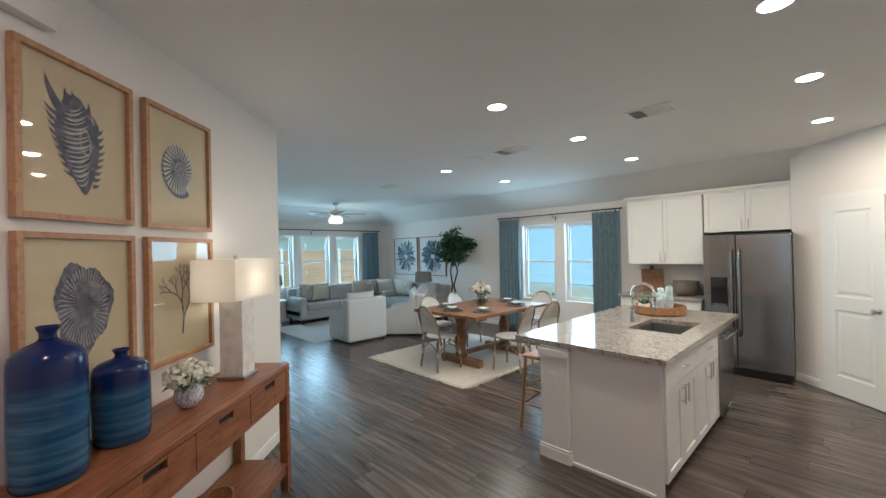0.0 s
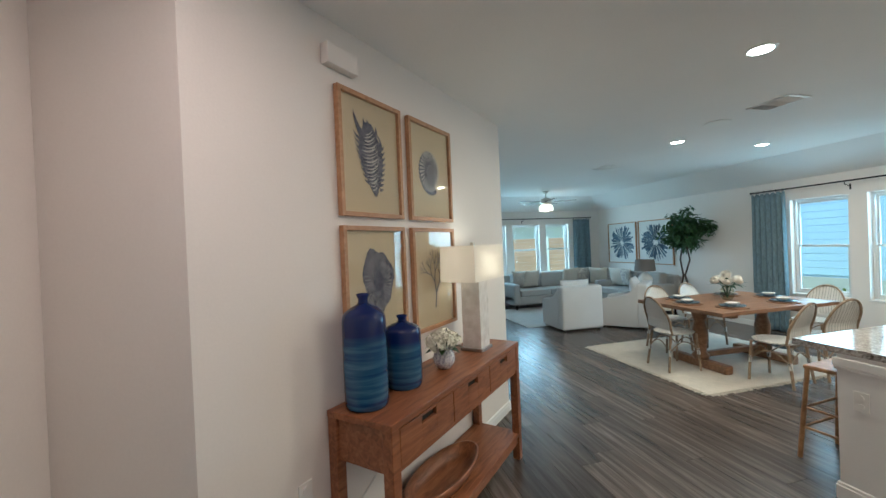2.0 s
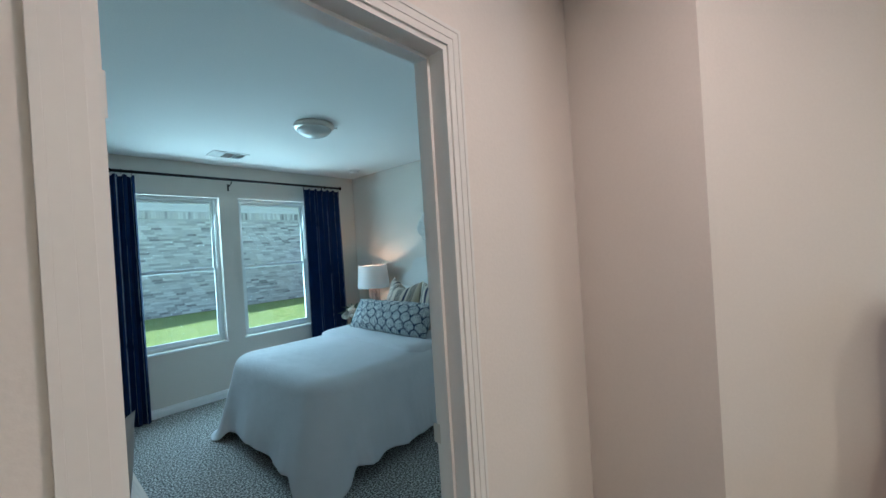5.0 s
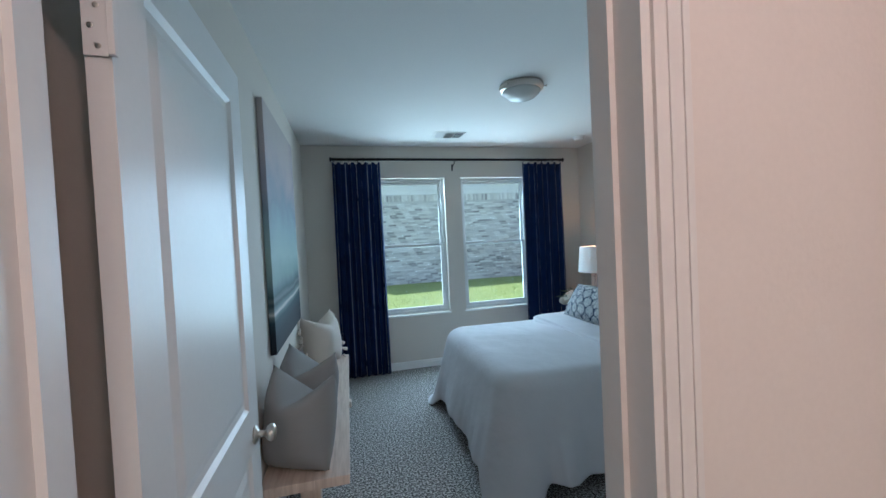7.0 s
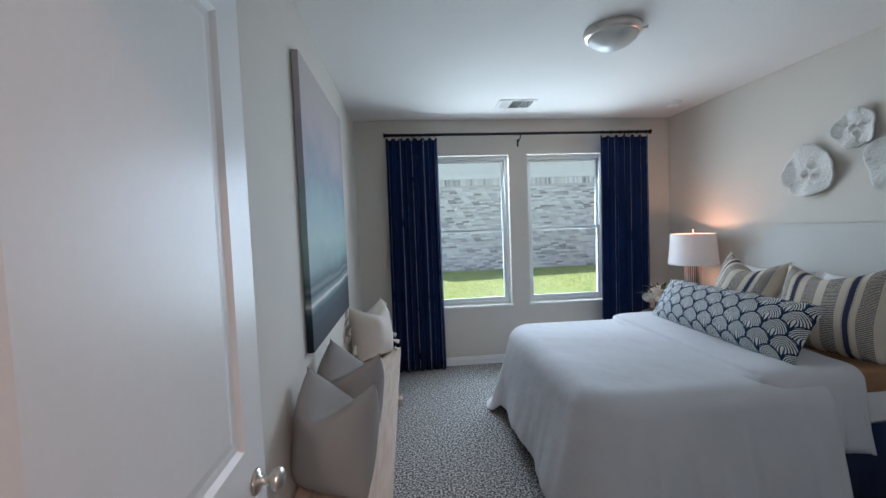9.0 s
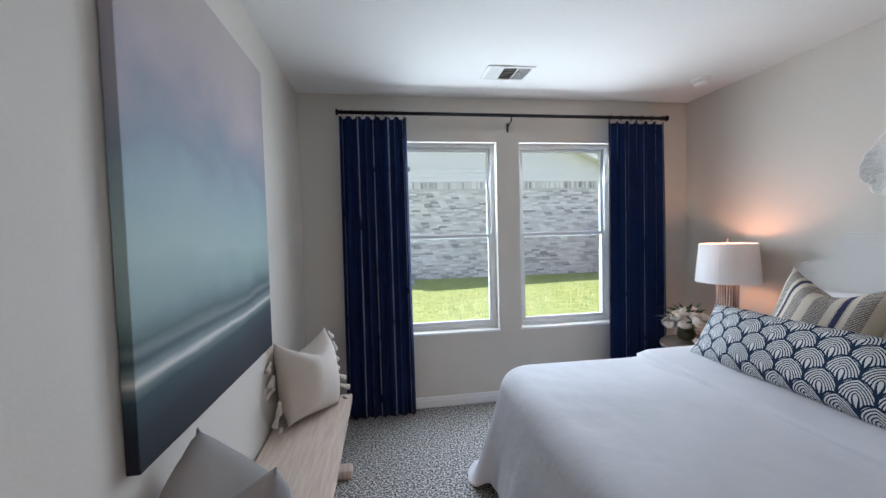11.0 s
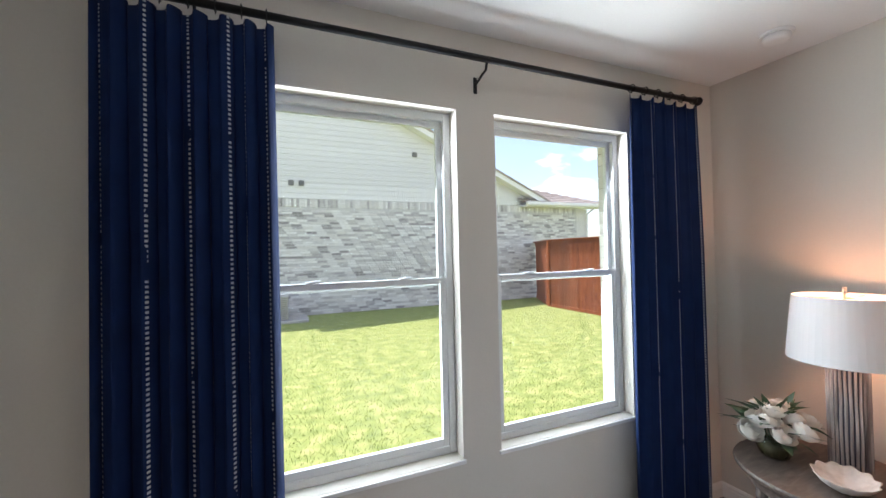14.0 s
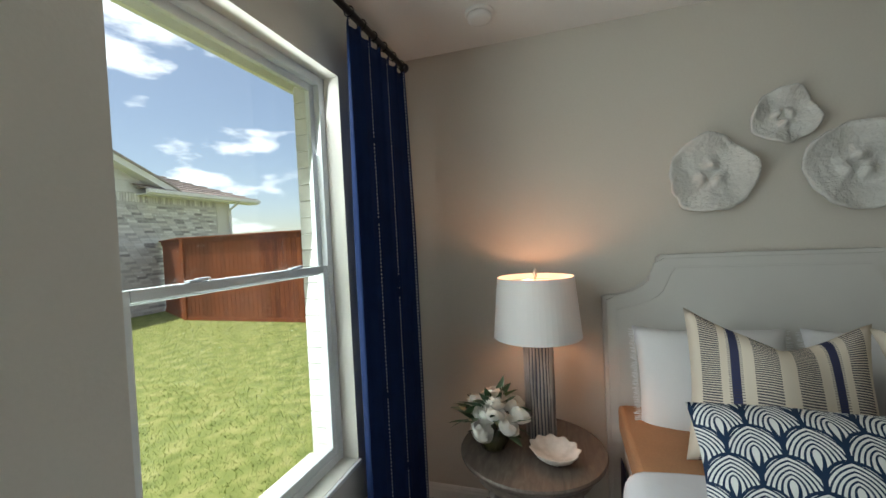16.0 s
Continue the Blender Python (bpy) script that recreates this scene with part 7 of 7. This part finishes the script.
cr_ = thing("stoneware_crock", "round taupe stoneware crock with handles on the counter", "crock", at=pose(1.60, -6.33, 0.915))
part("bowl", lathe([(0.10, 0.0), (0.15, 0.03), (0.175, 0.12), (0.165, 0.19), (0.172, 0.205), (0.155, 0.205), (0.15, 0.16)], 36), mat("taupe_stoneware", (0.20, 0.165, 0.14), 0.6, vary=0.15), cr_, smooth=True)
for s in (-1, 1):
    part("handle", tube([(s * 0.165, -0.03, 0.15), (s * 0.205, -0.015, 0.155), (s * 0.205, 0.015, 0.155), (s * 0.165, 0.03, 0.15)], 0.009, 8), bpy.data.materials["taupe_stoneware"], cr_)
outlet(pose(1.55, -2.565 + 0.003, 0.62, 0, 0, 180), "white plastic double outlet on the island column")


# stools, chairs, table
def bistro_stool(m):
    s = thing("counter_stool", "rattan counter stool with woven seat", "stool", "rattan counter stools", m)
    part("seat", box(-0.20, 0.20, -0.20, 0.20, 0.635, 0.665, bevel=0.012), M_RATTAN, s, "woven rattan seat")
    for x, y in ((-1, -1), (1, -1), (1, 1), (-1, 1)):
        part("leg", tube([(0.22 * x, 0.22 * y, 0.0), (0.18 * x, 0.18 * y, 0.64)], 0.015, 8), M_RATTAN, s)
    for z in (0.22, 0.36):
        for a, b in (((-1, -1), (1, -1)), ((1, -1), (1, 1)), ((1, 1), (-1, 1)), ((-1, 1), (-1, -1))):
            k = 0.205 if z < 0.3 else 0.197
            part("stretcher", tube([(k * a[0], k * a[1], z), (k * b[0], k * b[1], z)], 0.009, 6), M_RATTAN, s)
    return s


st = bistro_stool(pose(1.86, -3.08, 0, 0, 0, 5))
for y in (-3.80, -4.50):
    copy_thing(st, pose(1.86, y, 0))

M_WEAVE = ramp_mat("white_and_black_weave", [(0.36, (0.66, 0.64, 0.60)), (0.52, (0.06, 0.056, 0.052)), (0.68, (0.64, 0.62, 0.58))], 'wave', 0.6, 26, detail=0, distort=0.0, stretch=(0.2, 0.2, 1))
M_CANE = ramp_mat("grey_brown_cane", [(0.3, (0.17, 0.115, 0.07)), (0.7, (0.36, 0.26, 0.165))], 'noise', 0.45, 20, detail=4)


def bistro_chair(m):
    """A rattan bistro chair that faces +y."""
    c = thing("dining_chair", "rattan bistro chair with white woven seat and back", "chair", "bistro chairs round the table", m)
    part("seat", lathe([(0.18, 0.425), (0.215, 0.435), (0.22, 0.447), (0.19, 0.453)], 32), M_WEAVE, c, "white woven seat")
    hoop = [(-0.205, -0.17, 0.44)] + [(-0.21 * math.cos(a), -0.20 - 0.10 * math.sin(a), 0.60 + 0.27 * math.sin(a)) for a in [math.pi * q / 14 for q in range(15)]] + [(0.205, -0.17, 0.44)]
    part("back_hoop", tube(hoop, 0.013, 8), M_CANE, c)
    bm = bmesh.new()
    rows = []
    for j in range(10):
        t = j / 9
        z = 0.50 + 0.355 * t
        w = 0.20 if z < 0.60 else 0.205 * math.sqrt(max(0.02, 1 - ((z - 0.60) / 0.27) ** 2))
        yb = -0.185 - (0.0 if z < 0.60 else 0.10 * (z - 0.60) / 0.27) - 0.01
        rows.append([bm.verts.new((w * (2 * i / 8 - 1), yb - 0.03 * (1 - (2 * i / 8 - 1) ** 2), z)) for i in range(9)])
    for a, b in zip(rows, rows[1:]):
        for i in range(8):
            bm.faces.new((a[i], a[i + 1], b[i + 1], b[i]))
    thick(part("backrest", bm, M_WEAVE, c, "white woven back with dark chevrons"), 0.008)
    for x, y in ((-1, -1), (1, -1), (1, 1), (-1, 1)):
        part("leg", tube([(0.20 * x, 0.20 * y - 0.02, 0.0), (0.165 * x, 0.165 * y, 0.43)], 0.014, 8), M_CANE, c)
        part("leg_binding", tube([(0.185 * x, 0.185 * y - 0.01, 0.19), (0.179 * x, 0.179 * y - 0.008, 0.26)], 0.019, 8), M_WEAVE, c)
    for a, b in (((-1, -1), (1, -1)), ((1, -1), (1, 1)), ((1, 1), (-1, 1)), ((-1, 1), (-1, -1))):
        pts = [(0.185 * (a[0] + (b[0] - a[0]) * t), 0.185 * (a[1] + (b[1] - a[1]) * t) - 0.01, 0.23 + 0.12 * math.sin(math.pi * t)) for t in [q / 8 for q in range(9)]]
        part("arch_brace", tube(pts, 0.007, 6), M_CANE, c)
    return c


RZ = 0.012
ch = bistro_chair(pose(3.92, -3.62, RZ, 0, 0, 172))
for x, y, a in ((3.16, -4.22, -80), (3.14, -4.83, -96), (4.58, -4.20, 85), (4.60, -4.85, 95), (3.70, -5.62, 4)):
    copy_thing(ch, pose(x, y, RZ, 0, 0, a))

rug = thing("dining_rug", "ivory fringed wool rug under the dining table", "rug", at=pose(4.12, -4.35, 0.0))
part("pile", box(-1.0, 1.0, -1.12, 1.12, 0.0, 0.012, bevel=0.004), M_IVORYRUG, rug)
rr = random.Random(2)
for s in (-1, 1):
    bm = bmesh.new()
    for k in range(120):
        x = -0.99 + 1.98 * k / 119
        tube([(x, s * 1.11, 0.006), (x + rr.uniform(-0.012, 0.012), s * (1.15 + rr.uniform(0, 0.03)), 0.004)], 0.005, 4, bm)
    q = part("fringe", bm, M_IVORYRUG, rug)
    bm = bmesh.new()
    for k in range(120):
        y = -1.11 + 2.22 * k / 119
        tube([(s * 0.99, y, 0.006), (s * (1.03 + rr.uniform(0, 0.03)), y + rr.uniform(-0.012, 0.012), 0.004)], 0.005, 4, bm)
    part("fringe", bm, M_IVORYRUG, rug)

tb = thing("dining_table", "brown wooden trestle dining table", "dining table", at=pose(3.83, -4.42, RZ))
for k in range(6):
    part("top_plank", box(-0.60 + 0.2 * k, -0.60 + 0.2 * k + 0.199, -0.82, 0.82, 0.725, 0.765, bevel=0.002), M_TABLEWOOD, tb)
for y in (-0.86, 0.82):
    part("breadboard_end", box(-0.605, 0.605, y, y + 0.04, 0.722, 0.766, bevel=0.003), M_TABLEWOOD, tb)
for y in (-0.50, 0.50):
    part("pedestal", lathe([(0.085, 0.10), (0.095, 0.14), (0.06, 0.19), (0.075, 0.30), (0.085, 0.42), (0.055, 0.55), (0.08, 0.62), (0.09, 0.66)], 20, m=pose(0, y, 0)), M_TABLEWOOD, tb, smooth=True)
    part("foot", box(-0.37, 0.37, y - 0.055, y + 0.055, 0.0, 0.10, bevel=0.02), M_TABLEWOOD, tb)
    part("bearer", box(-0.45, 0.45, y - 0.05, y + 0.05, 0.655, 0.725, bevel=0.01), M_TABLEWOOD, tb)
part("stretcher", box(-0.035, 0.035, -0.50, 0.50, 0.11, 0.17, bevel=0.006), M_TABLEWOOD, tb)
TT = RZ + 0.766
for x, y in ((-0.36, 0.42), (-0.36, -0.35), (0.36, 0.42), (0.36, -0.35), (0.0, -0.62), (0.05, 0.62)):
    ps = thing("place_setting", "stacked blue-grey plates on a woven charger", "plates", "place settings on the table", pose(3.83 + x, -4.42 + y, TT))
    part("charger", lathe([(0.16, 0.0), (0.165, 0.008), (0.15, 0.010)], 28), M_TABLEWOOD, ps)
    part("plate", lathe([(0.07, 0.010), (0.13, 0.022), (0.132, 0.025), (0.07, 0.016)], 28), mat("slate_plate_glaze", (0.12, 0.15, 0.18), 0.2) if "slate_plate_glaze" not in bpy.data.materials else bpy.data.materials["slate_plate_glaze"], ps, smooth=True)
    part("bowl", lathe([(0.03, 0.024), (0.07, 0.05), (0.072, 0.055), (0.06, 0.05), (0.03, 0.03)], 24), M_CERAMIC, ps, smooth=True)
fl = thing("flower_vase", "clear glass vase of white blooms on the dining table", "flowers", at=pose(3.90, -4.45, TT))
part("vase", lathe([(0.05, 0.0), (0.075, 0.05), (0.07, 0.13), (0.055, 0.16), (0.065, 0.18), (0.06, 0.18), (0.05, 0.16)], 28), M_CLEAR, fl, smooth=True)
for k in range(7):
    a = 2 * math.pi * k / 6
    r = 0.11 if k < 6 else 0
    part("bloom", flower(0.055, 7, 40 + k), M_PETAL, fl, smooth=True, at=pose(r * math.cos(a), r * math.sin(a), 0.22 + (0.07 if k == 6 else 0), -40 * math.sin(a), 40 * math.cos(a), 20 * k))
    part("stem", tube([(0, 0, 0.02), (0.5 * r * math.cos(a), 0.5 * r * math.sin(a), 0.17), (r * math.cos(a), r * math.sin(a), 0.23)], 0.004, 5), M_LEAF2, fl)
for k in range(14):
    a = 2 * math.pi * k / 14
    part("leaf", leaf(0.16, 0.05, 0.3), M_LEAF2, fl, at=pose(0.05 * math.cos(a), 0.05 * math.sin(a), 0.19, rr.uniform(0, 60), 0, math.degrees(a) - 90))


# ---- living room ----
def armchair(m):
    """A slipcovered tub chair, 0.8 wide, that faces +y."""
    c = thing("armchair", "white slipcovered armchair with loose cushion", "armchair", "white slipcovered armchairs", m)
    part("back", box(-0.40, 0.40, -0.40, -0.22, 0.03, 0.80, bevel=0.05, seg=4), M_SLIP, c)
    for s in (-1, 1):
        bm = bmesh.new()
        prof = [(-0.25, 0.03), (0.40, 0.03), (0.40, 0.50), (0.30, 0.535), (0.10, 0.56), (-0.08, 0.62), (-0.20, 0.74), (-0.25, 0.76)]
        a = [bm.verts.new((s * 0.30, y, z)) for y, z in prof]
        b = [bm.verts.new((s * 0.40, y, z)) for y, z in prof]
        bm.faces.new(a)
        bm.faces.new(b[::-1])
        for k in range(len(prof)):
            j = (k + 1) % len(prof)
            bm.faces.new((a[k], a[j], b[j], b[k]))
        bmesh.ops.recalc_face_normals(bm, faces=bm.faces)
        bmesh.ops.bevel(bm, geom=bm.edges[:], offset=0.018, segments=2, affect='EDGES')
        part("arm", bm, M_SLIP, c)
    part("seat_base", box(-0.30, 0.30, -0.25, 0.395, 0.03, 0.30, bevel=0.015), M_SLIP, c)
    part("seat_cushion", box(-0.298, 0.298, -0.22, 0.41, 0.30, 0.45, bevel=0.045, seg=4), M_SLIP, c)
    part("back_cushion", pillow(0.58, 0.46, 0.18, pinch=0.03), M_SLIP, c, smooth=True, at=pose(0, -0.16, 0.665, -10, 0, 0))
    for sx in (-0.34, 0.34):
        for sy in (-0.34, 0.34):
            part("leg", box(sx - 0.02, sx + 0.02, sy - 0.02, sy + 0.02, 0.0, 0.035), M_BLACK, c)
    return c


ac1 = armchair(pose(6.46, -3.83, 0, 0, 0, -93))
copy_thing(ac1, pose(6.20, -4.83, 0, 0, 0, -48))


def sofa(L, seats, m, label):
    """A sofa L long that faces +y, with rolled arms."""
    s = thing("sofa", label, "sofa", "grey sectional sofa units", m)
    part("frame", box(-L / 2, L / 2, -0.42, 0.38, 0.12, 0.32, bevel=0.02), M_SOFA, s)
    part("back", box(-L / 2, L / 2, -0.44, -0.26, 0.14, 0.80, bevel=0.05, seg=4), M_SOFA, s)
    w = (L - 0.36) / seats
    for k in range(seats):
        x0 = -L / 2 + 0.18 + w * k
        part("seat_cushion", box(x0 + 0.004, x0 + w - 0.004, -0.26, 0.41, 0.32, 0.47, bevel=0.04, seg=4), M_SOFA, s)
        part("back_cushion", box(x0 + 0.006, x0 + w - 0.006, -0.30, -0.10, 0.46, 0.84, bevel=0.06, seg=4), M_SOFA, s)
    for sx in (-1, 1):
        a, b = sorted((sx * (L / 2), sx * (L / 2 - 0.17)))
        part("arm", box(a, b, -0.42, 0.42, 0.14, 0.62, bevel=0.07, seg=5), M_SOFA, s)
        for y in (-0.36, 0.34):
            part("leg", lathe([(0.018, 0.0), (0.028, 0.13)], 10, m=pose(sx * (L / 2 - 0.09), y, 0)), M_BLACK, s)
    return s


sofa(2.75, 3, pose(8.90, -4.98, 0, 0, 0, 90), "light grey linen sofa with rolled arms below the windows")
sofa(1.75, 2, pose(7.55, -6.13, 0, 0, 0, 0), "light grey linen sofa with rolled arms against the art wall")
M_PRINT = ramp_mat("charcoal_leaf_print", [(0.44, (0.60, 0.57, 0.52)), (0.52, (0.10, 0.10, 0.11)), (0.60, (0.60, 0.57, 0.52))], 'noise', 0.9, 12, detail=2, distort=2.5)
M_ECRU = mat("ecru_cotton", (0.56, 0.52, 0.45), 0.93, vary=0.06, fine=240)
gp = "sofa throw pillows"
for x, y, a, mt, lb in ((8.92, -3.98, 80, M_PRINT, "charcoal and cream printed throw pillow on the sofa"), (8.86, -4.25, 100, M_ECRU, "plain ecru throw pillow on the sofa"), (8.90, -5.35, 95, M_ECRU, "plain ecru throw pillow on the sofa"),
                        (8.92, -5.70, 80, M_PRINT, "charcoal and cream printed throw pillow on the sofa"), (8.62, -6.00, 35, M_ECRU, "plain ecru throw pillow on the sofa"), (8.05, -6.12, 10, M_ECRU, "plain ecru throw pillow on the sofa"), (7.70, -6.10, -8, M_PRINT, "charcoal and cream printed throw pillow on the sofa")):
    p = thing("throw_pillow", lb, "cushion", gp, pose(x, y, 0.70, -14, 0, a))
    part("cover", pillow(0.46, 0.44, 0.16, n=12), mt, p, smooth=True)
single("living_rug", box(6.70, 8.75, -5.80, -3.05, 0.0, 0.010, bevel=0.003), M_GREYRUG, "large pale grey rug under the seating", "rug")


def end_table_lamp(x, y, label_t):
    t = thing("end_table", label_t, "side table", "living room side tables", pose(x, y, 0))
    part("top", lathe([(0.27, 0.55), (0.28, 0.56), (0.28, 0.58), (0.27, 0.585)], 30), M_CERAMIC, t)
    part("pedestal", lathe([(0.17, 0.0), (0.17, 0.05), (0.09, 0.10), (0.12, 0.22), (0.07, 0.36), (0.10, 0.48), (0.14, 0.55)], 24), M_CERAMIC, t, smooth=True)
    l = thing("table_lamp", "white ceramic lamp with taupe drum shade, unlit", "lamp", "living room lamps", pose(x, y, 0.585))
    part("body", lathe([(0.07, 0.0), (0.08, 0.02), (0.14, 0.10), (0.14, 0.20), (0.07, 0.28), (0.03, 0.31)], 28), M_CERAMIC, l, smooth=True)
    part("stem", tube([(0, 0, 0.31), (0, 0, 0.55)], 0.006, 8), M_NICKEL, l)
    part("shade", drum(0.20, 0.34, 0.18, 0.57), M_SHADEGREY, l, "taupe drum shade")
    return t


end_table_lamp(8.95, -3.18, "round white side table beside the sofa")
end_table_lamp(6.75, -5.75, "round white side table at the sofa's end")

for x0, x1 in ((6.82, 7.86), (7.92, 8.93)):
    a = thing("framed_art", "square framed white print of a dark blue starburst", "framed print", "starburst prints", pose((x0 + x1) / 2, YK, 1.50, 0, 0, 180))
    h = 0.505
    for nm, s in (("frame_side", (-h, -h + 0.02, -0.04, -0.003, -h, h)), ("frame_side", (h - 0.02, h, -0.04, -0.003, -h, h)), ("frame_rail", (-h + 0.02, h - 0.02, -0.04, -0.003, -h, -h + 0.02)), ("frame_rail", (-h + 0.02, h - 0.02, -0.04, -0.003, h - 0.02, h))):
        part(nm, box(*s, bevel=0.002), M_OAK, a)
    part("paper", box(-h + 0.02, h - 0.02, -0.02, -0.004, -h + 0.02, h - 0.02), M_WHITEPAPER, a)
    bm = bmesh.new()
    rr = random.Random(int(x0 * 10))
    for k in range(64):
        an = 2 * math.pi * k / 64 + rr.uniform(-0.06, 0.06)
        r0, r1, w = rr.uniform(0.04, 0.10), rr.uniform(0.28, 0.44), rr.uniform(0.008, 0.030)
        d, n_ = Vector((math.cos(an), 0, math.sin(an))), Vector((-math.sin(an), 0, math.cos(an)))
        q = [d * r0 + n_ * 0.004, d * r0 - n_ * 0.004, d * r1 - n_ * w, d * (r1 + 0.02), d * r1 + n_ * w]
        bm.faces.new([bm.verts.new(v + Vector((0, -0.0215, 0))) for v in q])
    part("starburst", bm, M_BLUEINK, a, "dark blue ink starburst")

fan = thing("ceiling_fan", "nickel ceiling fan with dark blades and lit glass globes", "ceiling fan", at=pose(7.93, -4.21, H))
part("canopy", lathe([(0.065, 0.0), (0.06, -0.03), (0.02, -0.05)], 24), M_NICKEL, fan, smooth=True)
part("downrod", tube([(0, 0, -0.04), (0, 0, -0.16)], 0.012, 10), M_NICKEL, fan)
part("motor", lathe([(0.05, -0.15), (0.12, -0.17), (0.13, -0.23), (0.10, -0.28), (0.05, -0.31)], 30), M_NICKEL, fan, smooth=True)
for k in range(5):
    a = 72 * k + 20
    part("blade", box(0.16, 0.66, -0.065, 0.065, -0.004, 0.004, bevel=0.003), M_NIGHTWOOD, fan, "dark wooden blade", at=pose(0, 0, -0.235, 0, 0, a) @ pose(0, 0, 0, 10, 0, 0))
    part("blade_arm", box(0.10, 0.20, -0.018, 0.018, -0.012, -0.005), M_NICKEL, fan, at=pose(0, 0, -0.235, 0, 0, a))
for k in range(3):
    a = 2 * math.pi * k / 3 + 1.57
    part("globe", lathe([(0.03, 0.0), (0.05, -0.02), (0.068, -0.07), (0.066, -0.12), (0.045, -0.135)], 20, m=pose(0.10 * math.cos(a), 0.10 * math.sin(a), -0.31)), M_GLOBE, fan, "glowing frosted globe", smooth=True)

tree = thing("potted_tree", "tall indoor tree with twisted trunks and dark green crown", "tree", at=pose(6.15, -6.15, 0))
part("planter", lathe([(0.15, 0.0), (0.19, 0.32), (0.17, 0.32), (0.165, 0.27)], 28), M_CERAMIC, tree, smooth=True)
part("soil", lathe([(0.165, 0.25), (0.165, 0.275)], 20), M_BARK, tree)
rr = random.Random(6)
tops = []
for s in (-1, 1):
    pts = [(0.05 * s, 0, 0.27), (0.10 * s, 0.02, 0.55), (0.02 * s, 0.03, 0.85), (0.11 * s, 0, 1.15), (0.04 * s, 0, 1.45), (0.12 * s, 0.03, 1.75), (0.1 * s, 0, 1.98)]
    part("trunk", tube(pts, 0.022, 8, taper=0.009), M_BARK, tree)
bm = bmesh.new()
for k in range(34):
    a, e = rr.uniform(0, 6.28), rr.uniform(-0.1, 1.2)
    L = rr.uniform(0.2, 0.46)
    p0 = Vector((rr.uniform(-0.1, 0.1), rr.uniform(-0.05, 0.05), rr.uniform(1.38, 1.85)))
    p1 = p0 + L * Vector((math.cos(a) * math.cos(e), math.sin(a) * math.cos(e), math.sin(e) * 0.7))
    tube([p0, (p0 + p1) / 2 + Vector((0, 0, 0.02)), p1], 0.006, 4, bm, taper=0.002)
    tops.append((p0, p1))
part("limbs", bm, M_BARK, tree)
bm = bmesh.new()
for p0, p1 in tops:
    for q in range(58):
        t = rr.uniform(0.15, 1.15)
        p = p0 + (p1 - p0) * t + Vector((rr.gauss(0, 0.055), rr.gauss(0, 0.055), rr.gauss(0, 0.045)))
        join(bm, leaf(rr.uniform(0.08, 0.13), rr.uniform(0.032, 0.050), 0.3), Matrix.Translation(p) @ Euler((rr.uniform(-1.2, 0.6), rr.uniform(-0.8, 0.8), rr.uniform(0, 6.28))).to_matrix().to_4x4())
q = part("crown", bm, M_LEAF, tree)
q["kind"] = "stuff"

# curtains of the living and dining windows
rod_thing(0.0, 2.56, -0.12, 2.275, 0.0, (0.1, 1.28, 2.46), "black iron curtain rod above the dining windows", pose(5.11, YK, 0, 0, 0, 180), 0.011)
for a, b, s in ((0.02, 0.52, 4), (2.05, 2.54, 5)):
    curtain_thing(a, b, -0.12, 0.02, 2.25, 6, 0.032, s, M_TEALCURTAIN, "slate blue woven curtain hanging to the plank floor", "slate blue curtains", 6, 2.275, pose(5.11, YK, 0, 0, 0, 180))
rod_thing(0.0, 3.9, -0.10, 2.22, 0.0, (0.1, 1.9, 3.8), "black iron curtain rod above the living-room windows", pose(XF, -2.40, 0, 0, 0, -90), 0.011)
for a, b, s in ((0.05, 0.55, 14), (3.36, 3.86, 15)):
    curtain_thing(a, b, -0.10, 0.02, 2.195, 6, 0.032, s, M_TEALCURTAIN, "slate blue woven curtain hanging to the plank floor", "slate blue curtains", 6, 2.22, pose(XF, -2.40, 0, 0, 0, -90))

# ---- plank floor, board by board ----
floor = thing("floor", "grey-brown wood-look plank floor", "floor", kind="structure")
PW, PL = 0.182, 1.22
plank = mesh_of("plank", box(0, PL - 0.002, 0, PW - 0.0018, -0.012, 0.0, bevel=0.0012, seg=1), M_PLANK)
rest = bmesh.new()
cnt = 0
rr = random.Random(44)
y = YK
cells = []
while y < YD - 0.08:
    x = -1.85 - rr.uniform(0, PL)
    while x < XF:
        if x + PL > -1.80:
            cells.append((x, y))
        x += PL
    y += PW
cells.sort(key=lambda c: (c[0] + PL / 2 - 1.8) ** 2 + (c[1] + 1.9) ** 2)
for k, (x, y) in enumerate(cells):
    if k < 300 and x > -1.84:
        q = new("plank", plank)
        q.parent = floor
        q.location = (x, y, 0)
    else:
        box(max(x, -1.84), min(x + PL - 0.002, XF + 0.14), y, y + PW - 0.0018, -0.012, 0.0, bm=rest)
q = part("far_planks", rest, M_PLANK, floor)
q["kind"] = "stuff"
